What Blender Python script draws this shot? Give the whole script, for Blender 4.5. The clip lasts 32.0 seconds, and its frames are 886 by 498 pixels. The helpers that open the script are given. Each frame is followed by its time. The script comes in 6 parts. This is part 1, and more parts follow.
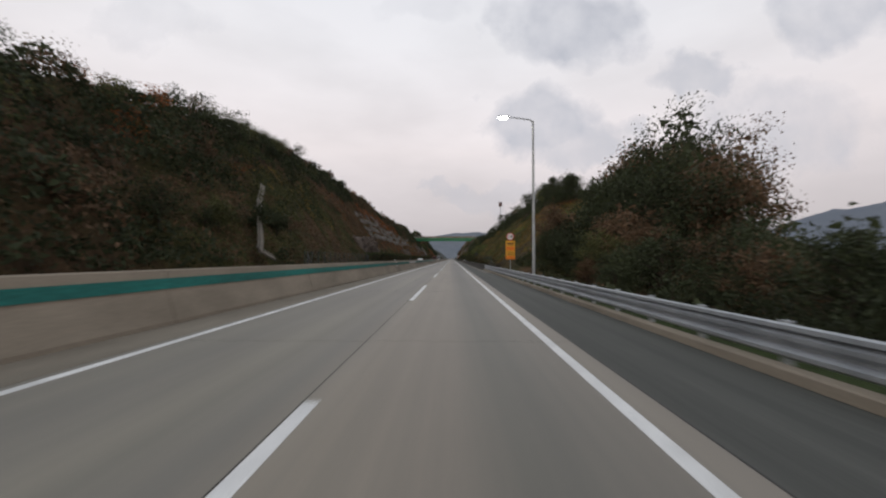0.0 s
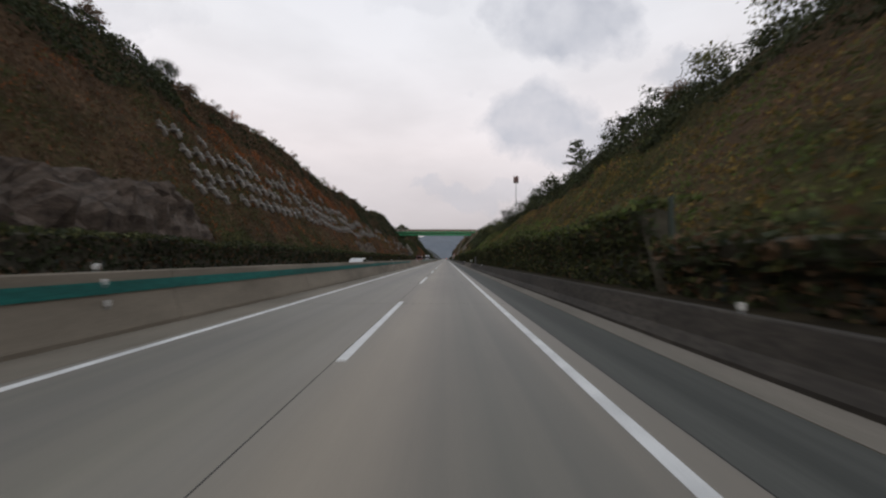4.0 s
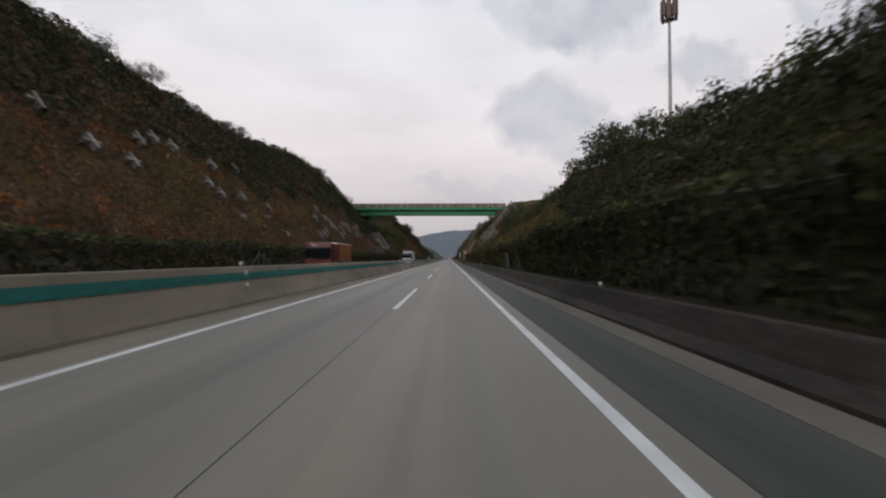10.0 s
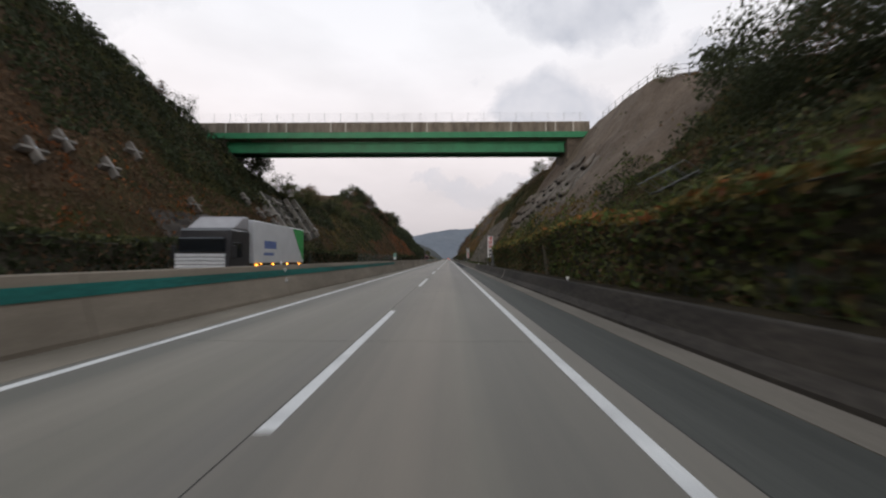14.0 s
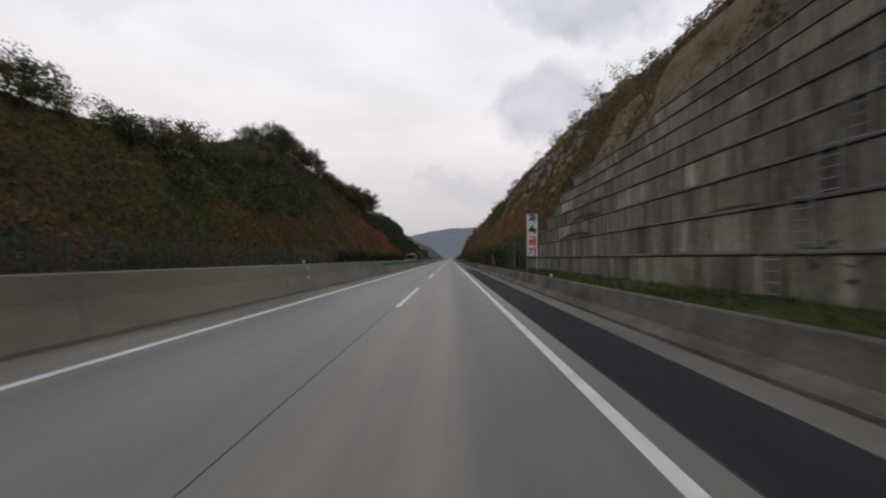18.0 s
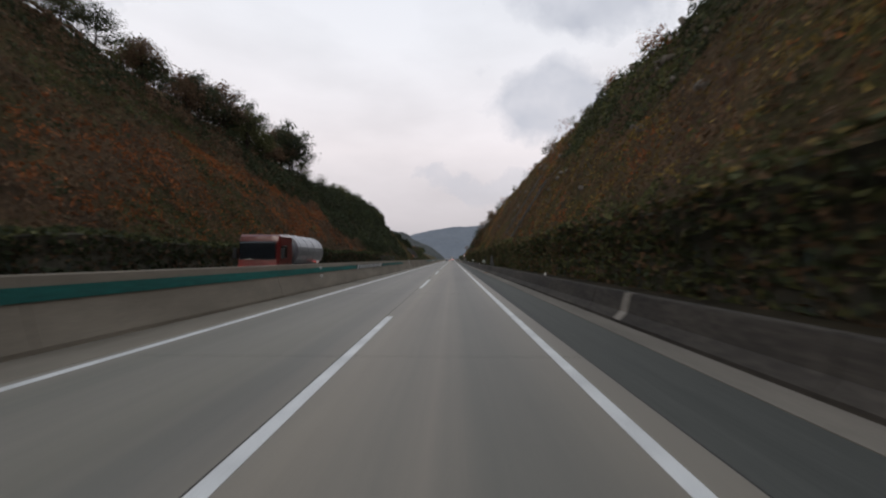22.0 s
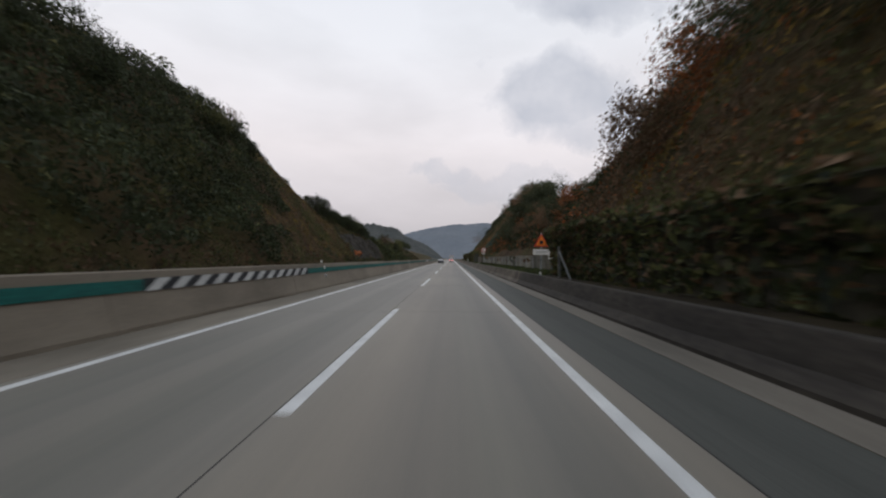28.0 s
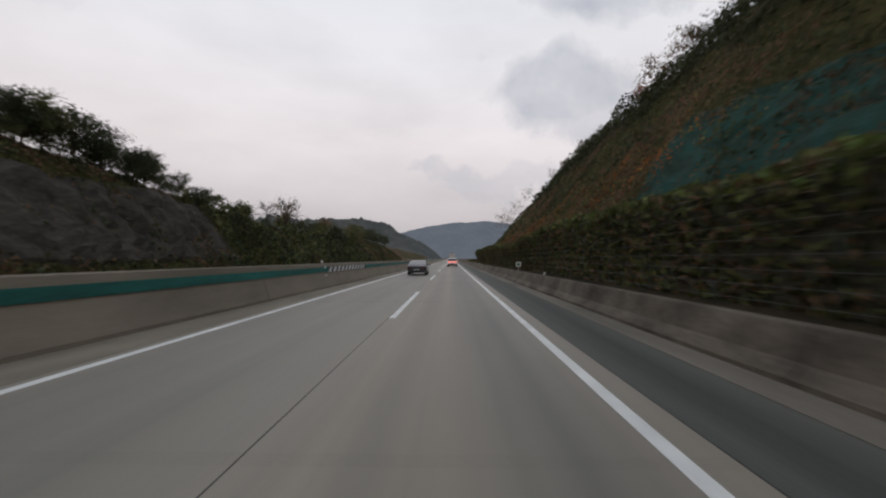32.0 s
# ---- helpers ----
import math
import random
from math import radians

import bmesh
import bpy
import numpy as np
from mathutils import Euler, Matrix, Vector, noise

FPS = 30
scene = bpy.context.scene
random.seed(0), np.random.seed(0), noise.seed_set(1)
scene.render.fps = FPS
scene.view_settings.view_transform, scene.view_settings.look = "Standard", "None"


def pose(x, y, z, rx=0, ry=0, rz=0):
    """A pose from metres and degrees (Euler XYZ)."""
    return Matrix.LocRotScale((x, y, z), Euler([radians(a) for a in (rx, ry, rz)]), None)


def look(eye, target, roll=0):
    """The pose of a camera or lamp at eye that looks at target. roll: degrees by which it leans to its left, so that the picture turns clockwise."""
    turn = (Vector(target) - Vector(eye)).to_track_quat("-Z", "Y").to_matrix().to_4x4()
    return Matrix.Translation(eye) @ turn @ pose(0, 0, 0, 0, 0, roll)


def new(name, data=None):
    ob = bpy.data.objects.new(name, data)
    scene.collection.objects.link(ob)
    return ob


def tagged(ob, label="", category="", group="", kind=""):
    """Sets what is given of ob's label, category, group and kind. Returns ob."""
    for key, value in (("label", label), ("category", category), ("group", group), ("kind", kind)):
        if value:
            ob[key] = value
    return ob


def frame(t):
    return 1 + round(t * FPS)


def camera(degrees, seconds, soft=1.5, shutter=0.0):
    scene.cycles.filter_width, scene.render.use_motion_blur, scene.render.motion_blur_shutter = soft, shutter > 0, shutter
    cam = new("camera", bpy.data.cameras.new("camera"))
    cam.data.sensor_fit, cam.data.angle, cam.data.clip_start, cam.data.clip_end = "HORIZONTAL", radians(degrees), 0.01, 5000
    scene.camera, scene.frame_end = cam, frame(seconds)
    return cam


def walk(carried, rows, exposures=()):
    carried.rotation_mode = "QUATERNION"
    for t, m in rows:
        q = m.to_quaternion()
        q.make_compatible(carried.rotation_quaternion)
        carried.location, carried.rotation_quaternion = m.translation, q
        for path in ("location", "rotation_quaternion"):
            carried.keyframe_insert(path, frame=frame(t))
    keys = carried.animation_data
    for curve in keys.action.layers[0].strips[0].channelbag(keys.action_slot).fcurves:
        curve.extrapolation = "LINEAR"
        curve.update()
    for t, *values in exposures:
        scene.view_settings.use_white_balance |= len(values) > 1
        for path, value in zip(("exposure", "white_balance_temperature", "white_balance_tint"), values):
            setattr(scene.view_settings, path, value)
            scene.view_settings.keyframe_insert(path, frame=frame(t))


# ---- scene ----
cam = camera(94.2, 32.0, soft=2.15, shutter=0.28)

# seconds, metres along the road, sideways, yaw, pitch
ROWS = [
    (0, 0.0, -0.155, 1.26, 1.34), (0.5, 11.23, -0.174, 1.26, 1.34), (1, 22.43, -0.194, 1.26, 1.34), (1.5, 33.62, -0.214, 0.83, 1.34),
    (2, 44.79, -0.234, 0.39, 1.34), (2.5, 55.94, -0.194, 0.08, 1.34), (3.5, 78.22, -0.115, 0.35, 1.34), (4.5, 100.45, -0.036, 0.63, 1.34),
    (5, 111.56, 0.004, 1.02, 1.34), (5.5, 122.67, 0.036, 0.91, 1.34), (6, 133.77, 0.068, 0.79, 1.34), (6.5, 144.87, 0.123, 0.75, 1.34),
    (7, 155.98, 0.178, 0.71, 1.34), (7.5, 167.08, 0.145, 0.91, 1.34), (8, 178.18, 0.113, 1.1, 1.34), (8.5, 189.29, 0.081, 1.14, 1.34),
    (9, 200.41, 0.049, 1.18, 1.34), (9.5, 211.53, 0.034, 1.02, 1.34), (10.0, 222.65, 0.019, 0.87, 1.34), (10.5, 233.79, 0.004, 0.79, 1.34),
    (11.0, 244.93, -0.011, 0.71, 1.34), (11.5, 256.08, -0.019, 0.75, 1.34), (12.0, 267.24, -0.026, 0.79, 1.34), (12.5, 278.42, -0.034, 0.71, 1.34),
    (13.0, 289.6, -0.041, 0.63, 1.34), (13.5, 300.79, -0.03, 0.71, 1.34), (14.0, 312.0, -0.019, 0.79, 1.34), (14.5, 323.22, -0.007, 0.91, 1.34),
    (15.0, 334.46, 0.004, 1.02, 1.34), (15.5, 345.7, 0.008, 1.02, 1.34), (16.5, 368.24, 0.017, 0.98, 1.34), (17.5, 390.83, 0.026, 0.94, 1.34),
    (18.0, 402.15, 0.03, 1.02, 1.34), (18.5, 413.48, 0.019, 1.06, 1.34), (19.0, 424.83, 0.008, 1.1, 1.34), (19.5, 436.2, 0.006, 1.02, 1.34),
    (20.0, 447.57, 0.005, 0.94, 1.34), (20.5, 458.97, 0.003, 1.1, 1.34), (21.0, 470.38, 0.002, 1.26, 1.34), (21.5, 481.8, 0.001, 1.26, 1.34),
    (22.0, 493.24, -0.001, 1.26, 1.34), (22.5, 504.69, -0.002, 1.26, 1.34), (23.0, 516.16, -0.004, 1.26, 1.34), (23.5, 527.64, -0.002, 1.26, 1.34),
    (24.0, 539.13, -0.001, 1.26, 1.34), (24.5, 550.64, 0.001, 1.22, 1.34), (25.0, 562.17, 0.002, 1.18, 1.34), (25.5, 573.7, 0.004, 1.18, 1.34),
    (26.5, 596.81, 0.007, 1.18, 1.34), (27.5, 619.97, 0.01, 1.18, 1.34), (28.0, 631.57, 0.012, 1.18, 1.34), (28.5, 643.17, -0.005, 1.1, 1.34),
    (29.0, 654.79, -0.022, 1.02, 1.34), (29.5, 666.42, -0.038, 0.91, 1.34), (30.0, 678.06, -0.055, 0.79, 1.34), (30.5, 689.71, -0.071, 0.91, 1.34),
    (31.0, 701.37, -0.088, 1.02, 1.34), (31.5, 713.03, -0.104, 1.1, 1.34), (32.0, 724.71, -0.121, 1.18, 1.34),
]
walk(cam, [(t, pose(x, y, 1.6, 90 + p, 0, w)) for t, y, x, w, p in ROWS], exposures=[(0.0, 0.0, 6800, 11), (1.5, 0.06, 6800, 11), (5.0, 0.0, 6750, 11), (9.0, -0.03, 6750, 11), (13.0, 0.05, 6780, 11), (14.0, 0.18, 6800, 11), (15.0, 0.1, 6700, 10.5), (20.0, 0.08, 6700, 11), (24.0, 0.04, 6620, 10), (29.0, 0.02, 6620, 10), (30.0, -0.02, 6720, 10.3), (32.0, -0.05, 6760, 10.5)])

# ---- world, sun ----
SUN_EL, SUN_AZ = radians(12), radians(205)
world = bpy.data.worlds.new("world")
scene.world = world
world.use_nodes = True


def build_world():
    nt = world.node_tree
    nt.nodes.clear()
    N, L = nt.nodes.new, nt.links.new
    out, bg, bg2, mix = N("ShaderNodeOutputWorld"), N("ShaderNodeBackground"), N("ShaderNodeBackground"), N("ShaderNodeMixShader")
    sky = N("ShaderNodeTexSky")
    sky.sky_type, sky.sun_disc, sky.sun_elevation, sky.sun_rotation = "NISHITA", False, SUN_EL, SUN_AZ
    sky.dust_density = 3.0
    bg.inputs[1].default_value = 0.10
    L(sky.outputs[0], bg.inputs[0])
    # overcast veil: pale mauve low down, greyer blue aloft, with soft cloud texture
    tc, sep, ramp = N("ShaderNodeTexCoord"), N("ShaderNodeSeparateXYZ"), N("ShaderNodeValToRGB")
    L(tc.outputs["Generated"], sep.inputs[0])
    L(sep.outputs[2], ramp.inputs[0])
    e = ramp.color_ramp.elements
    e[0].position, e[0].color = 0.0, (0.50, 0.49, 0.54, 1)
    e[1].position, e[1].color = 0.9, (0.70, 0.785, 0.905, 1)
    for p, c in ((0.09, (0.62, 0.585, 0.628, 1)), (0.25, (0.89, 0.842, 0.878, 1)), (0.46, (0.87, 0.887, 0.95, 1))):
        k = ramp.color_ramp.elements.new(p)
        k.color = c
    mp, ns, nr = N("ShaderNodeMapping"), N("ShaderNodeTexNoise"), N("ShaderNodeMapRange")
    mp.inputs["Scale"].default_value = (2.0, 2.0, 5.5)
    ns.inputs["Scale"].default_value, ns.inputs["Detail"].default_value = 1.6, 6
    L(tc.outputs["Generated"], mp.inputs[0])
    L(mp.outputs[0], ns.inputs[0])
    nr.inputs[1].default_value, nr.inputs[2].default_value, nr.inputs[3].default_value, nr.inputs[4].default_value = 0.35, 0.7, 1.05, 0.92
    L(ns.outputs[0], nr.inputs[0])
    mul = N("ShaderNodeVectorMath")
    mul.operation = "SCALE"
    L(ramp.outputs[0], mul.inputs[0])
    L(nr.outputs[0], mul.inputs["Scale"])
    L(mul.outputs[0], bg2.inputs[0])
    mix.inputs[0].default_value = 0.9
    L(bg.outputs[0], mix.inputs[1])
    L(bg2.outputs[0], mix.inputs[2])
    L(mix.outputs[0], out.inputs[0])


build_world()
sun = new("sun", bpy.data.lights.new("sun", "SUN"))
sun.data.energy, sun.data.angle, sun.data.color = 0.5, radians(15), (1.0, 0.92, 0.86)
sun.matrix_world = look((0, 0, 100), (-math.sin(SUN_AZ) * 50, -math.cos(SUN_AZ) * 50, 100 - 50 * math.tan(SUN_EL)))


def cloud_sheet():
    """Grey clouds far ahead, on a sheet beyond the hills."""
    m = bpy.data.materials.new("grey_cloud")
    m.use_nodes = True
    nt = m.node_tree
    nt.nodes.clear()
    N, L = nt.nodes.new, nt.links.new

    def num(op, a, b=0.0, clamp=False):
        n = N("ShaderNodeMath")
        n.operation, n.use_clamp = op, clamp
        for s, v in zip(n.inputs, (a, b)):
            if isinstance(v, (int, float)):
                s.default_value = v
            else:
                L(v, s)
        return n.outputs[0]

    geo, sep = N("ShaderNodeNewGeometry"), N("ShaderNodeSeparateXYZ")
    warp, wn, scl = N("ShaderNodeVectorMath"), N("ShaderNodeTexNoise"), N("ShaderNodeVectorMath")
    wn.inputs["Scale"].default_value, wn.inputs["Detail"].default_value = 0.0026, 10
    L(geo.outputs["Position"], wn.inputs["Vector"])
    scl.operation = "MULTIPLY_ADD"
    scl.inputs[1].default_value, scl.inputs[2].default_value = (900, 0, 620), (-450, 0, -310)
    L(wn.outputs["Color"], scl.inputs[0])
    L(geo.outputs["Position"], warp.inputs[0])
    L(scl.outputs[0], warp.inputs[1])
    L(warp.outputs[0], sep.inputs[0])
    total = 0.0
    for cx, cz, rx, rz, w in ((1050, 2080, 820, 420, 1.0), (780, 1190, 660, 430, 1.0), (1120, 980, 620, 260, 0.8), (2150, 1620, 480, 230, 0.8), (2900, 1150, 900, 520, 0.6),
                              (3300, 2200, 700, 420, 0.8), (60, 640, 330, 110, 0.5), (350, 520, 520, 130, 0.45), (-2700, 2150, 700, 300, 0.25), (-300, 2250, 520, 160, 0.22)):
        dx = num("DIVIDE", num("SUBTRACT", sep.outputs[0], cx), rx)
        dz = num("DIVIDE", num("SUBTRACT", sep.outputs[2], cz), rz)
        r = num("ADD", num("MULTIPLY", dx, dx), num("MULTIPLY", dz, dz))
        total = num("MAXIMUM", total, num("MULTIPLY", num("MULTIPLY", num("SUBTRACT", 1.0, r), 1.7, True), w))
    fn = N("ShaderNodeTexNoise")
    fn.inputs["Scale"].default_value, fn.inputs["Detail"].default_value = 0.0032, 9
    L(geo.outputs["Position"], fn.inputs["Vector"])
    alpha = num("MULTIPLY", total, num("MULTIPLY_ADD", fn.outputs[0], 1.3, False), True)
    alpha.node.inputs[1].links[0].from_node.inputs[2].default_value = 0.05
    em, tr, mx, out = N("ShaderNodeEmission"), N("ShaderNodeBsdfTransparent"), N("ShaderNodeMixShader"), N("ShaderNodeOutputMaterial")
    em.inputs[0].default_value = (0.50, 0.535, 0.62, 1)
    L(alpha, mx.inputs[0])
    L(tr.outputs[0], mx.inputs[1])
    L(em.outputs[0], mx.inputs[2])
    L(mx.outputs[0], out.inputs[0])
    me = bpy.data.meshes.new("backdrop")
    me.from_pydata([(-4400, 3600, 60), (4400, 3600, 60), (4400, 3600, 3600), (-4400, 3600, 3600)], [], [(0, 1, 2, 3)])
    me.materials.append(m)
    tagged(new("backdrop", me), "grey evening clouds far beyond the hills", "clouds", kind="structure")


cloud_sheet()


# ---- materials ----
def ramp_of(nt, fac, stops):
    r = nt.nodes.new("ShaderNodeValToRGB")
    el = r.color_ramp.elements
    while len(el) < len(stops):
        el.new(0.5)
    for e, (p, c) in zip(el, stops):
        e.position, e.color = p, (*c, 1)
    nt.links.new(fac, r.inputs[0])
    return r.outputs[0]


def noise_of(nt, vec, scale, detail=5, rough=0.55):
    n = nt.nodes.new("ShaderNodeTexNoise")
    n.inputs["Scale"].default_value, n.inputs["Detail"].default_value, n.inputs["Roughness"].default_value = scale, detail, rough
    nt.links.new(vec, n.inputs["Vector"])
    return n.outputs[0]


def base_mat(name, rough=0.7, metal=0.0, spec=0.3):
    m = bpy.data.materials.new(name)
    m.use_nodes = True
    b = m.node_tree.nodes["Principled BSDF"]
    b.inputs["Roughness"].default_value, b.inputs["Metallic"].default_value = rough, metal
    b.inputs["Specular IOR Level"].default_value = spec
    return m, m.node_tree, b


def coords(nt, stretch=(1, 1, 1)):
    tc, mp = nt.nodes.new("ShaderNodeTexCoord"), nt.nodes.new("ShaderNodeMapping")
    geo = nt.nodes.new("ShaderNodeNewGeometry")
    mp.inputs["Scale"].default_value = stretch
    nt.links.new(geo.outputs["Position"], mp.inputs[0])
    return mp.outputs[0]


def bumped(nt, b, height, strength, dist):
    bp = nt.nodes.new("ShaderNodeBump")
    bp.inputs["Strength"].default_value, bp.inputs["Distance"].default_value = strength, dist
    nt.links.new(height, bp.inputs["Height"])
    nt.links.new(bp.outputs[0], b.inputs["Normal"])


def mixc(nt, fac, a, b, mode="MIX"):
    m = nt.nodes.new("ShaderNodeMix")
    m.data_type, m.blend_type = "RGBA", mode
    for s, v in ((m.inputs[0], fac), (m.inputs[6], a), (m.inputs[7], b)):
        if isinstance(v, (int, float)):
            s.default_value = v
        elif isinstance(v, tuple):
            s.default_value = (*v, 1)
        else:
            nt.links.new(v, s)
    return m.outputs[2]


def mottled(name, dark, light, scale=1.0, rough=0.8, metal=0.0, stretch=(1, 1, 1), bump=0.2, dist=0.01, fine=30, spec=0.3, grain=0.22):
    """A surface with broad stains and fine grain between two colours."""
    m, nt, b = base_mat(name, rough, metal, spec)
    v = coords(nt, stretch)
    big, small = noise_of(nt, v, scale, 6, 0.6), noise_of(nt, v, fine, 4, 0.6)
    c = ramp_of(nt, big, [(0.3, dark), (0.7, light)])
    g = ramp_of(nt, small, [(0.3, (1 - grain,) * 3), (0.7, (1 + 0.6 * grain,) * 3)])
    nt.links.new(mixc(nt, 1.0, c, g, "MULTIPLY"), b.inputs["Base Color"])
    if bump:
        bumped(nt, b, small, bump, dist)
    return m


def plain(name, c, rough=0.5, metal=0.0, spec=0.4):
    d = tuple(0.85 * k for k in c)
    return mottled(name, d, tuple(min(1, 1.08 * k) for k in c), 2.5, rough, metal, bump=0.05, dist=0.002, fine=60, spec=spec)


def glowing(name, c, strength):
    m, nt, b = base_mat(name, 0.3)
    b.inputs["Base Color"].default_value = (*c, 1)
    b.inputs["Emission Color"].default_value, b.inputs["Emission Strength"].default_value = (*c, 1), strength
    return m


# ---- small building helpers ----
def mesh_of(name, bm, mat=None, smooth=False):
    me = bpy.data.meshes.new(name)
    bm.normal_update()
    bm.to_mesh(me)
    bm.free()
    if mat:
        me.materials.append(mat)
    if smooth:
        for p in me.polygons:
            p.use_smooth = True
    return me


def part(name, bm, mat, parent, label="", smooth=False):
    ob = new(name, mesh_of(name, bm, mat, smooth))
    ob.parent = parent
    if label:
        ob["label"] = label
    return ob


def share(name, me, parent, m=None):
    ob = new(name, me)
    ob.parent = parent
    if m is not None:
        ob.matrix_basis = m
    return ob


def box(bm, x0, x1, y0, y1, z0, z1, bevel=0.0):
    r = bmesh.ops.create_cube(bm, size=1, matrix=Matrix.LocRotScale(((x0 + x1) / 2, (y0 + y1) / 2, (z0 + z1) / 2), None, (x1 - x0, y1 - y0, z1 - z0)))
    if bevel:
        es = list({e for v in r["verts"] for e in v.link_edges})
        bmesh.ops.bevel(bm, geom=es, offset=bevel, segments=1, affect="EDGES")
    return bm


def boxed(*a, **k):
    return box(bmesh.new(), *a, **k)


def tube(bm, a, b, r0, r1=None, n=8):
    a, b = Vector(a), Vector(b)
    d = b - a
    m = Matrix.Translation((a + b) / 2) @ d.to_track_quat("Z", "Y").to_matrix().to_4x4()
    bmesh.ops.create_cone(bm, cap_ends=True, segments=n, radius1=r0, radius2=r0 if r1 is None else r1, depth=d.length, matrix=m)
    return bm


def tubed(*a, **k):
    return tube(bmesh.new(), *a, **k)


def extrude_y(prof, ys, bm=None, closed=True):
    """A cross-section in x and z drawn along y."""
    bm = bm or bmesh.new()
    rings = [[bm.verts.new((x, y, z)) for x, z in prof] for y in ys]
    n = len(prof)
    for a, b in zip(rings, rings[1:]):
        for i in range(n if closed else n - 1):
            bm.faces.new((a[i], a[(i + 1) % n], b[(i + 1) % n], b[i]))
    if closed:
        bm.faces.new(rings[0][::-1])
        bm.faces.new(rings[-1])
    bmesh.ops.recalc_face_normals(bm, faces=bm.faces)
    return bm


def from_arrays(name, verts, faces, mat):
    me = bpy.data.meshes.new(name)
    me.from_pydata(verts, [], faces)
    me.update()
    if mat:
        me.materials.append(mat)
    return me


# ---- the lie of the land ----
Y0, Y1 = -60.0, 1150.0
TOE_L, TOE_R = -21.0, 6.6
# distance along the road, height of the cut's edge, steepness
LEFT = [(-60, 12, 1.3), (0, 14, 1.3), (30, 16, 1.3), (50, 20, 1.35), (75, 25, 1.4), (100, 28, 1.4), (130, 28, 1.4), (150, 26.5, 1.4),
        (190, 28, 1.4), (215, 23, 1.4), (245, 25, 1.4), (290, 22, 1.4), (330, 27, 1.4), (355, 27, 1.4), (372, 17, 1.4), (385, 13, 1.4), (440, 13, 1.3),
        (465, 14.3, 1.3), (482, 19.5, 1.3), (496, 26, 1.3), (508, 29, 1.3), (525, 27.5, 1.3), (540, 24.5, 1.3), (555, 22, 1.3), (590, 20.6, 1.3), (620, 20.6, 1.3), (640, 24, 1.3),
        (655, 25.5, 1.3), (665, 25, 1.3), (690, 27, 1.3), (701, 27, 1.3), (710, 26, 1.3), (715, 20.5, 1.25), (719, 15.5, 1.2), (723, 12.2, 1.2), (729, 10.5, 1.2), (750, 9, 1.2), (780, 6, 1.1), (820, 5, 1.0), (870, 7, 0.8), (1150, 5, 0.6)]
RIGHT = [(-60, -2.5, 0.4), (20, -2, 0.4), (50, 2.5, 0.8), (65, 6, 0.9), (85, 14, 1.0), (110, 16, 1.0), (130, 13, 1.1), (150, 11, 1.2), (175, 8, 1.2),
         (195, 8, 1.2), (226, 9, 1.2), (234, 7.8, 1.2), (248, 8.2, 1.2), (262, 11.5, 1.2), (290, 9.6, 1.2), (302, 6.2, 1.2), (312, 8, 1.1), (322, 9, 0.88), (334, 10, 0.82), (342, 15, 1.15), (350, 18.2, 1.4), (358, 19.6, 1.4), (370, 20.8, 1.4),
         (384, 21, 1.4), (387, 16.6, 1.75), (437, 16.6, 1.75), (441, 18.5, 1.75), (460, 20, 1.8), (500, 20.5, 1.9), (512, 18.5, 1.85), (522, 17.5, 1.8), (535, 19, 1.85), (560, 20, 1.85), (620, 20, 1.8), (645, 18, 1.75), (660, 12, 1.4), (668, 7, 1.2),
         (690, 6, 1.2), (698, 9, 1.2), (708, 12.5, 1.25), (720, 13.5, 1.25), (750, 17, 1.4), (785, 15, 1.4), (804, 11, 1.3), (816, 5.5, 1.2), (824, 1.0, 0.6), (870, 0.9, 0.5), (1150, 0.9, 0.5)]


def along(table, y):
    ys = [r[0] for r in table]
    return np.interp(y, ys, [r[1] for r in table]), np.interp(y, ys, [r[2] for r in table])


def wob(a, b, c, s):
    return noise.noise(Vector((a / s, b / s, c)))


def land(side, u, y):
    """Height of the ground u metres outward of the toe of the cut, at y along the road. side: -1 left, 1 right."""
    crest, steep = along(LEFT if side < 0 else RIGHT, y)
    base = 0.8 if side > 0 and y > 56 else 0.1 if side > 0 else 0.55
    if u <= 0:
        return base
    rise = crest - base
    run = abs(rise) / steep
    s = side * 7.3
    if u < run:
        k = u / max(run, 0.1)
        z = base + rise * k
        z += math.sin(math.pi * k) * (1.3 * wob(u * 1.3, y, s, 9) + 0.5 * wob(u, y, s + 3, 3))
    else:
        v = u - run
        up = 0.0 if crest < 3 else 0.18 if side < 0 else 0.1
        z = crest + up * min(v, 16) - (0.35 if side > 0 else 0.12) * max(0, v - 22) + min(v, 6) * 0.25 * wob(u, y, s, 12)
        z = max(z, -5 + 2 * wob(u, y, s, 60))
    return z


def spot(side, u, y):
    """A point of the ground."""
    return Vector(((TOE_L - u) if side < 0 else (TOE_R + u), y, land(side, u, y)))


LAND_Y, LAND_U = np.arange(-60.0, 902.0, 0.8), np.arange(0.0, 48.0, 0.6)
LAND = {side: np.array([[land(side, u, y) for u in LAND_U] for y in LAND_Y]) for side in (-1, 1)}


def land_at(side, u, y):
    """Heights of the ground at many places at once."""
    fu, fy = np.clip(u / 0.6, 0, len(LAND_U) - 1.001), np.clip((y - LAND_Y[0]) / 0.8, 0, len(LAND_Y) - 1.001)
    iu, iy = fu.astype(int), fy.astype(int)
    a, b, t = fu - iu, fy - iy, LAND[side]
    return t[iy, iu] * (1 - a) * (1 - b) + t[iy, iu + 1] * a * (1 - b) + t[iy + 1, iu] * (1 - a) * b + t[iy + 1, iu + 1] * a * b


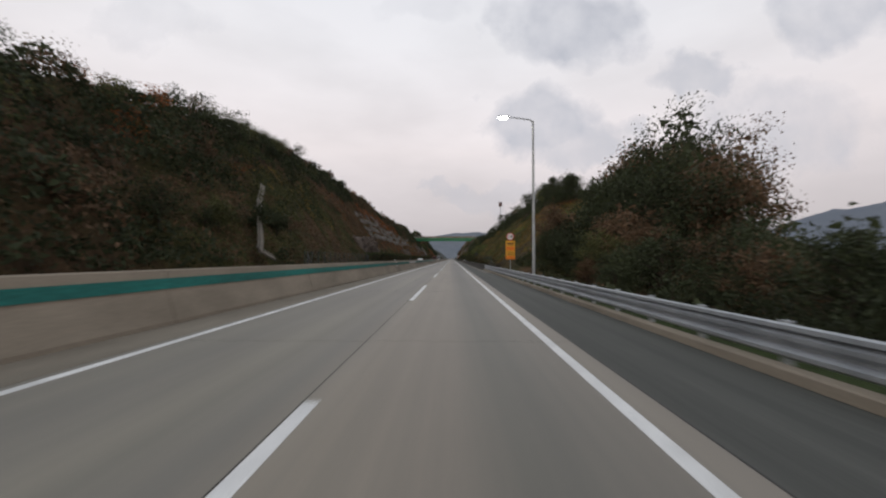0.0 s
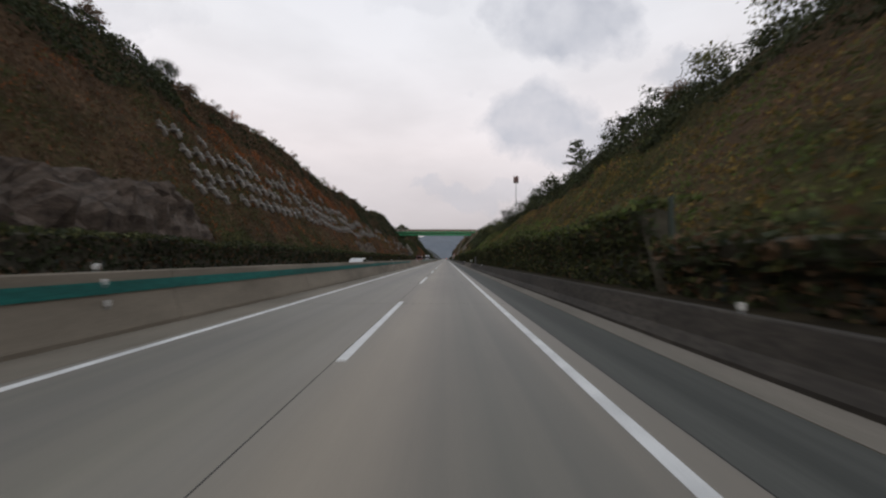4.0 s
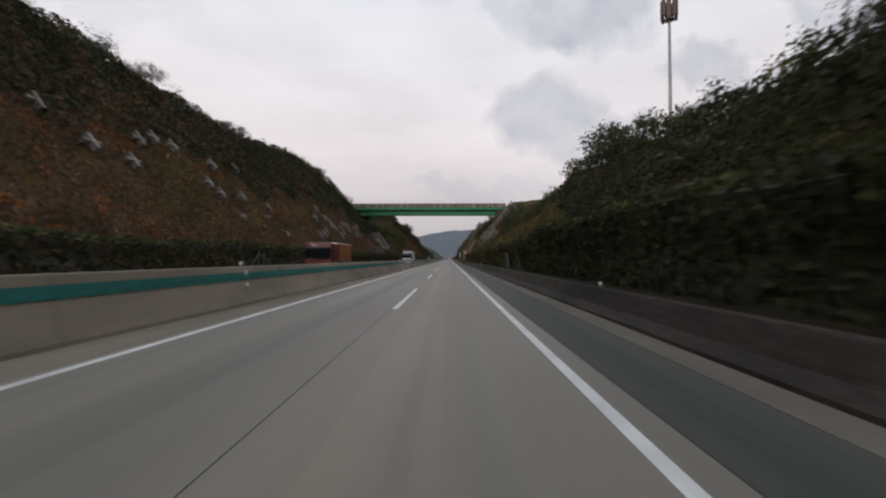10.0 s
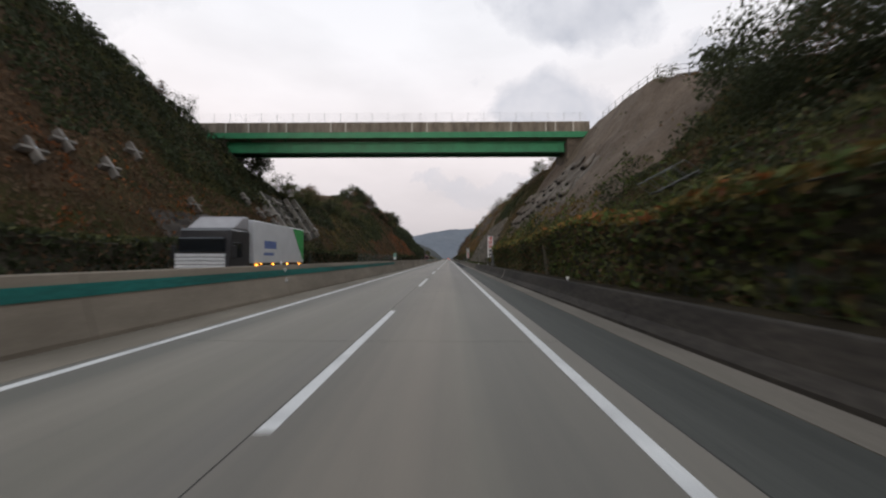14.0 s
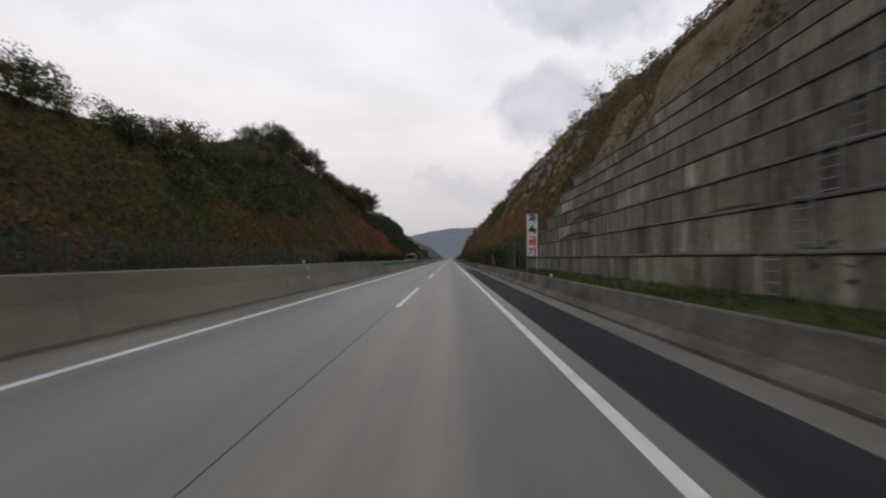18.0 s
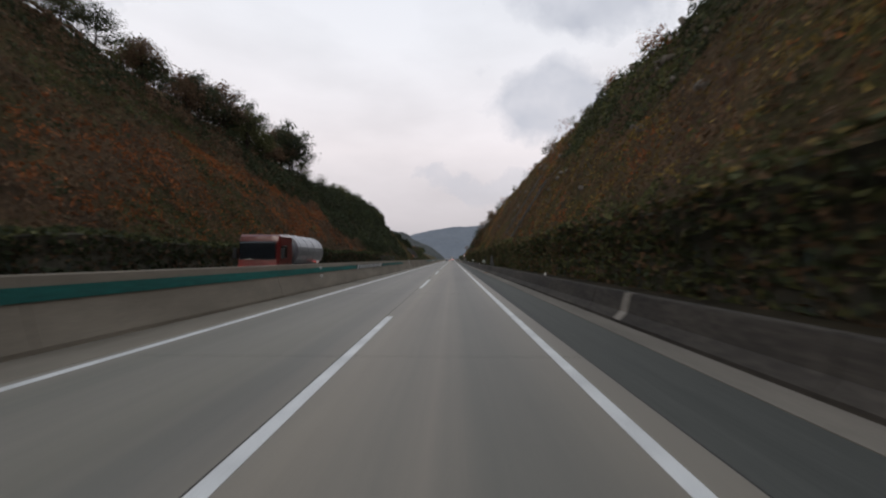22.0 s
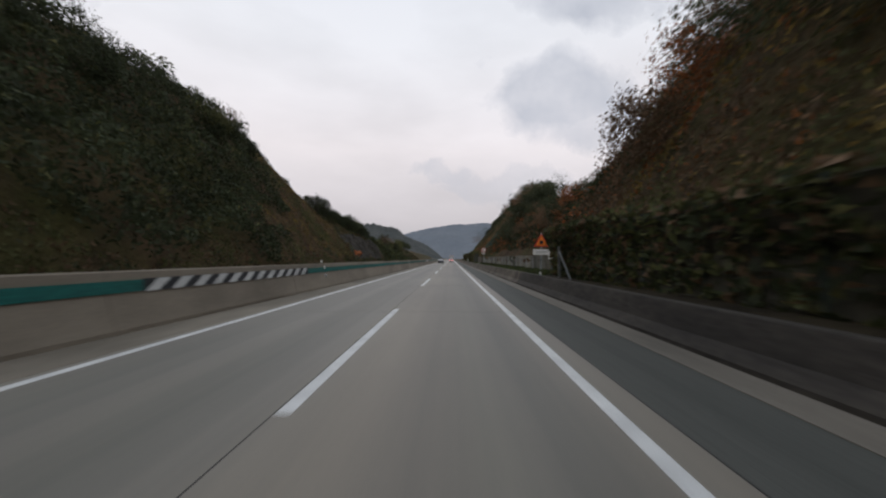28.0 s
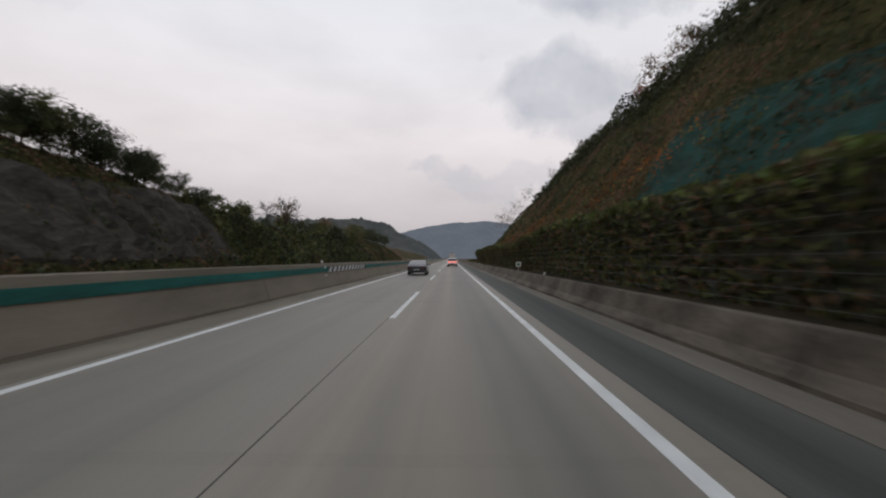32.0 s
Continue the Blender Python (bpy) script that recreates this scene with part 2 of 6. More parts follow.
def lumps(x, y, scale, seed):
    """Smooth noise between 0 and 1 over a plane."""
    t = np.random.default_rng(seed).random((256, 256))
    x, y = x / scale + 1000.0, y / scale + 1000.0
    i, j = np.floor(x).astype(int), np.floor(y).astype(int)
    a, b = x - i, y - j
    a, b = a * a * (3 - 2 * a), b * b * (3 - 2 * b)
    i, j, k, m = i % 256, j % 256, (i + 1) % 256, (j + 1) % 256
    return t[i, j] * (1 - a) * (1 - b) + t[k, j] * a * (1 - b) + t[i, m] * (1 - a) * b + t[k, m] * a * b


def soil_material():
    m, nt, b = base_mat("slope_soil", 0.95, 0, 0.1)
    v = coords(nt)
    big, mid, fine = noise_of(nt, v, 0.06, 4), noise_of(nt, v, 0.35, 6, 0.65), noise_of(nt, v, 3.0, 5, 0.7)
    earth = ramp_of(nt, mid, [(0.3, (0.042, 0.028, 0.017)), (0.5, (0.08, 0.052, 0.03)), (0.72, (0.122, 0.076, 0.042))])
    moss = ramp_of(nt, mid, [(0.3, (0.027, 0.027, 0.0095)), (0.7, (0.064, 0.06, 0.02))])
    c = mixc(nt, ramp_of(nt, big, [(0.42, (0, 0, 0)), (0.58, (1, 1, 1))]), earth, moss)
    g = ramp_of(nt, fine, [(0.3, (0.55, 0.55, 0.55)), (0.7, (1.3, 1.3, 1.3))])
    nt.links.new(mixc(nt, 1.0, c, g, "MULTIPLY"), b.inputs["Base Color"])
    bumped(nt, b, fine, 0.9, 0.25)
    return m


SOIL = soil_material()


def build_ground():
    us = [0, 0.4, 1, 1.8] + [1.8 + 1.1 * i for i in range(1, 26)] + [33, 38, 46, 60, 85, 130, 220, 420, 900, 2400]
    ys = list(np.arange(Y0, 900, 1.6)) + list(np.arange(900, Y1, 10)) + [1300, 1600, 2200, 3200, 4600]
    ys = [-2500, -800, -250, -120] + ys
    cols = [(-1, u) for u in us[::-1]] + [(1, u) for u in us]
    verts, faces = [], []
    for y in ys:
        yy = min(max(y, Y0), Y1)
        for side, u in cols:
            p = spot(side, u, yy)
            fade = 1.0 if Y0 <= y <= Y1 else 0.3
            z = p.z * fade if u > 0 else p.z
            if u == 0:
                z = -0.12
            elif u < 0.5:
                z = min(z, 0.75)
            verts.append((p.x, y, z))
    n = len(cols)
    for j in range(len(ys) - 1):
        for i in range(n - 1):
            a = j * n + i
            faces.append((a, a + 1, a + n + 1, a + n))
    ob = new("ground", from_arrays("ground", verts, faces, SOIL))
    for p in ob.data.polygons:
        p.use_smooth = True
    return tagged(ob, "brown and green earth slopes of the road cutting", "ground", kind="structure")


ground = build_ground()

# ---- the road ----
def road_material():
    """Worn concrete: dirty wheel tracks along the road, blotches, fine grain."""
    m, nt, b = base_mat("road_concrete", 0.54, 0, 0.45)
    track, blot, fine = noise_of(nt, coords(nt, (1, 0.006, 1)), 0.75, 4), noise_of(nt, coords(nt, (1, 0.25, 1)), 0.3, 6, 0.6), noise_of(nt, coords(nt), 35, 3)
    c = ramp_of(nt, track, [(0.32, (0.133, 0.127, 0.111)), (0.5, (0.185, 0.168, 0.143)), (0.68, (0.232, 0.207, 0.173))])
    k = ramp_of(nt, blot, [(0.3, (0.84, 0.84, 0.85)), (0.7, (1.1, 1.1, 1.09))])
    g = ramp_of(nt, fine, [(0.3, (0.94,) * 3), (0.7, (1.05,) * 3)])
    # wear across the lanes: oily strips between the wheels, polished tan wheel tracks
    pos, sep = nt.nodes.new("ShaderNodeNewGeometry"), nt.nodes.new("ShaderNodeSeparateXYZ")
    nt.links.new(pos.outputs["Position"], sep.inputs[0])
    sway, lane = nt.nodes.new("ShaderNodeMath"), nt.nodes.new("ShaderNodeMapRange")
    sway.operation = "MULTIPLY_ADD"
    sway.inputs[1].default_value = 0.9
    nt.links.new(noise_of(nt, coords(nt, (0.6, 0.02, 1)), 1.0, 3), sway.inputs[0])
    nt.links.new(sep.outputs[0], sway.inputs[2])
    lane.inputs[1].default_value, lane.inputs[2].default_value = -8.55, 2.45
    nt.links.new(sway.outputs[0], lane.inputs[0])
    tan, oil, grey = (1.13, 1.08, 1.0), (0.78, 0.80, 0.76), (0.95, 0.96, 0.94)
    strips = [(0.0, grey), (0.27, (1.0, 0.99, 0.96)), (0.36, (0.86, 0.88, 0.85)), (0.45, grey), (0.55, (0.86, 0.88, 0.84)), (0.62, grey), (0.70, tan), (0.80, (1.1, 1.05, 0.98)), (0.85, oil), (0.90, (0.84, 0.85, 0.82)), (0.97, (1.02, 1.0, 0.96))]
    c = mixc(nt, 1.0, c, ramp_of(nt, lane.outputs[0], strips), "MULTIPLY")
    nt.links.new(mixc(nt, 1.0, mixc(nt, 1.0, c, k, "MULTIPLY"), g, "MULTIPLY"), b.inputs["Base Color"])
    bumped(nt, b, fine, 0.15, 0.003)
    return m


CONCRETE = road_material()
SHOULDER = mottled("shoulder_asphalt", (0.045, 0.047, 0.042), (0.096, 0.097, 0.086), 0.6, 0.75, stretch=(1.6, 0.03, 1), bump=0.2, dist=0.004, fine=40, grain=0.14, spec=0.25)
BARRIER = mottled("barrier_concrete", (0.168, 0.141, 0.108), (0.30, 0.254, 0.198), 0.5, 0.85, stretch=(1, 0.35, 1.1), bump=0.3, dist=0.006, fine=22, grain=0.12)
GUTTER = mottled("gutter_concrete", (0.112, 0.100, 0.083), (0.205, 0.182, 0.150), 0.6, 0.9, stretch=(1, 0.25, 1), bump=0.3, dist=0.006, fine=22, grain=0.12)
MED_GUTTER = mottled("median_gutter_concrete", (0.13, 0.113, 0.088), (0.245, 0.213, 0.168), 0.5, 0.9, stretch=(1, 0.3, 1), bump=0.3, dist=0.006, fine=22, grain=0.14)
SIDE_CON = mottled("stained_barrier_concrete", (0.042, 0.034, 0.027), (0.175, 0.147, 0.115), 0.9, 0.9, stretch=(1, 0.55, 1.0), bump=0.4, dist=0.008, fine=14, grain=0.3)
PAINT_W = mottled("road_paint_white", (0.52, 0.52, 0.51), (0.78, 0.78, 0.76), 1.2, 0.5, bump=0.15, dist=0.003, fine=50)
TEAL = mottled("teal_paint", (0.012, 0.088, 0.076), (0.010, 0.175, 0.15), 0.7, 0.7, stretch=(1, 0.25, 2), bump=0.1, dist=0.003, fine=12, grain=0.3)


ROAD_Y = (-120.0, 1400.0)
tagged(new("road", mesh_of("road", boxed(-21.0, 2.14, *ROAD_Y, -0.3, 0.0), CONCRETE)), "grey worn concrete motorway carriageway", "road", kind="structure")
tagged(new("shoulder", mesh_of("shoulder", boxed(2.14, 3.5, *ROAD_Y, -0.3, -0.006), SHOULDER)), "patched dark asphalt hard shoulder", "road", kind="structure")
tagged(new("shoulder", mesh_of("shoulder", boxed(3.5, 4.24, ROAD_Y[0], 46, -0.3, -0.006), SHOULDER)), "patched dark asphalt hard shoulder beside the kerb", "road", kind="structure")
tagged(new("gutter", mesh_of("gutter", boxed(3.5, 4.45, 46, ROAD_Y[1], -0.3, 0.004), GUTTER)), "pale concrete gutter along the barrier", "gutter", kind="structure")


def stripe(name, x, y0, y1, w, label):
    return tagged(new(name, mesh_of(name, boxed(x - w / 2, x + w / 2, y0, y1, -0.01, 0.004), PAINT_W)), label, "road marking", kind="structure")


stripe("edge_line", 1.69, -100, 1300, 0.17, "solid white edge line beside the hard shoulder")
stripe("edge_line", -5.5, -100, 1300, 0.17, "solid white edge line beside the median barrier")
stripe("edge_line", -8.9, -100, 1300, 0.17, "solid white edge line of the far carriageway")
stripe("edge_line", -16.2, -100, 1300, 0.17, "solid white edge line of the far carriageway")
dash_mesh = mesh_of("lane_dash", boxed(-0.085, 0.085, -8.8, 0, -0.01, 0.004), PAINT_W)
for x in (-1.72, -12.55):
    for k in range(-4, 60):
        tagged(share("lane_dash", dash_mesh, None, pose(x, 4.61 + 20 * k, 0)), "white painted lane dash on grey concrete", "road marking", "lane dashes", "structure")

FACE = [(0.37, 0), (0.37, 0.09), (0.325, 0.22), (0.27, 0.4), (0.21, 0.6), (0.158, 0.8), (0.1, 1.3), (0.08, 1.33)]
MEDIAN = [(-7.3 + x, z) for x, z in FACE] + [(-7.3 - x, z) for x, z in FACE[::-1]]


def barrier(name, prof, y0, y1, seg, mat, label):
    """A barrier cast in lengths, with open joints between them."""
    top = tagged(new(name), label, "barrier", kind="structure")
    me = mesh_of("segment", extrude_y(prof, (0.012, seg / 3, seg * 2 / 3, seg - 0.012)), mat)
    y = y0
    while y < y1 - 0.1:
        share("segment", me, top, pose(0, y, 0))
        y += seg
    return top


barrier("median_barrier", MEDIAN, -120, 1300, 10.0, BARRIER, "stained concrete median barrier with sloping foot")
SIDE = [(4.12, 0), (4.12, 0.08), (4.3, 0.27), (4.42, 0.73), (4.44, 0.75), (4.62, 0.75), (4.64, 0.73), (4.7, 0)]
# darker tone for three stretches of the roadside barrier
DARK_CON = mottled("dark_barrier_concrete", (0.018, 0.016, 0.014), (0.072, 0.062, 0.051), 0.5, 0.9, stretch=(1, 0.3, 1.2), bump=0.5, dist=0.01, fine=9, grain=0.4)
barrier("side_barrier", SIDE, 58, 162, 8.0, DARK_CON, "dark concrete roadside barrier")
barrier("side_barrier", SIDE, 162, 186, 8.0, SIDE_CON, "weathered concrete roadside barrier")
barrier("side_barrier", SIDE, 186, 378, 8.0, DARK_CON, "dark concrete roadside barrier")
barrier("side_barrier", SIDE, 378, 466, 8.0, SIDE_CON, "weathered concrete roadside barrier")
barrier("side_barrier", SIDE, 466, 658, 8.0, DARK_CON, "dark concrete roadside barrier")
barrier("side_barrier", SIDE, 658, 1298, 8.0, SIDE_CON, "weathered concrete roadside barrier")
FAR = [(-19.6 - (x - 4.12), z) for x, z in SIDE]
barrier("side_barrier", FAR, -120, 1300, 20.0, SIDE_CON, "weathered concrete barrier of the far carriageway")


def strip(name, x0, x1, y0, y1, z0, z1, mat, label, cat):
    """A sloping strip of ground between two heights."""
    ys = list(np.arange(y0, y1, 8.0)) + [y1]
    bm = extrude_y([(x0, -0.2), (x0, z0), (x1, z1), (x1, -0.2)], ys)
    return tagged(new(name, mesh_of(name, bm, mat)), label, cat, kind="structure")


GRASS_SOIL = mottled("verge_grass", (0.022, 0.035, 0.012), (0.05, 0.07, 0.022), 0.8, 0.95, bump=0.6, dist=0.06, fine=14, spec=0.1)
DARKPATCH = mottled("fresh_asphalt", (0.017, 0.0178, 0.019), (0.034, 0.0355, 0.038), 0.6, 0.9, stretch=(1, 0.2, 1), bump=0.35, dist=0.004, fine=70, spec=0.15)
JOINT = mottled("joint_sealant", (0.02, 0.019, 0.018), (0.045, 0.042, 0.038), 1.0, 0.7, bump=0, fine=20)
RUST_STAIN = mottled("rust_silt", (0.10, 0.045, 0.02), (0.20, 0.10, 0.05), 1.0, 0.95, bump=0.3, dist=0.01, fine=20)
LITTER = mottled("leaf_litter", (0.018, 0.015, 0.010), (0.05, 0.04, 0.024), 0.8, 0.95, bump=0.6, dist=0.06, fine=14, spec=0.1)
for y0, y1 in ((58, 380), (455, 655), (726, 822)):
    strip("verge", 4.66, 6.62, y0, y1, 0.6, 0.8, LITTER, "dark leaf-littered verge behind the roadside barrier", "verge")
for y0, y1 in ((380, 455), (655, 726)):
    strip("verge", 4.66, 6.62, y0, y1, 0.6, 0.8, GRASS_SOIL, "grassy verge behind the roadside barrier", "verge")
strip("verge", 4.5, 6.62, -120, 58, 0.1, 0.1, GRASS_SOIL, "grassy verge under the steel guardrail", "verge")
tagged(new("kerb", mesh_of("kerb", extrude_y([(4.2, 0), (4.22, 0.13), (4.25, 0.15), (4.44, 0.15), (4.46, 0.13), (4.46, 0)], (-120, 58)), BARRIER)), "low concrete kerb under the guardrail", "kerb", kind="structure")
tagged(new("asphalt_patch", mesh_of("asphalt_patch", boxed(2.17, 3.49, 386, 462, -0.02, -0.002), DARKPATCH)), "fresh black asphalt patch on the hard shoulder", "road patch", kind="structure")
tagged(new("lane_joint", mesh_of("lane_joint", boxed(-1.83, -1.815, -100, 1300, -0.01, 0.002), JOINT)), "dark sealed joint between the concrete lanes", "road joint", kind="structure")
tagged(new("lane_joint", mesh_of("lane_joint", boxed(2.13, 2.15, -100, 1300, -0.01, 0.002), JOINT)), "dark sealed joint beside the hard shoulder", "road joint", kind="structure")
slab = mesh_of("slab_joint", boxed(-5.9, 2.1, -0.004, 0.004, -0.01, 0.001), JOINT)
for y in np.arange(-40, 900, 12.0):
    tagged(share("slab_joint", slab, None, pose(0, float(y), 0)), "fine dark cross joint in the concrete slabs", "road joint", "slab joints", "structure")
far_joint = mesh_of("median_gutter", boxed(-6.9, -5.75, -120, 1300, -0.01, 0.003), MED_GUTTER)
tagged(new("median_gutter", far_joint), "pale concrete gutter at the foot of the median barrier", "gutter", kind="structure")
for y, n in ((253, 0.55), (540, 0.7), (268, 0.4)):
    bm = bmesh.new()
    bmesh.ops.create_circle(bm, cap_ends=True, segments=14, radius=1, matrix=Matrix.LocRotScale((3.85, y, 0.009), None, (0.28, n * 1.6, 1)))
    tagged(new("silt_patch", mesh_of("silt_patch", bm, RUST_STAIN)), "rusty patch of washed-down silt in the gutter", "silt", kind="structure")

# pale mortar repairs over joints of the roadside barrier
REPAIR = mottled("mortar_repair", (0.14, 0.125, 0.105), (0.27, 0.245, 0.21), 1.5, 0.9, bump=0.4, dist=0.008, fine=18)
for y, w in ((170.0, 0.5), (344.5, 0.35), (478.0, 0.5), (503.5, 0.4), (290.0, 0.3), (612.0, 0.35)):
    prof = [(x - 0.006, z + 0.003) for x, z in SIDE[1:4]] + [(4.5, 0.757), (4.5, 0.74), (4.44, 0.70), (4.32, 0.25), (4.14, 0.07)]
    tagged(new("mortar_repair", mesh_of("mortar_repair", extrude_y(prof, (y, y + w)), REPAIR)), "pale mortar repair over a barrier joint", "repair", kind="structure")
bm = bmesh.new()
bmesh.ops.create_circle(bm, cap_ends=True, segments=12, radius=1, matrix=Matrix.LocRotScale((3.08, 338.4, -0.001), None, (0.09, 0.24, 1)))
tagged(new("oil_stain", mesh_of("oil_stain", bm, JOINT)), "small black oil stain on the hard shoulder", "stain", kind="structure")

# teal band and hazard stripes painted on the median barrier
BLACK = plain("black_paint", (0.018, 0.02, 0.024), 0.6)
for y0, y1 in ((-110, 67), (78, 172), (214, 290), (301, 366), (446, 524), (535.5, 553), (612, 641), (652, 748), (758.5, 1000)):
    bm = extrude_y([(-7.13, 0.86), (-7.125, 0.86), (-7.152, 1.12), (-7.16, 1.12)], (y0, y1))
    tagged(new("teal_band", mesh_of("teal_band", bm, TEAL)), "teal painted band along the median barrier", "painted band", kind="structure")
for y0, y1 in ((67, 78), (289, 301), (524, 535.5), (641, 652), (748, 758.5)):
    haz = tagged(new("hazard_panel"), "black and white diagonal hazard stripes on the barrier", "hazard panel", "hazard panels")
    part("backing", extrude_y([(-7.135, 0.84), (-7.12, 0.84), (-7.147, 1.14), (-7.165, 1.14)], (y0, y1)), BLACK, haz)
    n = int((y1 - y0) / 0.9)
    bm = bmesh.new()
    for x, y, z in ((-7.114, 0, 0.845), (-7.114, 0.45, 0.845), (-7.142, 0.9, 1.135), (-7.142, 0.45, 1.135)):
        bm.verts.new((x, y, z))
    bm.verts.ensure_lookup_table()
    bm.faces.new(bm.verts)
    r = bmesh.ops.extrude_face_region(bm, geom=list(bm.faces))
    bmesh.ops.translate(bm, vec=(-0.012, 0, 0), verts=[v for v in r["geom"] if isinstance(v, bmesh.types.BMVert)])
    bmesh.ops.recalc_face_normals(bm, faces=bm.faces)
    me = mesh_of("stripe", bm, PAINT_W)
    for i in range(n):
        share("stripe", me, haz, pose(0, y0 + 0.05 + i * 0.9, 0))

# ---- the overbridge ----
BR = 372.6
GREEN = mottled("green_girder_paint", (0.012, 0.16, 0.065), (0.02, 0.26, 0.11), 0.5, 0.5, bump=0.1, dist=0.004, fine=12, spec=0.5)
# girder green at half strength: underside shade painted into flanges and brackets
GREEN_SHADE = mottled("green_underside_shade", (0.006, 0.07, 0.03), (0.01, 0.12, 0.05), 0.5, 0.5, bump=0.1, dist=0.004, fine=12, spec=0.5)
STEEL = mottled("galvanised_steel", (0.30, 0.32, 0.34), (0.46, 0.48, 0.50), 1.5, 0.5, 0.6, bump=0.08, dist=0.003, fine=25)
bridge = tagged(new("overbridge"), "green steel girder bridge with a stained concrete parapet across the cutting", "bridge", kind="structure")
for k in range(2):
    y = BR + 0.6 + 3.2 * k
    lo = 17.5 + 0.2 * k
    part("girder", boxed(-33.4 - k, 17.2 + k, y, y + 0.06, lo, 18.9), GREEN, bridge)
    part("bottom_flange", boxed(-33.4 - k, 17.2 + k, y - 0.28, y + 0.34, lo - 0.12, lo, bevel=0.02), GREEN_SHADE, bridge)
    part("top_flange", boxed(-33.9 - k, 17.4 + k, y - 0.25, y + 0.31, 18.9, 19.0), GREEN, bridge)
stiff = mesh_of("stiffener", boxed(-0.02, 0.02, -0.24, 0.0, 17.5, 18.9), GREEN)
brk = bmesh.new()
f = [brk.verts.new(p) for p in ((-0.03, 0, 19.0), (-0.03, -1.1, 19.35), (-0.03, 0, 19.35))]
g = [brk.verts.new((0.03, v.co.y, v.co.z)) for v in f]
brk.faces.new(f), brk.faces.new(g[::-1])
for i in range(3):
    brk.faces.new((f[i], g[i], g[(i + 1) % 3], f[(i + 1) % 3]))
bmesh.ops.recalc_face_normals(brk, faces=brk.faces)
brk = mesh_of("bracket", brk, GREEN_SHADE)
for i in range(19):
    x = -32.6 + i * 2.72
    share("stiffener", stiff, bridge, pose(x, BR + 0.91, 0))
    if i % 2:
        share("bracket", brk, bridge, pose(x, BR + 0.55, 0))
part("fascia", boxed(-36.0, 20.4, BR - 0.62, BR - 0.5, 19.35, 20.2, bevel=0.02), GREEN, bridge)
part("deck", boxed(-42.0, 24.0, BR - 0.5, BR + 6.4, 19.35, 19.9), BARRIER, bridge)
PARAPET = mottled("stained_parapet_concrete", (0.10, 0.08, 0.062), (0.27, 0.235, 0.19), 0.9, 0.9, stretch=(1.2, 1, 0.25), bump=0.3, dist=0.01, fine=14, grain=0.2)
part("parapet", boxed(-41.0, 20.6, BR - 0.55, BR - 0.3, 20.2, 21.7, bevel=0.03), PARAPET, bridge)
part("parapet", boxed(-41.0, 20.6, BR + 6.1, BR + 6.4, 19.9, 21.7, bevel=0.03), BARRIER, bridge)
PALE = mottled("pale_lime_streak", (0.36, 0.34, 0.30), (0.50, 0.47, 0.42), 1.5, 0.85, fine=15)
pil = mesh_of("pilaster", boxed(-0.12, 0.12, -0.62, -0.54, 20.22, 21.68, bevel=0.01), PALE)
for x in (-37.8, -33, -29.6, -26.6, -24.0, -17.4, -15.2, -5.4, -3.2, 9.1, 14.2, 15.6, 18.2):
    share("pilaster", pil, bridge, pose(x, BR, 0))
post = mesh_of("fence_post", tubed((0, 0, 21.7), (0, 0, 23.1), 0.03, n=6), STEEL)
for i in range(26):
    share("fence_post", post, bridge, pose(-39.5 + i * 2.35, BR - 0.42, 0))
bm = bmesh.new()
for i in range(9):
    z = 21.78 + i * 0.16
    tube(bm, (-40, BR - 0.42, z), (20.2, BR - 0.42, z), 0.006, n=3)
part("fence_wire", bm, STEEL, bridge)
for x0, x1 in ((-43.0, -33.6), (17.4, 26.0)):
    part("abutment", boxed(x0, x1, BR - 0.3, BR + 6.2, 11.0, 19.3, bevel=0.05), SIDE_CON, bridge)


# ---- walls and facings on the slopes ----
def slope_patch(name, side, y0, y1, u0, u1, off, rough, mat, label, cat, step=0.6, seed=0.0, ragged=0.0):
    """A facing that lies on the slope: rock, sprayed concrete, netting."""
    ny, nu = max(3, int((y1 - y0) / step)), max(3, int((u1 - u0) / (step * 0.6)))
    verts, faces = [], []
    for j in range(ny + 1):
        for i in range(nu + 1):
            a, b = j / ny, i / nu
            y, u = y0 + (y1 - y0) * a, u0 + (u1 - u0) * b
            y += ragged * wob(u * 3, y, seed + 1, 6) * min(1, 4 * min(a, 1 - a) + 0.2) * 2
            p = spot(side, u, y)
            edge = min(1.0, 7 * min(a, 1 - a), 5 * min(b, 1 - b) + (0.0 if ragged else 1.0))
            lump = rough * (abs(wob(u * 1.2, y, seed, 2.2)) * 1.5 + 0.5 * abs(wob(u * 1.2, y, seed + 5, 0.9)) + 0.5 * wob(u, y, seed, 6))
            d = (off + lump) * edge - (0.35 if edge < 0.15 and ragged else 0.0)
            verts.append((p.x - side * 0.75 * d, p.y, p.z + 0.65 * d))
    n = nu + 1
    for j in range(ny):
        for i in range(nu):
            k = j * n + i
            faces.append((k, k + 1, k + n + 1, k + n))
    return tagged(new(name, from_arrays(name, verts, faces, mat)), label, cat, kind="structure")


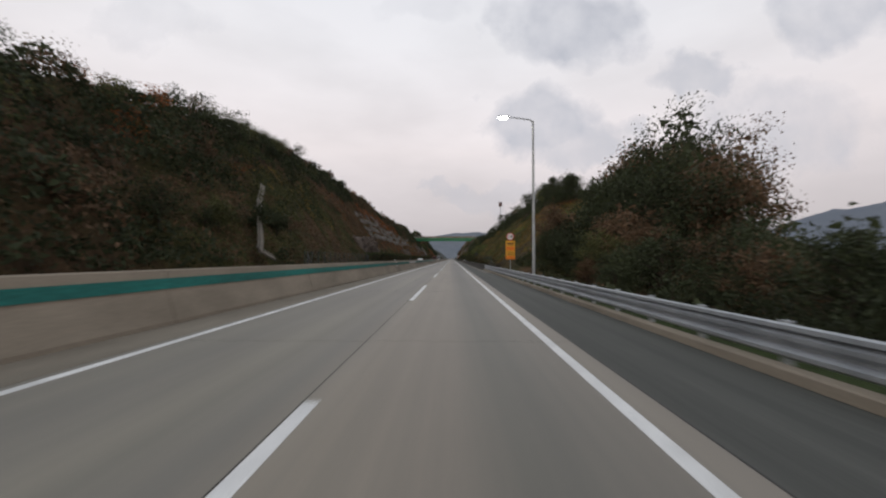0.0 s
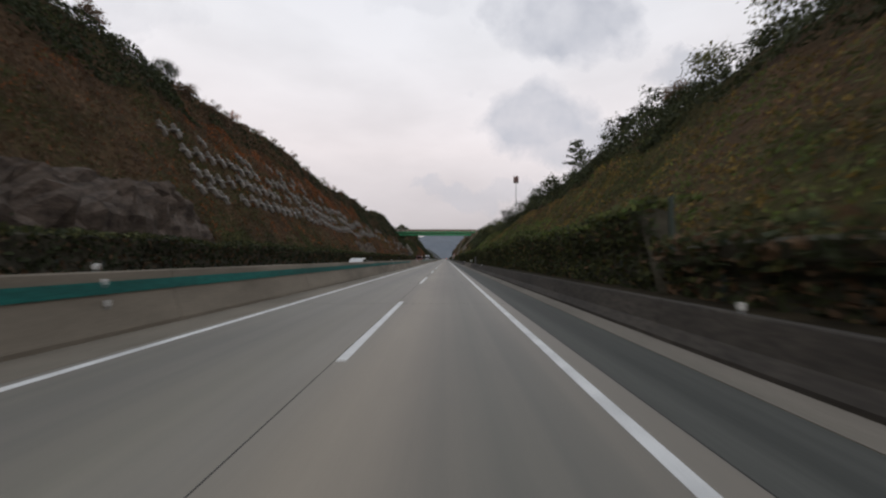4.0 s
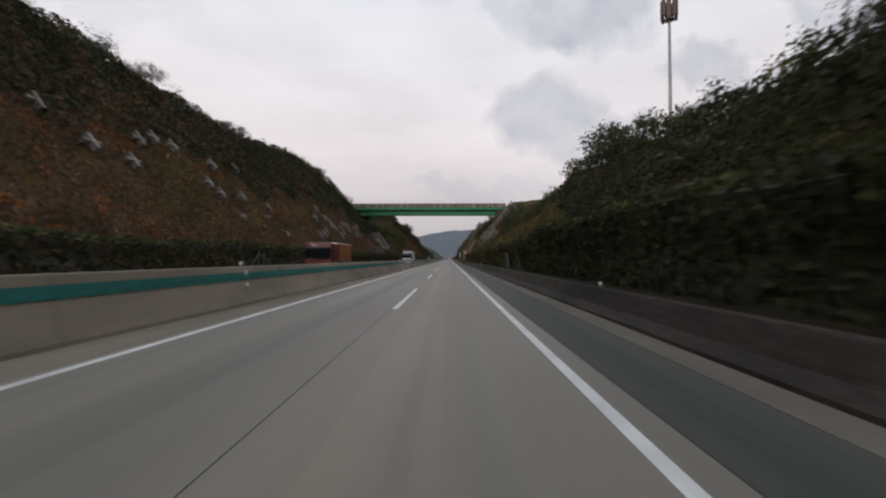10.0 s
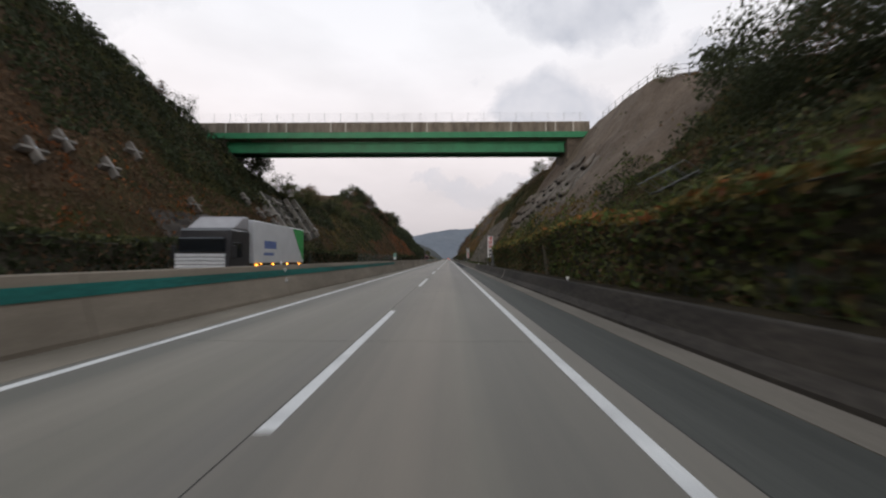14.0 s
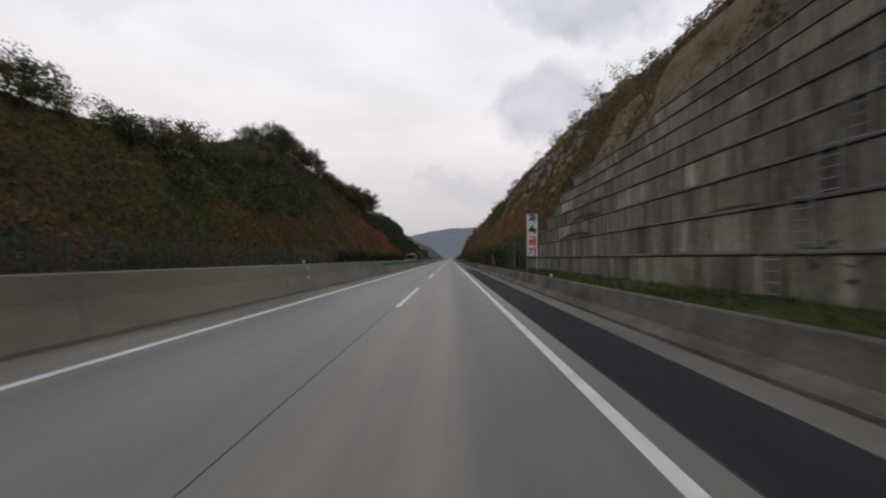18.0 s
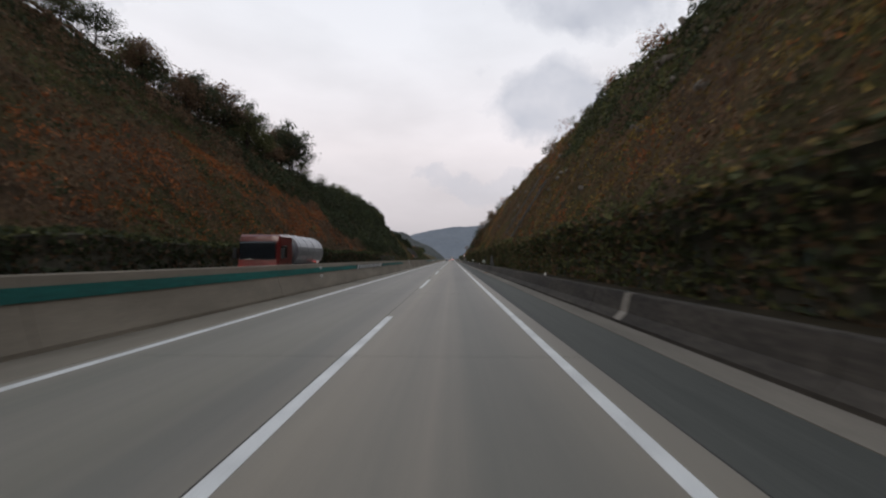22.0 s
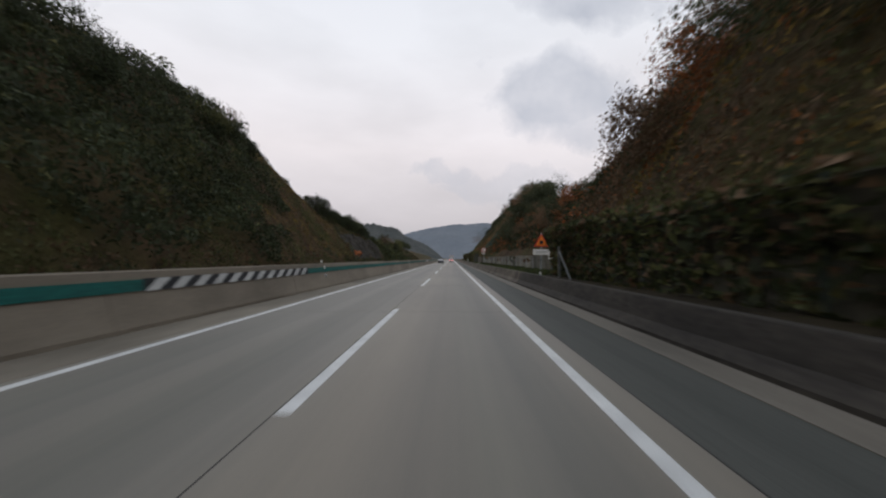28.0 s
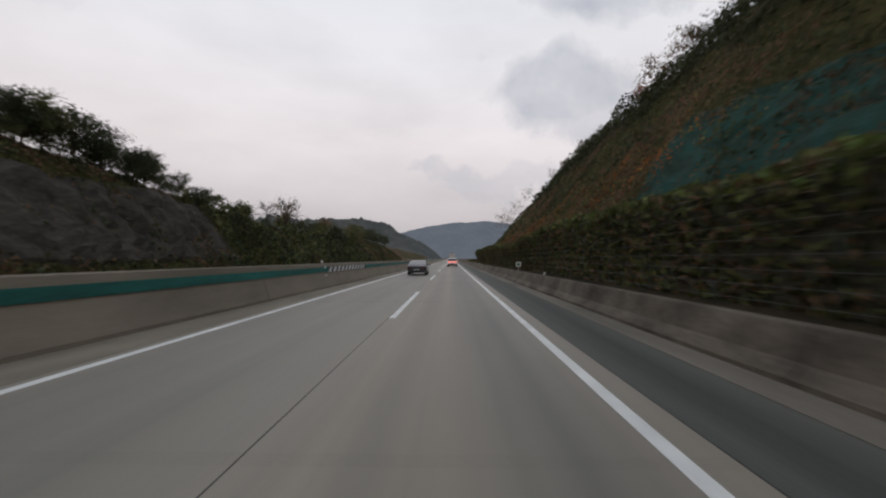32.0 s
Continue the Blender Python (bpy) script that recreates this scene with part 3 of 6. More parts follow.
ROCK = mottled("cut_rock", (0.03, 0.023, 0.017), (0.125, 0.097, 0.074), 0.7, 0.9, stretch=(1, 1, 2.0), bump=1.0, dist=0.12, fine=4.0, spec=0.2)
ROCK_D = mottled("dark_rock", (0.024, 0.02, 0.017), (0.10, 0.085, 0.072), 0.7, 0.9, stretch=(1, 1, 1.6), bump=1.0, dist=0.12, fine=3.0, spec=0.2)
ROCK_G = mottled("grey_rock", (0.016, 0.0145, 0.012), (0.066, 0.058, 0.047), 0.8, 0.9, stretch=(1, 1, 1.6), bump=1.0, dist=0.12, fine=3.0, spec=0.2)
SHOT = mottled("sprayed_concrete", (0.082, 0.062, 0.046), (0.16, 0.125, 0.096), 0.35, 0.92, stretch=(1, 1, 0.4), bump=0.7, dist=0.06, fine=4, spec=0.2)
SHOT_PALE = mottled("pale_sprayed_concrete", (0.07, 0.06, 0.05), (0.21, 0.185, 0.16), 1.0, 0.92, stretch=(0.3, 1.3, 0.3), bump=0.6, dist=0.05, fine=5, spec=0.2)
ORANGE_SOIL = mottled("orange_soil", (0.16, 0.05, 0.02), (0.34, 0.11, 0.04), 0.7, 0.95, bump=0.8, dist=0.08, fine=4, spec=0.1)
TAN_SOIL = mottled("tan_soil", (0.075, 0.055, 0.036), (0.175, 0.132, 0.088), 0.6, 0.95, stretch=(1, 1, 0.5), bump=0.8, dist=0.08, fine=4, spec=0.1)
NETTING = mottled("teal_erosion_net", (0.016, 0.026, 0.019), (0.014, 0.058, 0.048), 0.9, 0.9, bump=0.8, dist=0.05, fine=9, spec=0.1)
slope_patch("rock_face", -1, 200, 224, 1.0, 4.2, 0.0, 1.6, ROCK, "tan broken rock below the anchor blocks", "rock face", seed=4.0, ragged=1.2)
TAN_ROCK = mottled("tan_rock", (0.026, 0.020, 0.016), (0.135, 0.104, 0.083), 0.9, 0.9, stretch=(1, 1, 1.4), bump=1.0, dist=0.12, fine=3.0, spec=0.2)
slope_patch("rock_face", -1, 106, 130, 1.5, 5.4, 0.0, 1.6, TAN_ROCK, "pinkish tan rock face with scrub on its ledges", "rock face", seed=24.0, ragged=2.0)
slope_patch("rock_face", -1, 345, 372, 1.0, 4.5, 0.0, 1.2, ROCK_D, "brown broken rock under the overbridge", "rock face", seed=8.0, ragged=1.0)
slope_patch("rock_face", -1, 725, 768, 0.6, 6.0, 0.15, 1.0, ROCK_G, "smooth grey rock face beside the road", "rock face", seed=10.0, ragged=1.0)
slope_patch("soil_patch", -1, 728, 735, 1.2, 2.6, 0.5, 0.6, ORANGE_SOIL, "bare orange soil on the slope", "soil", seed=12.0, ragged=0.8)
slope_patch("sprayed_slope", 1, 338, 384, 2.6, 14.5, 0.12, 0.2, SHOT, "sprayed concrete facing beside the overbridge", "slope facing", seed=14.0, ragged=0.5)
slope_patch("sprayed_strip", 1, 348.5, 383.5, 3.7, 7.9, 0.3, 0.25, SHOT_PALE, "pale streaked sprayed concrete strip under the anchor pads", "slope facing", seed=22.0, ragged=0.7)
slope_patch("soil_bank", 1, 411, 437, 4.2, 7.8, 0.03, 0.5, TAN_SOIL, "bare tan earth bank above the retaining wall", "soil", seed=18.0, ragged=1.2)
slope_patch("erosion_net", 1, 729, 747, 2.2, 6.2, 0.02, 0.35, NETTING, "teal erosion netting on the slope", "slope netting", seed=16.0, ragged=2.2)


def tiered_wall():
    """Retaining wall of stepped tiers, each a row of cast panels."""
    wall = tagged(new("retaining_wall"), "stained tiered concrete retaining wall of cast panels", "retaining wall", kind="structure")
    rng = random.Random(5)
    kinds = []
    for g in (1.35, 1.6, 1.85, 2.3):
        m, nt, b = base_mat("wall_panel_concrete", 0.9, 0, 0.2)
        broad, run, fine = noise_of(nt, coords(nt, (0.4, 0.16, 0.3)), 1.0, 4), noise_of(nt, coords(nt, (0.3, 1.0, 0.10)), 1.3, 5, 0.65), noise_of(nt, coords(nt), 6.0, 5, 0.7)
        c = ramp_of(nt, broad, [(0.3, (0.062 * g, 0.054 * g, 0.043 * g)), (0.55, (0.105 * g, 0.093 * g, 0.075 * g)), (0.75, (0.15 * g, 0.134 * g, 0.11 * g))])
        k = ramp_of(nt, run, [(0.36, (0.55, 0.54, 0.51)), (0.5, (1, 1, 1)), (0.6, (1.2, 1.19, 1.16)), (0.67, (2.3, 2.24, 2.12))])
        q = ramp_of(nt, fine, [(0.3, (0.72,) * 3), (0.7, (1.2,) * 3)])
        nt.links.new(mixc(nt, 1.0, mixc(nt, 1.0, c, k, "MULTIPLY"), q, "MULTIPLY"), b.inputs["Base Color"])
        bumped(nt, b, fine, 0.5, 0.03)
        kinds.append(m)
    kinds = [kinds[i] for i in (0, 0, 1, 1, 1, 1, 1, 2, 2, 3)]
    steel = mottled("pale_ladder_steel", (0.13, 0.13, 0.126), (0.22, 0.22, 0.212), 2.0, 0.6, 0.2, fine=20)
    ledge = mottled("wall_ledge", (0.07, 0.066, 0.058), (0.2, 0.185, 0.16), 0.5, 0.9, fine=12)
    for tier, y1 in enumerate((437.4, 437.6, 437.8, 438.0, 438.2, 438.3, 436.0, 424.0)):
        x = 6.6 + tier * 0.6
        z, zt = (0.5, 1.76) if tier == 0 else (0.68 + 1.08 * tier, 1.76 + 1.08 * tier)
        y0 = 384.5 + tier * 0.5
        part("backing", boxed(x + 0.14, x + 2.2, y0, y1, z - 0.5, zt - 0.07), ledge, wall)
        part("ledge", boxed(x - 0.04, x + 0.8, y0 - 0.1, y1 + 0.05, zt - 0.08, zt, bevel=0.015), ledge, wall)
        if tier < 7:
            ladder = part("ladder", tubed((x - 0.12, 410.3, z), (x - 0.12, 410.3, zt + 0.25), 0.022, n=5), steel, wall, "grey rung ladder")
            part("rail", tubed((x - 0.12, 410.8, z), (x - 0.12, 410.8, zt + 0.25), 0.022, n=5), steel, ladder)
            for q in range(5):
                part("rung", tubed((x - 0.12, 410.3, z + 0.15 + 0.23 * q), (x - 0.12, 410.8, z + 0.15 + 0.23 * q), 0.018, n=4), steel, ladder)
        w = 3.0
        for c in range(int((y1 - y0) / w)):
            yy = y1 - (c + 1) * w
            me = mesh_of("panel", boxed(x + 0.02 * rng.random(), x + 0.16, yy + 0.02, yy + w - 0.02, z, zt - 0.1, bevel=0.02), rng.choice(kinds))
            share("panel", me, wall)
    return wall


tiered_wall()


# ---- vegetation ----
def leaf_mat(name, *tones):
    # autumn cast: warmer and less blue than the plain leaf tones
    a, b, c = [(1.0 * r, 0.95 * g, 0.86 * bl) for r, g, bl in tones]
    m, nt, bs = base_mat(name, 0.75, 0.0, 0.2)
    geo = nt.nodes.new("ShaderNodeNewGeometry")
    v = coords(nt)
    col = ramp_of(nt, geo.outputs["Random Per Island"], [(0.0, a), (0.55, b), (1.0, c)])
    big = ramp_of(nt, noise_of(nt, v, 0.22, 3), [(0.3, (0.6, 0.6, 0.6)), (0.7, (1.25, 1.25, 1.25))])
    col = mixc(nt, 1.0, col, big, "MULTIPLY")
    nt.links.new(col, bs.inputs["Base Color"])
    tr, mx = nt.nodes.new("ShaderNodeBsdfTranslucent"), nt.nodes.new("ShaderNodeMixShader")
    nt.links.new(col, tr.inputs[0])
    mx.inputs[0].default_value = 0.22
    nt.links.new(bs.outputs[0], mx.inputs[1])
    nt.links.new(tr.outputs[0], mx.inputs[2])
    nt.links.new(mx.outputs[0], nt.nodes["Material Output"].inputs[0])
    return m


LEAF = {
    "dark": leaf_mat("leaf_dark_green", (0.036, 0.045, 0.026), (0.043, 0.056, 0.03), (0.055, 0.072, 0.036)),
    "olive": leaf_mat("leaf_olive", (0.066, 0.078, 0.034), (0.086, 0.096, 0.04), (0.118, 0.12, 0.052)),
    "lime": leaf_mat("leaf_yellow_green", (0.068, 0.11, 0.032), (0.09, 0.135, 0.04), (0.14, 0.165, 0.052)),
    "rust": leaf_mat("leaf_rust", (0.18, 0.072, 0.033), (0.25, 0.092, 0.037), (0.35, 0.13, 0.043)),
    "brown": leaf_mat("leaf_brown", (0.098, 0.066, 0.045), (0.13, 0.086, 0.056), (0.168, 0.11, 0.07)),
    "straw": leaf_mat("leaf_straw", (0.14, 0.098, 0.038), (0.19, 0.138, 0.045), (0.26, 0.19, 0.06)),
}
LN = list(LEAF)
BARK = mottled("bark", (0.025, 0.02, 0.016), (0.07, 0.055, 0.042), 2.0, 0.95, stretch=(1, 1, 0.3), bump=0.8, dist=0.02, fine=12, spec=0.1)
RNG = np.random.default_rng(11)


def card_verts(cen, size, upright=0.0, rng=RNG):
    """Three-cornered leaves at the centres, turned at random; upright ones point skyward like grass."""
    n = len(cen)
    a = rng.normal(size=(n, 3))
    a[:, 2] += upright * 2.2
    a /= np.linalg.norm(a, axis=1)[:, None] + 1e-9
    b = np.cross(a, rng.normal(size=(n, 3)))
    b /= np.linalg.norm(b, axis=1)[:, None] + 1e-9
    s = (size * rng.uniform(0.6, 1.35, n))[:, None]
    w = 0.62 - 0.3 * np.minimum(1.0, np.broadcast_to(upright, n))[:, None] if np.ndim(upright) else 0.62 - 0.3 * min(1.0, upright)
    a, b = a * s, b * s * w
    return np.stack([cen - a * 0.8 - b, cen - a * 0.6 + b, cen + a * 1.15], 1).reshape(-1, 3)


def leaf_mesh(name, v, mats, idx=None):
    n = len(v) // 3
    me = bpy.data.meshes.new(name)
    me.vertices.add(len(v))
    me.vertices.foreach_set("co", v.astype(np.float32).ravel())
    me.loops.add(3 * n)
    me.loops.foreach_set("vertex_index", np.arange(3 * n, dtype=np.int32))
    me.polygons.add(n)
    me.polygons.foreach_set("loop_start", np.arange(0, 3 * n, 3, dtype=np.int32))
    for m in mats:
        me.materials.append(m)
    if idx is not None:
        me.polygons.foreach_set("material_index", idx.astype(np.int32))
    me.update(calc_edges=True)
    me.validate()
    return me


# what grows where: side, from, to, leaf kinds, height of the growth, lower and upper end as a share of the slope; later rows grow over earlier ones
COVER = [
    (-1, -60, 62, "dark:9 brown:2", 2.0, 0, 2), (-1, 62, 104, "dark:4 olive:3 brown:4", 0.5, 0, 2), (-1, 104, 148, "brown:9 rust:1 olive:1", 0.4, 0, 2),
    (-1, 148, 245, "brown:9 rust:2 olive:1", 0.38, 0, 2), (-1, 245, 300, "brown:9 rust:2 straw:1", 0.45, 0, 2), (-1, 300, 372, "brown:9 rust:1 dark:1", 0.5, 0, 2),
    (-1, 372, 440, "dark:5 olive:4 brown:3", 0.7, 0, 2), (-1, 440, 480, "brown:5 dark:3 olive:2", 0.6, 0, 2), (-1, 480, 545, "brown:6 dark:2 olive:2", 0.5, 0, 2),
    (-1, 545, 600, "brown:8 rust:2 dark:1", 0.45, 0, 2), (-1, 600, 706, "dark:9 olive:1", 2.4, 0, 2), (-1, 706, 735, "olive:4 brown:3 dark:3", 0.5, 0, 2), (-1, 735, 900, "dark:4 olive:3 brown:3", 0.6, 0, 2), (-1, 766, 835, "dark:6 olive:5 lime:1", 1.5, 0, 1.2),
    (-1, 34, 78, "brown:6 olive:2", 0.3, 0.05, 0.5), (-1, 46, 104, "brown:6 olive:3 dark:1", 0.3, 0.02, 0.4), (-1, 56, 92, "olive:6 dark:3 straw:1", 0.6, 0.36, 0.72),
    (-1, 58, 148, "dark:9 olive:1", 1.5, 0.74, 2), (-1, 104, 200, "olive:6 dark:3 brown:2", 0.35, 0, 0.13), (-1, 148, 250, "rust:6 brown:5", 0.6, 0.58, 0.8), (-1, 150, 250, "dark:4 brown:6", 1.0, 0.78, 2),
    (-1, 196, 214, "olive:6 dark:3", 0.3, 0, 0.14), (-1, 250, 300, "straw:2 brown:6 rust:2", 0.4, 0.25, 0.55), (-1, 240, 372, "dark:8 brown:3", 1.5, 0.56, 2), (-1, 300, 372, "brown:8 rust:1", 0.4, 0, 0.3),
    (-1, 340, 374, "dark:8 olive:1", 1.2, 0.45, 2), (-1, 372, 410, "dark:8 olive:2", 1.0, 0.3, 2), (-1, 384, 420, "straw:3 olive:4 brown:3", 0.4, 0.2, 0.55), (-1, 410, 480, "brown:7 rust:1 olive:1", 0.5, 0.1, 0.7),
    (-1, 410, 444, "olive:7 dark:4 brown:3 straw:2", 0.5, 0.2, 2), (-1, 440, 505, "dark:5 olive:5", 1.3, 0.5, 2), (-1, 470, 500, "straw:4 brown:5", 0.4, 0.06, 0.2), (-1, 500, 560, "dark:4 brown:5", 1.0, 0.72, 2), (-1, 505, 590, "brown:8 rust:5 dark:2", 0.5, 0.1, 0.56), (-1, 540, 556, "rust:9 straw:1", 0.5, 0.5, 0.63), (-1, 557, 572, "rust:9 straw:1", 0.5, 0.25, 0.4), (-1, 560, 571, "rust:9 brown:1", 0.5, 0.52, 0.62), (-1, 571, 593, "rust:9 straw:1", 0.5, 0.37, 0.48),
    (-1, 560, 584, "brown:8 dark:3", 0.5, 0, 0.14), (-1, 556, 606, "dark:9 brown:1", 1.4, 0.62, 2), (-1, 588, 606, "dark:9", 1.4, 0.3, 2), (-1, 600, 706, "olive:6 brown:3 dark:2", 0.35, 0, 0.13), (-1, 684, 712, "olive:5 brown:4 straw:1", 0.4, 0.1, 0.4), (-1, 676, 690, "dark:9", 1.8, 0.03, 0.2), (-1, 706, 728, "olive:4 brown:4 straw:2", 0.4, 0.1, 0.9),
    (1, -60, 56, "dark:9 brown:3", 0.8, 0, 9), (1, 49, 90, "lime:7 olive:3 straw:9 brown:2", 0.4, 0, 9), (1, 84, 132, "olive:6 straw:5 brown:3 lime:4", 0.4, 0, 2), (1, 132, 215, "olive:5 lime:6 straw:1", 0.32, 0, 2),
    (1, 215, 262, "olive:6 dark:5 brown:2", 0.7, 0, 2), (1, 262, 300, "straw:4 olive:5 brown:4", 0.4, 0, 2), (1, 300, 342, "straw:7 lime:5 olive:4 brown:2", 0.45, 0, 2), (1, 342, 384, "olive:5 dark:4 lime:1", 0.6, 0, 2),
    (1, 384, 442, "brown:6 olive:4 dark:2", 0.5, 0, 2), (1, 384, 420, "dark:7 olive:3", 0.8, 0.5, 0.75),
    (1, 440, 545, "brown:7 olive:3 straw:4 rust:1", 0.45, 0, 2), (1, 545, 655, "brown:7 olive:3 straw:3 rust:2", 0.45, 0, 2), (1, 655, 682, "brown:6 rust:2 dark:6", 0.9, 0, 2), (1, 682, 720, "dark:9 rust:2 brown:1", 1.0, 0, 2), (1, 720, 800, "brown:5 dark:6 olive:2", 0.4, 0, 2), (1, 800, 900, "dark:4 olive:4 brown:3", 0.6, 0, 2),
    (1, 62, 78, "rust:3 straw:6 olive:4 lime:2", 0.4, 0.8, 2), (1, 76, 92, "dark:9 olive:1", 1.3, 0.84, 2), (1, 88, 130, "dark:9 olive:1", 1.3, 0.7, 2), (1, 128, 172, "dark:9 olive:1", 1.2, 0.74, 2), (1, 130, 188, "straw:4 olive:5 brown:2", 0.32, 0.5, 0.74), (1, 212, 262, "dark:9 olive:1", 1.3, 0.5, 2), (1, 262, 300, "dark:5 olive:5", 0.9, 0.7, 2),
    (1, 300, 345, "olive:3 straw:7 lime:4", 0.45, 0.1, 0.35), (1, 318, 342, "olive:6 lime:3 dark:4", 0.7, 0.35, 0.62), (1, 318, 344, "dark:7 olive:3 brown:2", 1.1, 0.62, 2), (1, 336, 358, "straw:9 lime:3 brown:2", 0.6, 0.03, 0.34), (1, 340, 350, "straw:5 brown:4 olive:3", 0.5, 0.8, 2), (1, 338, 384, "dark:3 straw:5 lime:5 olive:3", 0.55, 0, 0.27), (1, 440, 650, "olive:7 dark:3", 0.5, 0, 0.16), (1, 440, 560, "rust:2 straw:4 brown:6 olive:2", 0.4, 0.2, 0.45),
    (1, 500, 540, "dark:6 olive:4", 0.9, 0.6, 2), (1, 560, 600, "brown:8 olive:2", 0.35, 0.3, 0.7), (1, 742, 800, "straw:3 rust:2 brown:5 olive:2", 0.4, 0.05, 0.4), (1, 722, 800, "dark:9", 1.1, 0.74, 2),
]
# bare stretches: side, from, to, low, high, share of the growth that stays
BARE = [(-1, 372.5, 388.5, 2.9, 8.0, 0.12), (-1, 107, 129, 2.0, 5, 0.3), (-1, 201, 223, 1.5, 3.6, 0.2), (-1, 286, 326, 1.5, 4, 0.6), (-1, 346, 371, 1.5, 4, 0.4), (-1, 731, 754, 1.2, 5, 0.4), (1, 346, 384, 3.6, 4.4, 0.4), (1, 343, 384, 4.4, 7, 0.03), (1, 339, 384, 7, 15, 0.01),
        (1, 384, 438, 0, 4.6, 0.0), (1, 416, 438, 4.6, 7.5, 0.35), (1, 658, 720, 0, 1.7, 0.0), (1, 729, 747, 2.4, 6.0, 0.7)]


def run_of(side, y):
    c, s = along(LEFT if side < 0 else RIGHT, y)
    return abs(c - 0.6) / s


def shares(text):
    names, w = zip(*[(p.split(":")[0], float(p.split(":")[1])) for p in text.split()])
    return [LN.index(n) for n in names], np.array(w) / sum(w)


def scrub():
    """Growth over the slopes, a stretch at a time; neighbours tend to be of one kind."""
    for side in (-1, 1):
        cuts = np.arange(-60, 900.1, 60.0)
        for y0, y1 in zip(cuts, cuts[1:]):
            deep = 20.0 if side > 0 and y1 < 70 else 13.0 if (side > 0 and y1 < 130) or (side < 0 and 420 <= y0 < 540) else 4.0
            wide = max(run_of(side, y) for y in np.linspace(y0, y1, 16)) + deep
            n = int((y1 - y0) * wide * (31 if side < 0 else 62 if deep < 10 else 38) * (0.5 if y0 > 775 else 1.0))
            y, u = RNG.uniform(y0, y1, n), RNG.uniform(0.15, wide, n)
            run = run_of(side, y)
            keep = u < run + deep
            for s, a, b, lo, hi, stay in BARE:
                if s == side:
                    edge = 1.2 * (lumps(y, u, 1.7, 31) - 0.5)
                    keep &= ~((y > a + edge) & (y < b + edge) & (u > lo + edge) & (u < hi + edge) & (RNG.random(n) > stay))
            if side > 0:
                keep &= ~((y > 25) & (y < 60) & (u < 2.6))
            y, u, run = y[keep], u[keep], run[keep]
            n = len(y)
            f = u / run + 0.16 * (lumps(y, u, 7.0, 3) - 0.5) + 0.1 * (lumps(y, u, 2.4, 4) - 0.5)
            ye = y + 9 * (lumps(y, u, 8.0, 5) - 0.5) + 3 * (lumps(y, u, 2.2, 6) - 0.5)
            kind, tall = np.zeros(n, int), np.full(n, 0.5)
            patch = 1 / (1 + np.exp(-9 * (0.6 * lumps(y, u * 1.5, 3.2, 8) + 0.4 * lumps(y, u * 1.3, 1.1, 9) - 0.5)))
            pick = np.where(RNG.random(n) < 0.6, patch, RNG.random(n))
            for s, a, b, mix, h, lo, hi in COVER:
                if s == side and b > y0 - 12 and a < y1 + 12:
                    on = (ye > a) & (ye < b) & (f >= lo - (0.5 if lo == 0 else 0)) & (f < hi)
                    ids, w = shares(mix)
                    kind[on] = np.array(ids)[np.minimum(np.searchsorted(np.cumsum(w), pick[on]), len(ids) - 1)]
                    tall[on] = h
            dome = np.maximum(0, 0.65 * lumps(y, u * 1.4, 4.2, 14) + 0.35 * lumps(y, u * 1.4, 1.9, 15) - 0.34) * 2.6
            mound = 0.25 + 1.5 * np.maximum(0, lumps(y, u * 1.4, 2.1, 12) - 0.3) + 0.7 * np.maximum(0, lumps(y, u * 1.4, 0.8, 13) - 0.4)
            mound = np.where(tall > 0.95, 0.2 + dome, mound)
            lift = tall * mound * RNG.random(n) ** 0.5
            out = np.where(u < run, 0.7, 0.15)
            x = (TOE_L - u) if side < 0 else (TOE_R + u)
            c = np.stack([x - side * out * lift, y, land_at(side, u, y) + (0.75 + 0.2 * (out < 0.5)) * lift - 0.03], 1)
            size = (0.178 if side < 0 else 0.118) * (1.35 if y0 > 775 else 1.0) * (0.8 + 0.35 * np.minimum(tall, 1.3))
            ob = new("scrub", leaf_mesh("scrub", card_verts(c, size, np.clip(0.9 - tall, 0, 0.5)), [LEAF[k] for k in LN], kind))
            tagged(ob, "autumn grass, scrub and bushes covering the cutting slope", "bushes", kind="stuff")


scrub()


def low_growth():
    """Knee-high dark weeds at the foot of the first slope."""
    rng = np.random.default_rng(77)
    cen, sz = [], []
    for _ in range(300):
        p = spot(1, rng.uniform(0.9, 2.8), rng.uniform(24, 50))
        d = rng.normal(size=(14, 3)) * 0.2
        d[:, 2] = np.abs(d[:, 2])
        cen.append(np.array(p) + d)
        sz.append(np.full(14, 0.1))
    c = np.concatenate(cen)
    idx = rng.choice([LN.index("dark"), LN.index("dark"), LN.index("olive")], len(c))
    ob = new("weeds", leaf_mesh("weeds", card_verts(c, np.concatenate(sz), 0.0, rng), [LEAF[k] for k in LN], idx))
    tagged(ob, "low dark green weeds at the foot of the slope", "weeds", kind="stuff")


low_growth()


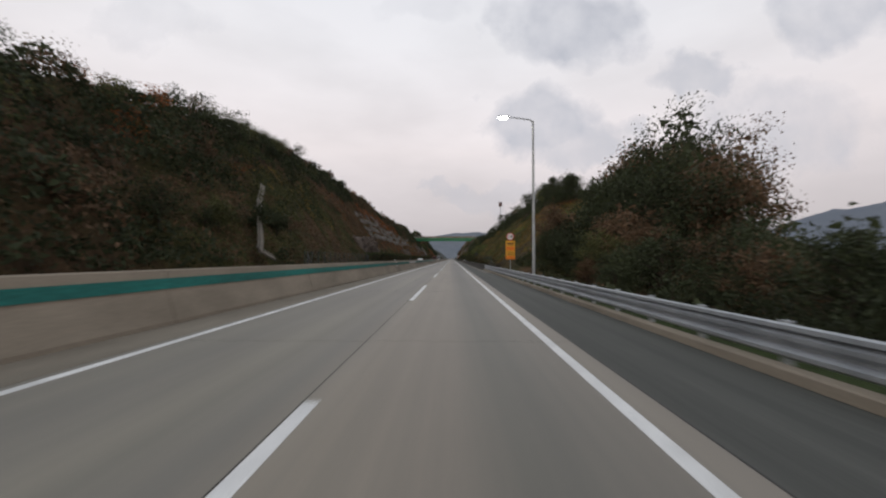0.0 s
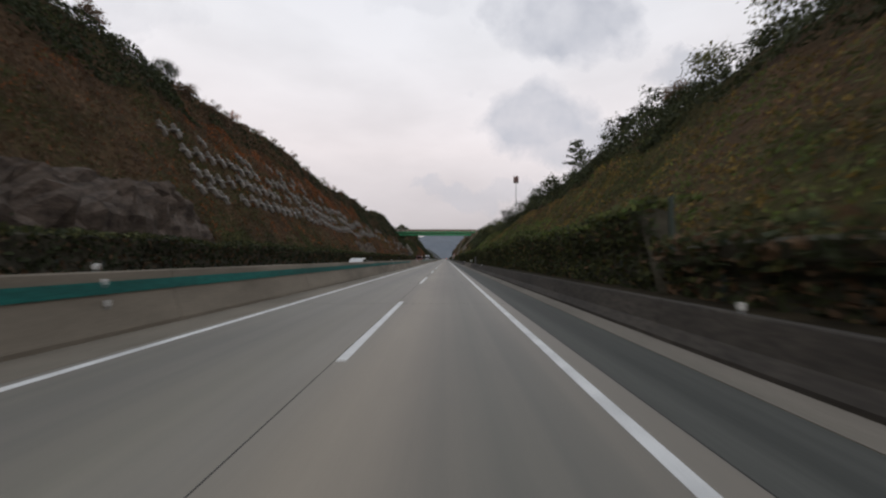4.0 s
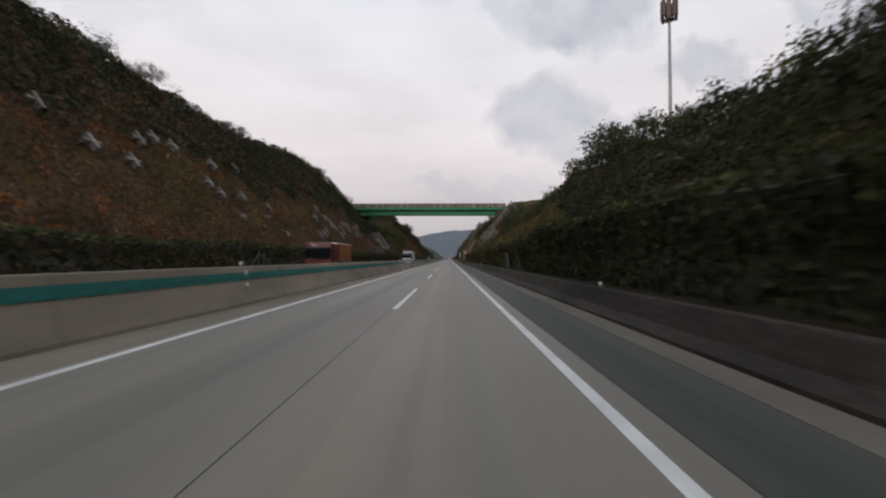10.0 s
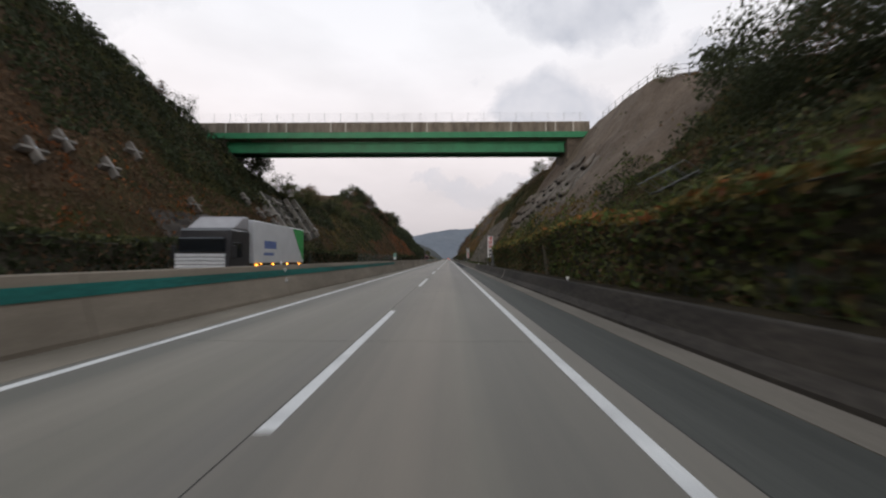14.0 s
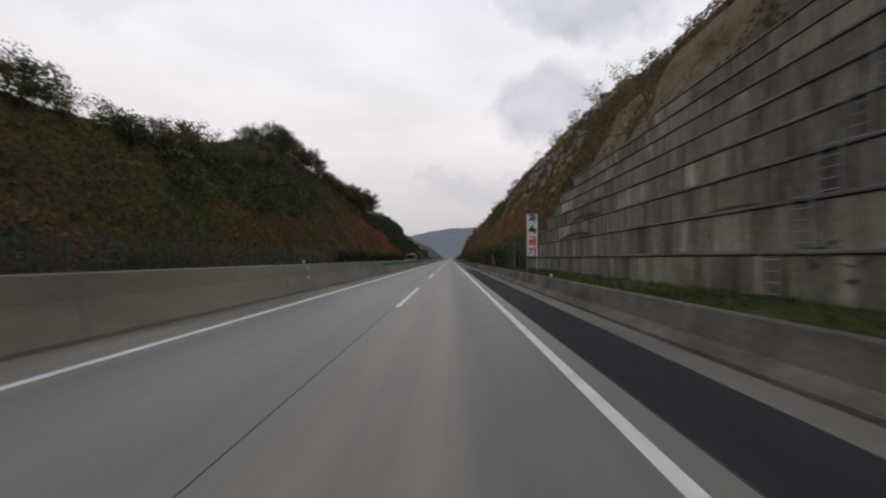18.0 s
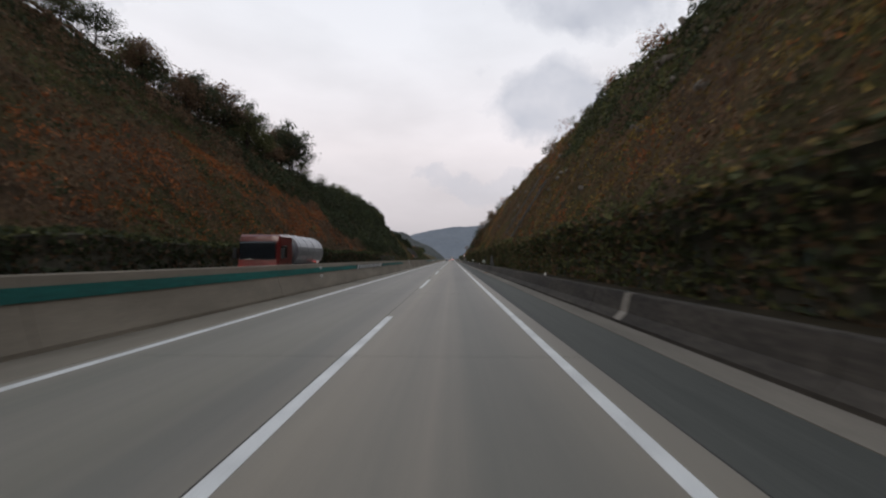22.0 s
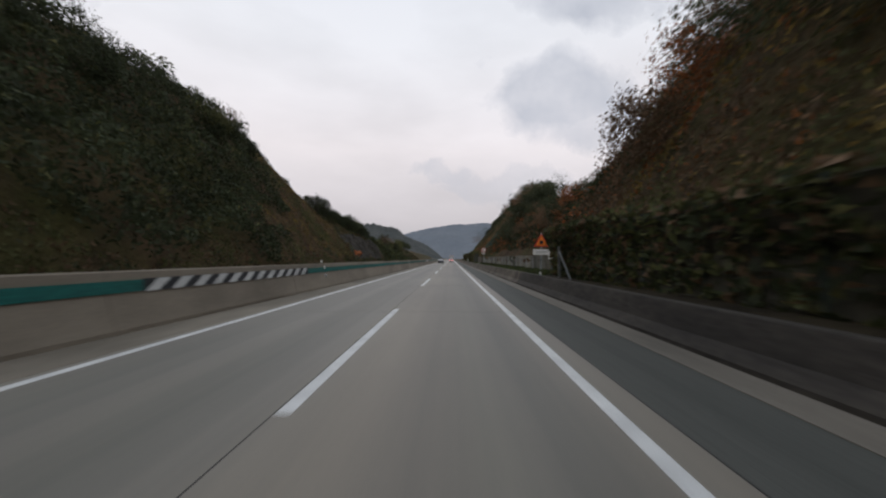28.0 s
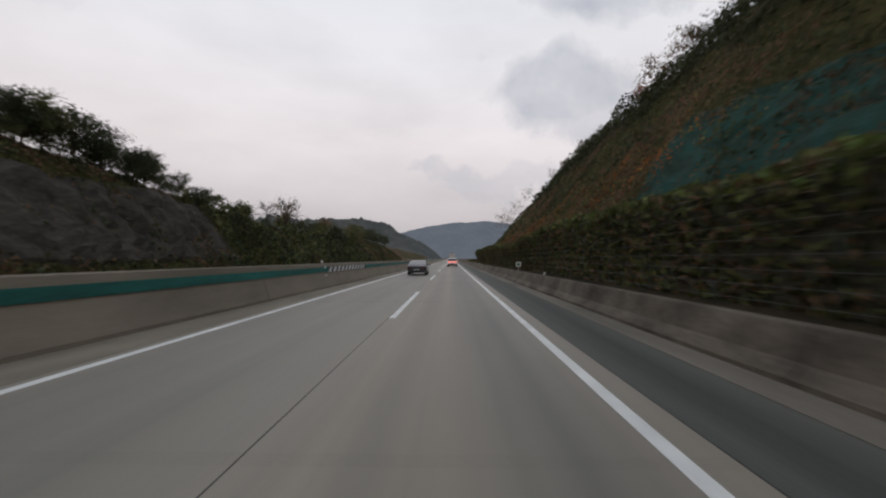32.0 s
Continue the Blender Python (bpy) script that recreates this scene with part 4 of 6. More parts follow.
def verge_grass():
    c = []
    for y0, y1, n in ((380, 455, 150), (655, 726, 150), (-20, 58, 60)):
        k = int((y1 - y0) * n)
        y = RNG.uniform(y0, y1, k)
        x = RNG.uniform(4.75, 6.6, k)
        z = np.where(y > 58, 0.6 + (x - 4.66) * 0.1, 0.1) + 0.05
        c.append(np.stack([x, y, z], 1))
    c = np.concatenate(c)
    ob = new("grass", leaf_mesh("grass", card_verts(c, 0.05 + 0.07 * lumps(c[:, 0], c[:, 1], 0.9, 21), 0.9), [LEAF["lime"], LEAF["olive"], LEAF["dark"], LEAF["dark"]], RNG.integers(0, 4, len(c))))
    tagged(ob, "short green grass on the verge", "grass", kind="stuff")


verge_grass()


def limb(bm, pts, r0, r1, n=6):
    for k, (a, b) in enumerate(zip(pts, pts[1:])):
        t0, t1 = k / (len(pts) - 1), (k + 1) / (len(pts) - 1)
        tube(bm, a, b, r0 + (r1 - r0) * t0, r0 + (r1 - r0) * t1, n)


def tree_meshes(shape, seed):
    """Trunk with limbs, and leaf centres of a crown, for a tree one metre high times ten."""
    rng = np.random.default_rng(seed)
    bm = bmesh.new()
    H = 10.0
    lean = rng.normal(0, 0.35, 2)
    top = Vector((lean[0], lean[1], H * (0.93 if shape == "pine" else 0.72)))
    trunk = [Vector((0, 0, -0.6)), Vector((lean[0] * 0.2, lean[1] * 0.3, H * 0.3)), Vector((lean[0] * 0.7, lean[1] * 0.6, H * 0.55)), top]
    limb(bm, trunk, 0.19, 0.05)
    cen, sizes = [], []
    nl = {"round": 13, "pine": 15, "bare": 13, "bush": 9, "oak": 26, "great": 26}[shape]
    for k in range(nl):
        f = (k + 0.5) / nl
        ang = k * 2.4 + rng.uniform(-0.4, 0.4)
        if shape == "pine":
            h, reach, rise = H * (0.34 + 0.6 * f), H * (0.30 - 0.22 * f) * rng.uniform(0.7, 1.25), 0.4
        elif shape == "bush":
            h, reach, rise = H * (0.06 + 0.3 * f), H * rng.uniform(0.22, 0.42), H * rng.uniform(0.1, 0.45)
        else:
            h, reach, rise = H * ((0.25 if shape == "bare" else 0.13) + 0.46 * f), H * (0.36 - 0.16 * f) * rng.uniform(0.7, 1.2), H * rng.uniform(0.04, 0.24)
        a = Vector((lean[0] * h / H, lean[1] * h / H, h))
        b = a + Vector((math.cos(ang) * reach, math.sin(ang) * reach, rise))
        mid = (a + b) / 2 + Vector((0, 0, -0.1 * rise + 0.1))
        limb(bm, [a, mid, b], 0.075, 0.02, 3)
        m = {"round": 58, "pine": 58, "bare": 26, "bush": 60, "oak": 72, "great": 135}[shape]
        flat = 0.35 if shape == "pine" else 0.8
        spread = H * {"round": 0.082, "pine": 0.062, "bare": 0.075, "bush": 0.1, "oak": 0.06, "great": 0.06}[shape]
        tiny = {"oak": 0.5, "great": 0.36, "bare": 0.6, "bush": 0.8}.get(shape, 0.9)
        for q, cnt, sp, sc in ((1.0, m, 1.0, 0.25), (0.65, m // 2, 1.1, 0.28), (0.95, m // 4, 0.5, 0.34), (0.5, m // 4, 0.7, 0.36)):
            p = np.array(a) * (1 - q) + np.array(b) * q
            cen.append(p + np.clip(rng.normal(size=(cnt, 3)), -1.7, 1.7) * (spread * sp, spread * sp, spread * sp * flat))
            sizes.append(np.full(cnt, sc * tiny))
        if shape == "bare":
            for _ in range(4):
                e = b + Vector(rng.normal(0, 0.7, 3)) + Vector((0, 0, 0.7))
                limb(bm, [mid, e], 0.03, 0.008, 3)
    if shape != "bare":
        cen.append(np.array(top) + rng.normal(size=(44, 3)) * H * 0.06)
        sizes.append(np.full(44, 0.3))
    return mesh_of("trunk", bm, BARK), card_verts(np.concatenate(cen), np.concatenate(sizes), rng=rng)


SHAPES = {}
for shape in ("round", "pine", "bare", "bush", "oak", "great"):
    for v in range(2):
        SHAPES[shape, v] = tree_meshes(shape, 40 + v + 10 * len(SHAPES))
CROWNS = {}
WORDS = {"dark": "dark green", "olive": "olive green", "lime": "yellow-green", "rust": "rust-red autumn", "brown": "brown autumn", "straw": "straw-coloured"}
FORMS = {"round": "broadleaf tree", "pine": "pine tree", "bare": "half-bare tree", "bush": "tall bush", "oak": "tall broadleaf tree", "great": "tall broadleaf tree"}


def tree(shape, v, kind, p, h, turn):
    trunk, leaves = SHAPES[shape, v]
    key = (shape, v, kind)
    if key not in CROWNS:
        CROWNS[key] = leaf_mesh("crown", leaves, [LEAF[kind]])
    name = "bush" if shape == "bush" else "tree"
    t = tagged(new(name), f"{WORDS[kind]} {FORMS[shape]} growing on the cutting", name, "roadside trees")
    t.matrix_basis = Matrix.LocRotScale(p, Euler((0, 0, turn)), (h / 10, h / 10, h / 10))
    share("trunk", trunk, t)
    share("crown", CROWNS[key], t)


# side, from, to, spacing, rows, height, shapes, leaf kinds, set back from the edge
WOODS = [
    (-1, -40, 62, 5.5, 5, 4.6, "round bush", "dark:5 brown:3 rust:1 olive:1", -14), (-1, 62, 108, 5.0, 3, 4.2, "round bush", "dark:4 brown:3 olive:3", -3),
    (-1, 108, 150, 4.5, 2, 3.4, "bush round", "dark:4 brown:4 olive:2", 0), (-1, 150, 250, 4.0, 2, 2.6, "bush bare", "brown:5 olive:3 rust:1", 0),
    (-1, 250, 372, 4.0, 2, 3.2, "bush bare round", "dark:4 brown:4 olive:2", -1), (-1, 376, 470, 4.6, 3, 4.8, "round bush bare", "dark:4 olive:4 brown:2", 0),
    (-1, 468, 505, 3.6, 3, 5.6, "oak round bush", "dark:4 olive:2 brown:3", 0), (-1, 505, 546, 4.2, 2, 7.5, "oak round", "dark:4 olive:2 brown:3", 0), (-1, 546, 582, 3.8, 3, 9.0, "oak round", "dark:5 brown:2 olive:1", 0),
    (-1, 598, 706, 4.6, 4, 4.6, "round bush", "dark:7 olive:2 brown:1", -6), (-1, 700, 724, 4.0, 1, 1.3, "bush", "dark:5 olive:2", 0), (-1, 727, 743, 3.0, 3, 5.0, "round pine oak", "dark:9 olive:1", 0.8), (-1, 744, 765, 3.2, 3, 4.6, "oak round", "dark:8 olive:2", 0.8),
    (-1, 765, 780, 3.0, 2, 3.0, "bush round", "dark:6 olive:2", 0), (-1, 781, 793, 4.0, 1, 6.2, "bare", "brown:4 dark:3", 0), (-1, 792, 830, 5.0, 2, 4.0, "round bush", "dark:5 olive:3", 0), (-1, 726, 766, 2.4, 1, 1.9, "bush", "dark:7 olive:3", -0.2), (-1, 415, 470, 2.8, 1, 1.9, "bush", "dark:5 olive:4 brown:1", -0.2), (-1, 830, 900, 9.0, 2, 6.0, "round bush", "dark:4 olive:3 brown:2", 0),
    (1, 46, 57, 3.2, 3, 15.5, "great oak", "brown:5 dark:5 rust:1", 15), (1, 34, 45, 3.2, 4, 11.0, "great oak", "dark:6 brown:4 olive:1", 9), (1, 4, 45, 3.0, 3, 6.4, "oak oak bush", "dark:8 olive:1 brown:3", 2), (1, 8, 48, 3.4, 5, 3.0, "bush oak", "dark:9 brown:2 olive:1", -2), (1, 78, 91, 3.0, 3, 5.2, "oak pine round", "dark:8 olive:1", 0.5), (1, 66, 79, 3.0, 4, 5.6, "oak bush", "dark:7 brown:3", 10), (1, 62, 79, 2.6, 2, 2.2, "bush oak", "dark:6 brown:3 olive:2", 12), (1, 90, 128, 3.4, 2, 4.4, "round bush pine", "dark:6 olive:3 brown:1", 0),
    (1, 128, 178, 3.4, 2, 4.0, "round bush pine", "dark:8 olive:1", 0), (1, 178, 215, 5.0, 1, 2.4, "bush bare", "dark:3 olive:3", 0),
    (1, 213, 228, 3.2, 3, 5.0, "round oak bush", "dark:7 olive:1", 0.5), (1, 231, 241, 3.8, 2, 1.8, "bush round", "dark:7 olive:1", 0), (1, 242, 262, 3.4, 2, 3.6, "round bush oak", "dark:7 olive:1", 0), (1, 262, 273, 4.0, 2, 4.6, "round bush", "dark:5 olive:4", 0), (1, 274, 300, 4.0, 2, 2.2, "bush round bare", "dark:4 olive:4 lime:1", 0),
    (1, 297, 318, 2.8, 2, 1.6, "bush round", "dark:4 olive:3 brown:2", 0), (1, 318, 338, 2.6, 4, 5.6, "oak round bare", "dark:7 brown:2", -2.5), (1, 338, 347, 4.0, 2, 2.4, "bush bare", "dark:4 olive:3", 0.3), (1, 384, 445, 5.0, 2, 3.0, "round bush", "dark:3 brown:4 olive:2", 1),
    (1, 445, 650, 5.5, 1, 2.8, "bush bare round", "brown:4 rust:3 dark:2 olive:1", 0), (1, 638, 657, 3.2, 3, 5.2, "oak round", "rust:1 brown:6 olive:2 dark:4", -6.5), (1, 648, 664, 4.0, 3, 4.4, "oak round", "rust:1 brown:6 dark:5", 0), (1, 686, 698, 3.6, 2, 2.0, "bush round", "brown:5 dark:6", 0), (1, 668, 680, 3.4, 3, 3.4, "oak round", "rust:3 brown:7 dark:4", 0), (1, 680, 687, 3.4, 3, 3.2, "oak bare", "brown:5 dark:6", 0), (1, 698, 722, 3.4, 4, 4.2, "round bare bush", "brown:2 dark:7", -4), (1, 704, 722, 3.2, 2, 4.0, "round bush", "dark:7 brown:2", -0.5), (1, 662, 670, 4.2, 1, 5.2, "bare oak", "dark:7 brown:2", 1.5), (1, 664, 681, 3.0, 2, 2.4, "bush round", "dark:5 brown:5 rust:3", -6.5), (1, 681, 722, 3.0, 2, 2.4, "bush round", "dark:9 brown:1", -6.5), (1, 662, 680, 3.6, 3, 2.6, "round bush", "dark:5 brown:5 rust:2", -4), (1, 680, 698, 3.6, 3, 2.6, "round bush", "dark:8 brown:4", -4),
    (1, 722, 746, 3.4, 2, 4.8, "round bush bare", "dark:6 brown:3", 0), (1, 746, 764, 3.6, 2, 4.0, "round bush bare", "dark:6 brown:3", 0), (1, 764, 792, 4.0, 2, 2.8, "bush round bare", "dark:5 brown:3 rust:1 olive:1", 0), (1, 800, 816, 5.0, 1, 5.0, "bare", "brown:3 dark:4", -1), (1, 830, 880, 14.0, 1, 3.5, "bare round", "brown:3 dark:4", 8),
]


def woods():
    rest_v, rest_i, count = [], [], 0
    for side, y0, y1, step, rows, h, shp, mix, back in WOODS:
        ids, w = shares(mix)
        shp = shp.split()
        for r in range(rows):
            for y in np.arange(y0, y1, step):
                y = y + RNG.uniform(-0.45, 0.45) * step
                u = run_of(side, y) + back + r * step * 0.8 + RNG.uniform(-1.2, 1.2)
                u = max(u, 3.0)
                p = spot(side, u, y)
                hh = h * RNG.uniform(0.62, 1.25)
                kind = LN[RNG.choice(ids, p=w)]
                s, v, turn = shp[min(len(shp) - 1, int(RNG.exponential(0.75)))], int(RNG.integers(0, 2)), RNG.uniform(0, 6.28)
                if r == 0 and count < 300:
                    count += 1
                    tree(s, v, kind, p, hh, turn)
                else:
                    q = SHAPES[s, v][1] * (hh / 10)
                    c, sn = math.cos(turn), math.sin(turn)
                    q = np.stack([q[:, 0] * c - q[:, 1] * sn, q[:, 0] * sn + q[:, 1] * c, q[:, 2]], 1) + np.array(p)
                    keep = RNG.random(len(q) // 3) < (0.54 if (side > 0 and y < 270) or (side < 0 and 500 < y < 600) or (side > 0 and 640 < y < 770) or (side < 0 and 405 < y < 510) else 0.8 if side < 0 and 725 < y < 835 else 0.28 if r else 0.6)
                    rest_v.append(q[np.repeat(keep, 3)])
                    rest_i.append(np.full(int(keep.sum()), LN.index(kind)))
    ob = new("woodland", leaf_mesh("woodland", np.concatenate(rest_v), [LEAF[k] for k in LN], np.concatenate(rest_i)))
    tagged(ob, "dense autumn woodland along the top of the cutting", "trees", kind="stuff")


woods()
for y, back, h, v, kind, turn in ((586.0, 0.5, 14.5, 0, "dark", 0.4), (590.0, 1.5, 12.5, 1, "dark", 2.1), (582.5, 2.5, 11.5, 0, "brown", 4.0), (587.5, 3.5, 13.0, 1, "dark", 5.2), (594.5, 1.0, 6.0, 0, "olive", 1.0),
                                  (751.5, 1.0, 4.8, 0, "dark", 1.1), (754.5, 0.4, 5.4, 1, "dark", 3.0), (757.5, 1.2, 5.2, 0, "dark", 5.0), (761.0, 0.4, 4.4, 1, "dark", 0.2), (765.5, 0.6, 3.4, 0, "dark", 2.6)):
    tree("oak", v, kind, spot(-1, run_of(-1, y) + back, y), h, turn)


# ---- fences with creepers ----
NET_D = plain("dark_wire", (0.05, 0.055, 0.05), 0.6, 0.3)
CORE = mottled("vine_core", (0.045, 0.044, 0.034), (0.1, 0.09, 0.068), 1.2, 0.95, bump=0.8, dist=0.08, fine=6, spec=0.05)


def creeper(x, face, y0, y1, z0, z1, mix, per_m, size, top_mix, rise=0.0, sway=0.3):
    """Creepers that smother a fence: they spill over its top as a thick lip of lighter leaf kinds, and hang thin under
    it in darker ones.
    """
    wave = lambda t: sway * (2 * lumps(t, t * 0 + x, 6.0, 41) - 1) - (z1 - z0 - 0.4) * np.clip(1 - (t - y0) / max(rise, 0.01), 0, 1)
    bulge = lambda t: 0.3 * lumps(t, t * 0 + x, 2.2, 42)
    ys = np.arange(y0, y1 + 0.01, 1.0)
    rings = []
    bm = bmesh.new()
    for y, w, g in zip(ys, wave(ys), bulge(ys)):
        top = z1 - 0.2 + w
        prof = ((0.10, z0), (0.12, (z0 + top) / 2), (-0.04 - 0.6 * g, top - 0.4), (-0.12 - 0.7 * g, top - 0.1), (0.1, top), (0.7, top - 0.1), (0.75, z0))
        rings.append([bm.verts.new((x + face * a, y, z)) for a, z in prof])
    for p, q in zip(rings, rings[1:]):
        for i in range(6):
            bm.faces.new((p[i], p[i + 1], q[i + 1], q[i]))
    bm.faces.new(rings[0]), bm.faces.new(rings[-1])
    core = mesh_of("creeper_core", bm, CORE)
    # hanging stems and leaves on the face of the fence
    n = int((y1 - y0) * per_m)
    y, f = RNG.uniform(y0, y1, n), RNG.random(n)
    z = z0 + (z1 - z0) * f + wave(y) * f
    top, g = z1 - 0.2 + wave(y), bulge(y)
    lip = np.clip((z - (z0 + top) / 2) / np.maximum(0.1, (top - z0) / 2 - 0.4), 0, 1)
    a = 0.08 - lip * (0.2 + 0.65 * g) - np.abs(RNG.normal(0, 0.06, n)) - 0.15 * np.maximum(0, lumps(y, z, 0.7, 43) - 0.4)
    ids, w = shares(mix)
    tid, tw = shares(top_mix)
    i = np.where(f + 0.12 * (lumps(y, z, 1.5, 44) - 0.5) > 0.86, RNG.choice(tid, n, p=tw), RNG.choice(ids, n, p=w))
    # the lip on top
    m = n // 2
    yt, at = RNG.uniform(y0, y1, m), RNG.uniform(-0.35, 0.95, m)
    zt = z1 + wave(yt) + 0.25 * (lumps(yt, at, 0.9, 45) - 0.5) - 0.5 * np.maximum(0, -at) + RNG.normal(0, 0.05, m)
    c = np.concatenate([np.stack([x + face * a, y, z], 1), np.stack([x + face * (at - bulge(yt) * (at < 0.2)), yt, zt], 1)])
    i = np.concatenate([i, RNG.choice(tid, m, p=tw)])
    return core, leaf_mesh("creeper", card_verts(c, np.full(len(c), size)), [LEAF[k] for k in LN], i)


DULL = plain("dull_steel", (0.075, 0.08, 0.078), 0.6, 0.2)
GALV = mottled("weathered_galvanised_steel", (0.08, 0.084, 0.084), (0.15, 0.157, 0.157), 3.0, 0.6, 0.2, bump=0.1, dist=0.003, fine=30)
CABLE = plain("cable_steel", (0.095, 0.095, 0.092), 0.55, 0.3)
FENCE_G = plain("dark_green_post", (0.05, 0.07, 0.06), 0.6, 0.2)


def fence(x, y0, y1, z0, z1, label, face=1, vine=None, wires=0, every=3.0, brace=(), lift=0.06, frames=()):
    """Posts and wires, with creepers where they have grown over it. face: 1 right of the road, -1 left."""
    fe = tagged(new("fence"), label, "fence", kind="structure")
    me = mesh_of("post", boxed(-0.05, 0.05, -0.05, 0.05, z0 - 0.2, z1, bevel=0.008), FENCE_G)
    y = y0
    while y <= y1 + 0.1:
        share("post", me, fe, pose(x, y, 0))
        y += every
    bm = bmesh.new()
    for k in range(wires):
        z = z0 + 0.15 + (z1 - z0 - 0.2) * k / max(1, wires - 1)
        tube(bm, (x - face * lift, y0, z), (x - face * lift, y1, z), 0.007 if lift < 0.2 else 0.005, n=4)
    if wires:
        part("wires", bm, NET_D if lift < 0.2 else CABLE, fe)
    for yb, d, *pale in brace:
        zt = pale[1] if len(pale) > 1 else z1
        skin = GALV if pale else DULL
        part("end_post", boxed(x - face * 0.42 - 0.06, x - face * 0.42 + 0.06, yb - 0.06, yb + 0.06, z0 - 0.2, zt - 0.1, bevel=0.01), skin, fe)
        part("brace", tubed((x - face * 0.42, yb, zt - 0.35), (x - face * 0.42, yb + d, z0 - 0.1), 0.055, n=6), skin, fe)
    for ya, yb, zt in frames:
        for k, z in enumerate((z0 + 0.1, zt - 0.55)):
            part("crossbar", boxed(x - face * 0.42 - 0.04, x - face * 0.42 + 0.04, ya, yb, z, z + 0.08, bevel=0.008), GALV, fe)
    if vine:
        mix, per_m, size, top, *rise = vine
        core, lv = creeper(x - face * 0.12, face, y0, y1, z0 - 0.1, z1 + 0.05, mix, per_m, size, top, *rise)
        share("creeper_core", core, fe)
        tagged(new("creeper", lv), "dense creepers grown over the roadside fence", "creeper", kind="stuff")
    return fe


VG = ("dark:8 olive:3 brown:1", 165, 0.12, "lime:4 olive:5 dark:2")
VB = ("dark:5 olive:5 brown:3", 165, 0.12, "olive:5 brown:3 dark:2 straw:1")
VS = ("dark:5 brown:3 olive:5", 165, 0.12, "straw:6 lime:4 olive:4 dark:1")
FX = 5.75
fence(FX, 62, 100, 0.7, 2.0, "low rockfall fence overgrown with brown creepers", vine=("dark:6 brown:4 olive:1", 100, 0.12, "olive:4 dark:4 brown:3", 16.0))
fence(FX, 100, 161.8, 0.7, 3.2, "tall rockfall fence smothered by green creepers", vine=VG)
fence(FX, 170.2, 204.8, 0.7, 3.2, "tall rockfall fence smothered by green creepers", vine=VG)
fence(FX, 205, 254.8, 0.7, 3.2, "tall rockfall fence lost under dark green creepers", vine=("dark:9 olive:1", 165, 0.12, "dark:7 olive:4"))
fence(FX, 162, 170, 0.7, 3.1, "rockfall fence with braced posts under creepers", vine=VG, brace=((165.8, 2.2, 1, 2.0), (164.8, -2.3, 1, 2.2)))
fence(FX, 255, 310, 0.7, 3.2, "tall rockfall fence smothered by brown creepers", vine=VB, brace=((260.9, 2.4, 1, 2.3), (260.2, -1.5, 1, 2.3)), frames=((260.2, 260.9, 2.3),))
fence(FX, 310, 335, 0.7, 3.1, "rockfall fence under thin brown and yellow creepers", vine=("olive:7 dark:4 brown:3 lime:3", 165, 0.12, "straw:7 lime:4 olive:3 rust:2"))
fence(FX, 335.2, 362, 0.7, 3.2, "tall rockfall fence under yellowing creepers", vine=VS)
fence(FX, 362.2, 366, 0.7, 2.8, "bare end of the rockfall fence", wires=12, brace=((363, -1.6, 1),))
fence(FX, 436, 442, 0.7, 2.9, "mesh rockfall fence on steel posts", wires=7, brace=((436.2, 1.7, 1),))
fence(FX, 442.2, 456, 0.7, 2.9, "mesh rockfall fence half hidden by dark creepers", vine=("dark:8 brown:3 olive:1", 130, 0.12, "olive:5 lime:2 dark:4"), brace=((453.6, -2.4, 1, 2.35), (454.5, 2.5, 1, 2.35)), frames=((453.6, 454.5, 2.35),))
fence(FX, 456, 470, 0.7, 2.9, "mesh rockfall fence with thin creepers", wires=0, vine=("dark:6 brown:4", 110, 0.12, "olive:4 dark:5"), brace=((467, 1.5),))
fence(FX, 470, 560, 0.7, 3.2, "tall rockfall fence smothered by green creepers", vine=VB, brace=((548.6, -2.3, 1, 2.2), (549.4, 1.6, 1, 2.0)), frames=((548.6, 549.4, 2.1),))
fence(FX, 560, 620, 0.7, 3.2, "tall rockfall fence smothered by brown creepers", vine=VB)
fence(FX, 620, 655, 0.7, 3.0, "rockfall fence lost under green and brown creepers", vine=("dark:6 olive:5 brown:3", 150, 0.13, "olive:5 brown:3 dark:3"), brace=((652.0, -2.0, 1, 2.3),))
fence(FX, 725, 728, 0.7, 2.6, "rockfall fence with brown creepers", wires=12, vine=VB, brace=((725.2, -1.5),))
fence(FX, 728, 817, 0.7, 3.1, "rockfall fence of horizontal cables with creepers behind", wires=9, vine=("dark:4 olive:6 brown:3", 165, 0.12, "olive:6 lime:3 brown:2 dark:2"), lift=0.4)
FL = -20.7
VL = ("dark:8 brown:3", 60, 0.19, "olive:5 dark:5")
fence(FL, 57, 99, 0.6, 2.7, "mesh rockfall fence on steel posts across the road", face=-1, wires=20, brace=((57, 1.8, 1),))
fence(FL, 99, 372, 0.6, 3.0, "rockfall fence smothered by dark creepers across the road", face=-1, vine=VL, brace=((98, 1.8), (198.9, -2.7, 1, 2.5), (200.5, 2.1, 1, 2.5), (266.2, -2.0, 1, 2.5), (267.4, 2.1, 1, 2.5)), frames=((198.9, 200.5, 2.5), (266.2, 267.4, 2.5)))
fence(FL, 373, 404, 0.6, 2.9, "rockfall fence smothered by green creepers", face=-1, vine=VL)
fence(FL, 404, 476, 0.6, 2.9, "green mesh rockfall fence on steel posts", face=-1, wires=26, every=2.0, brace=((452, 1.8),))
fence(FL, 476, 610, 0.6, 3.0, "rockfall fence smothered by dark creepers across the road", face=-1, vine=VL, brace=((505, 1.8),))
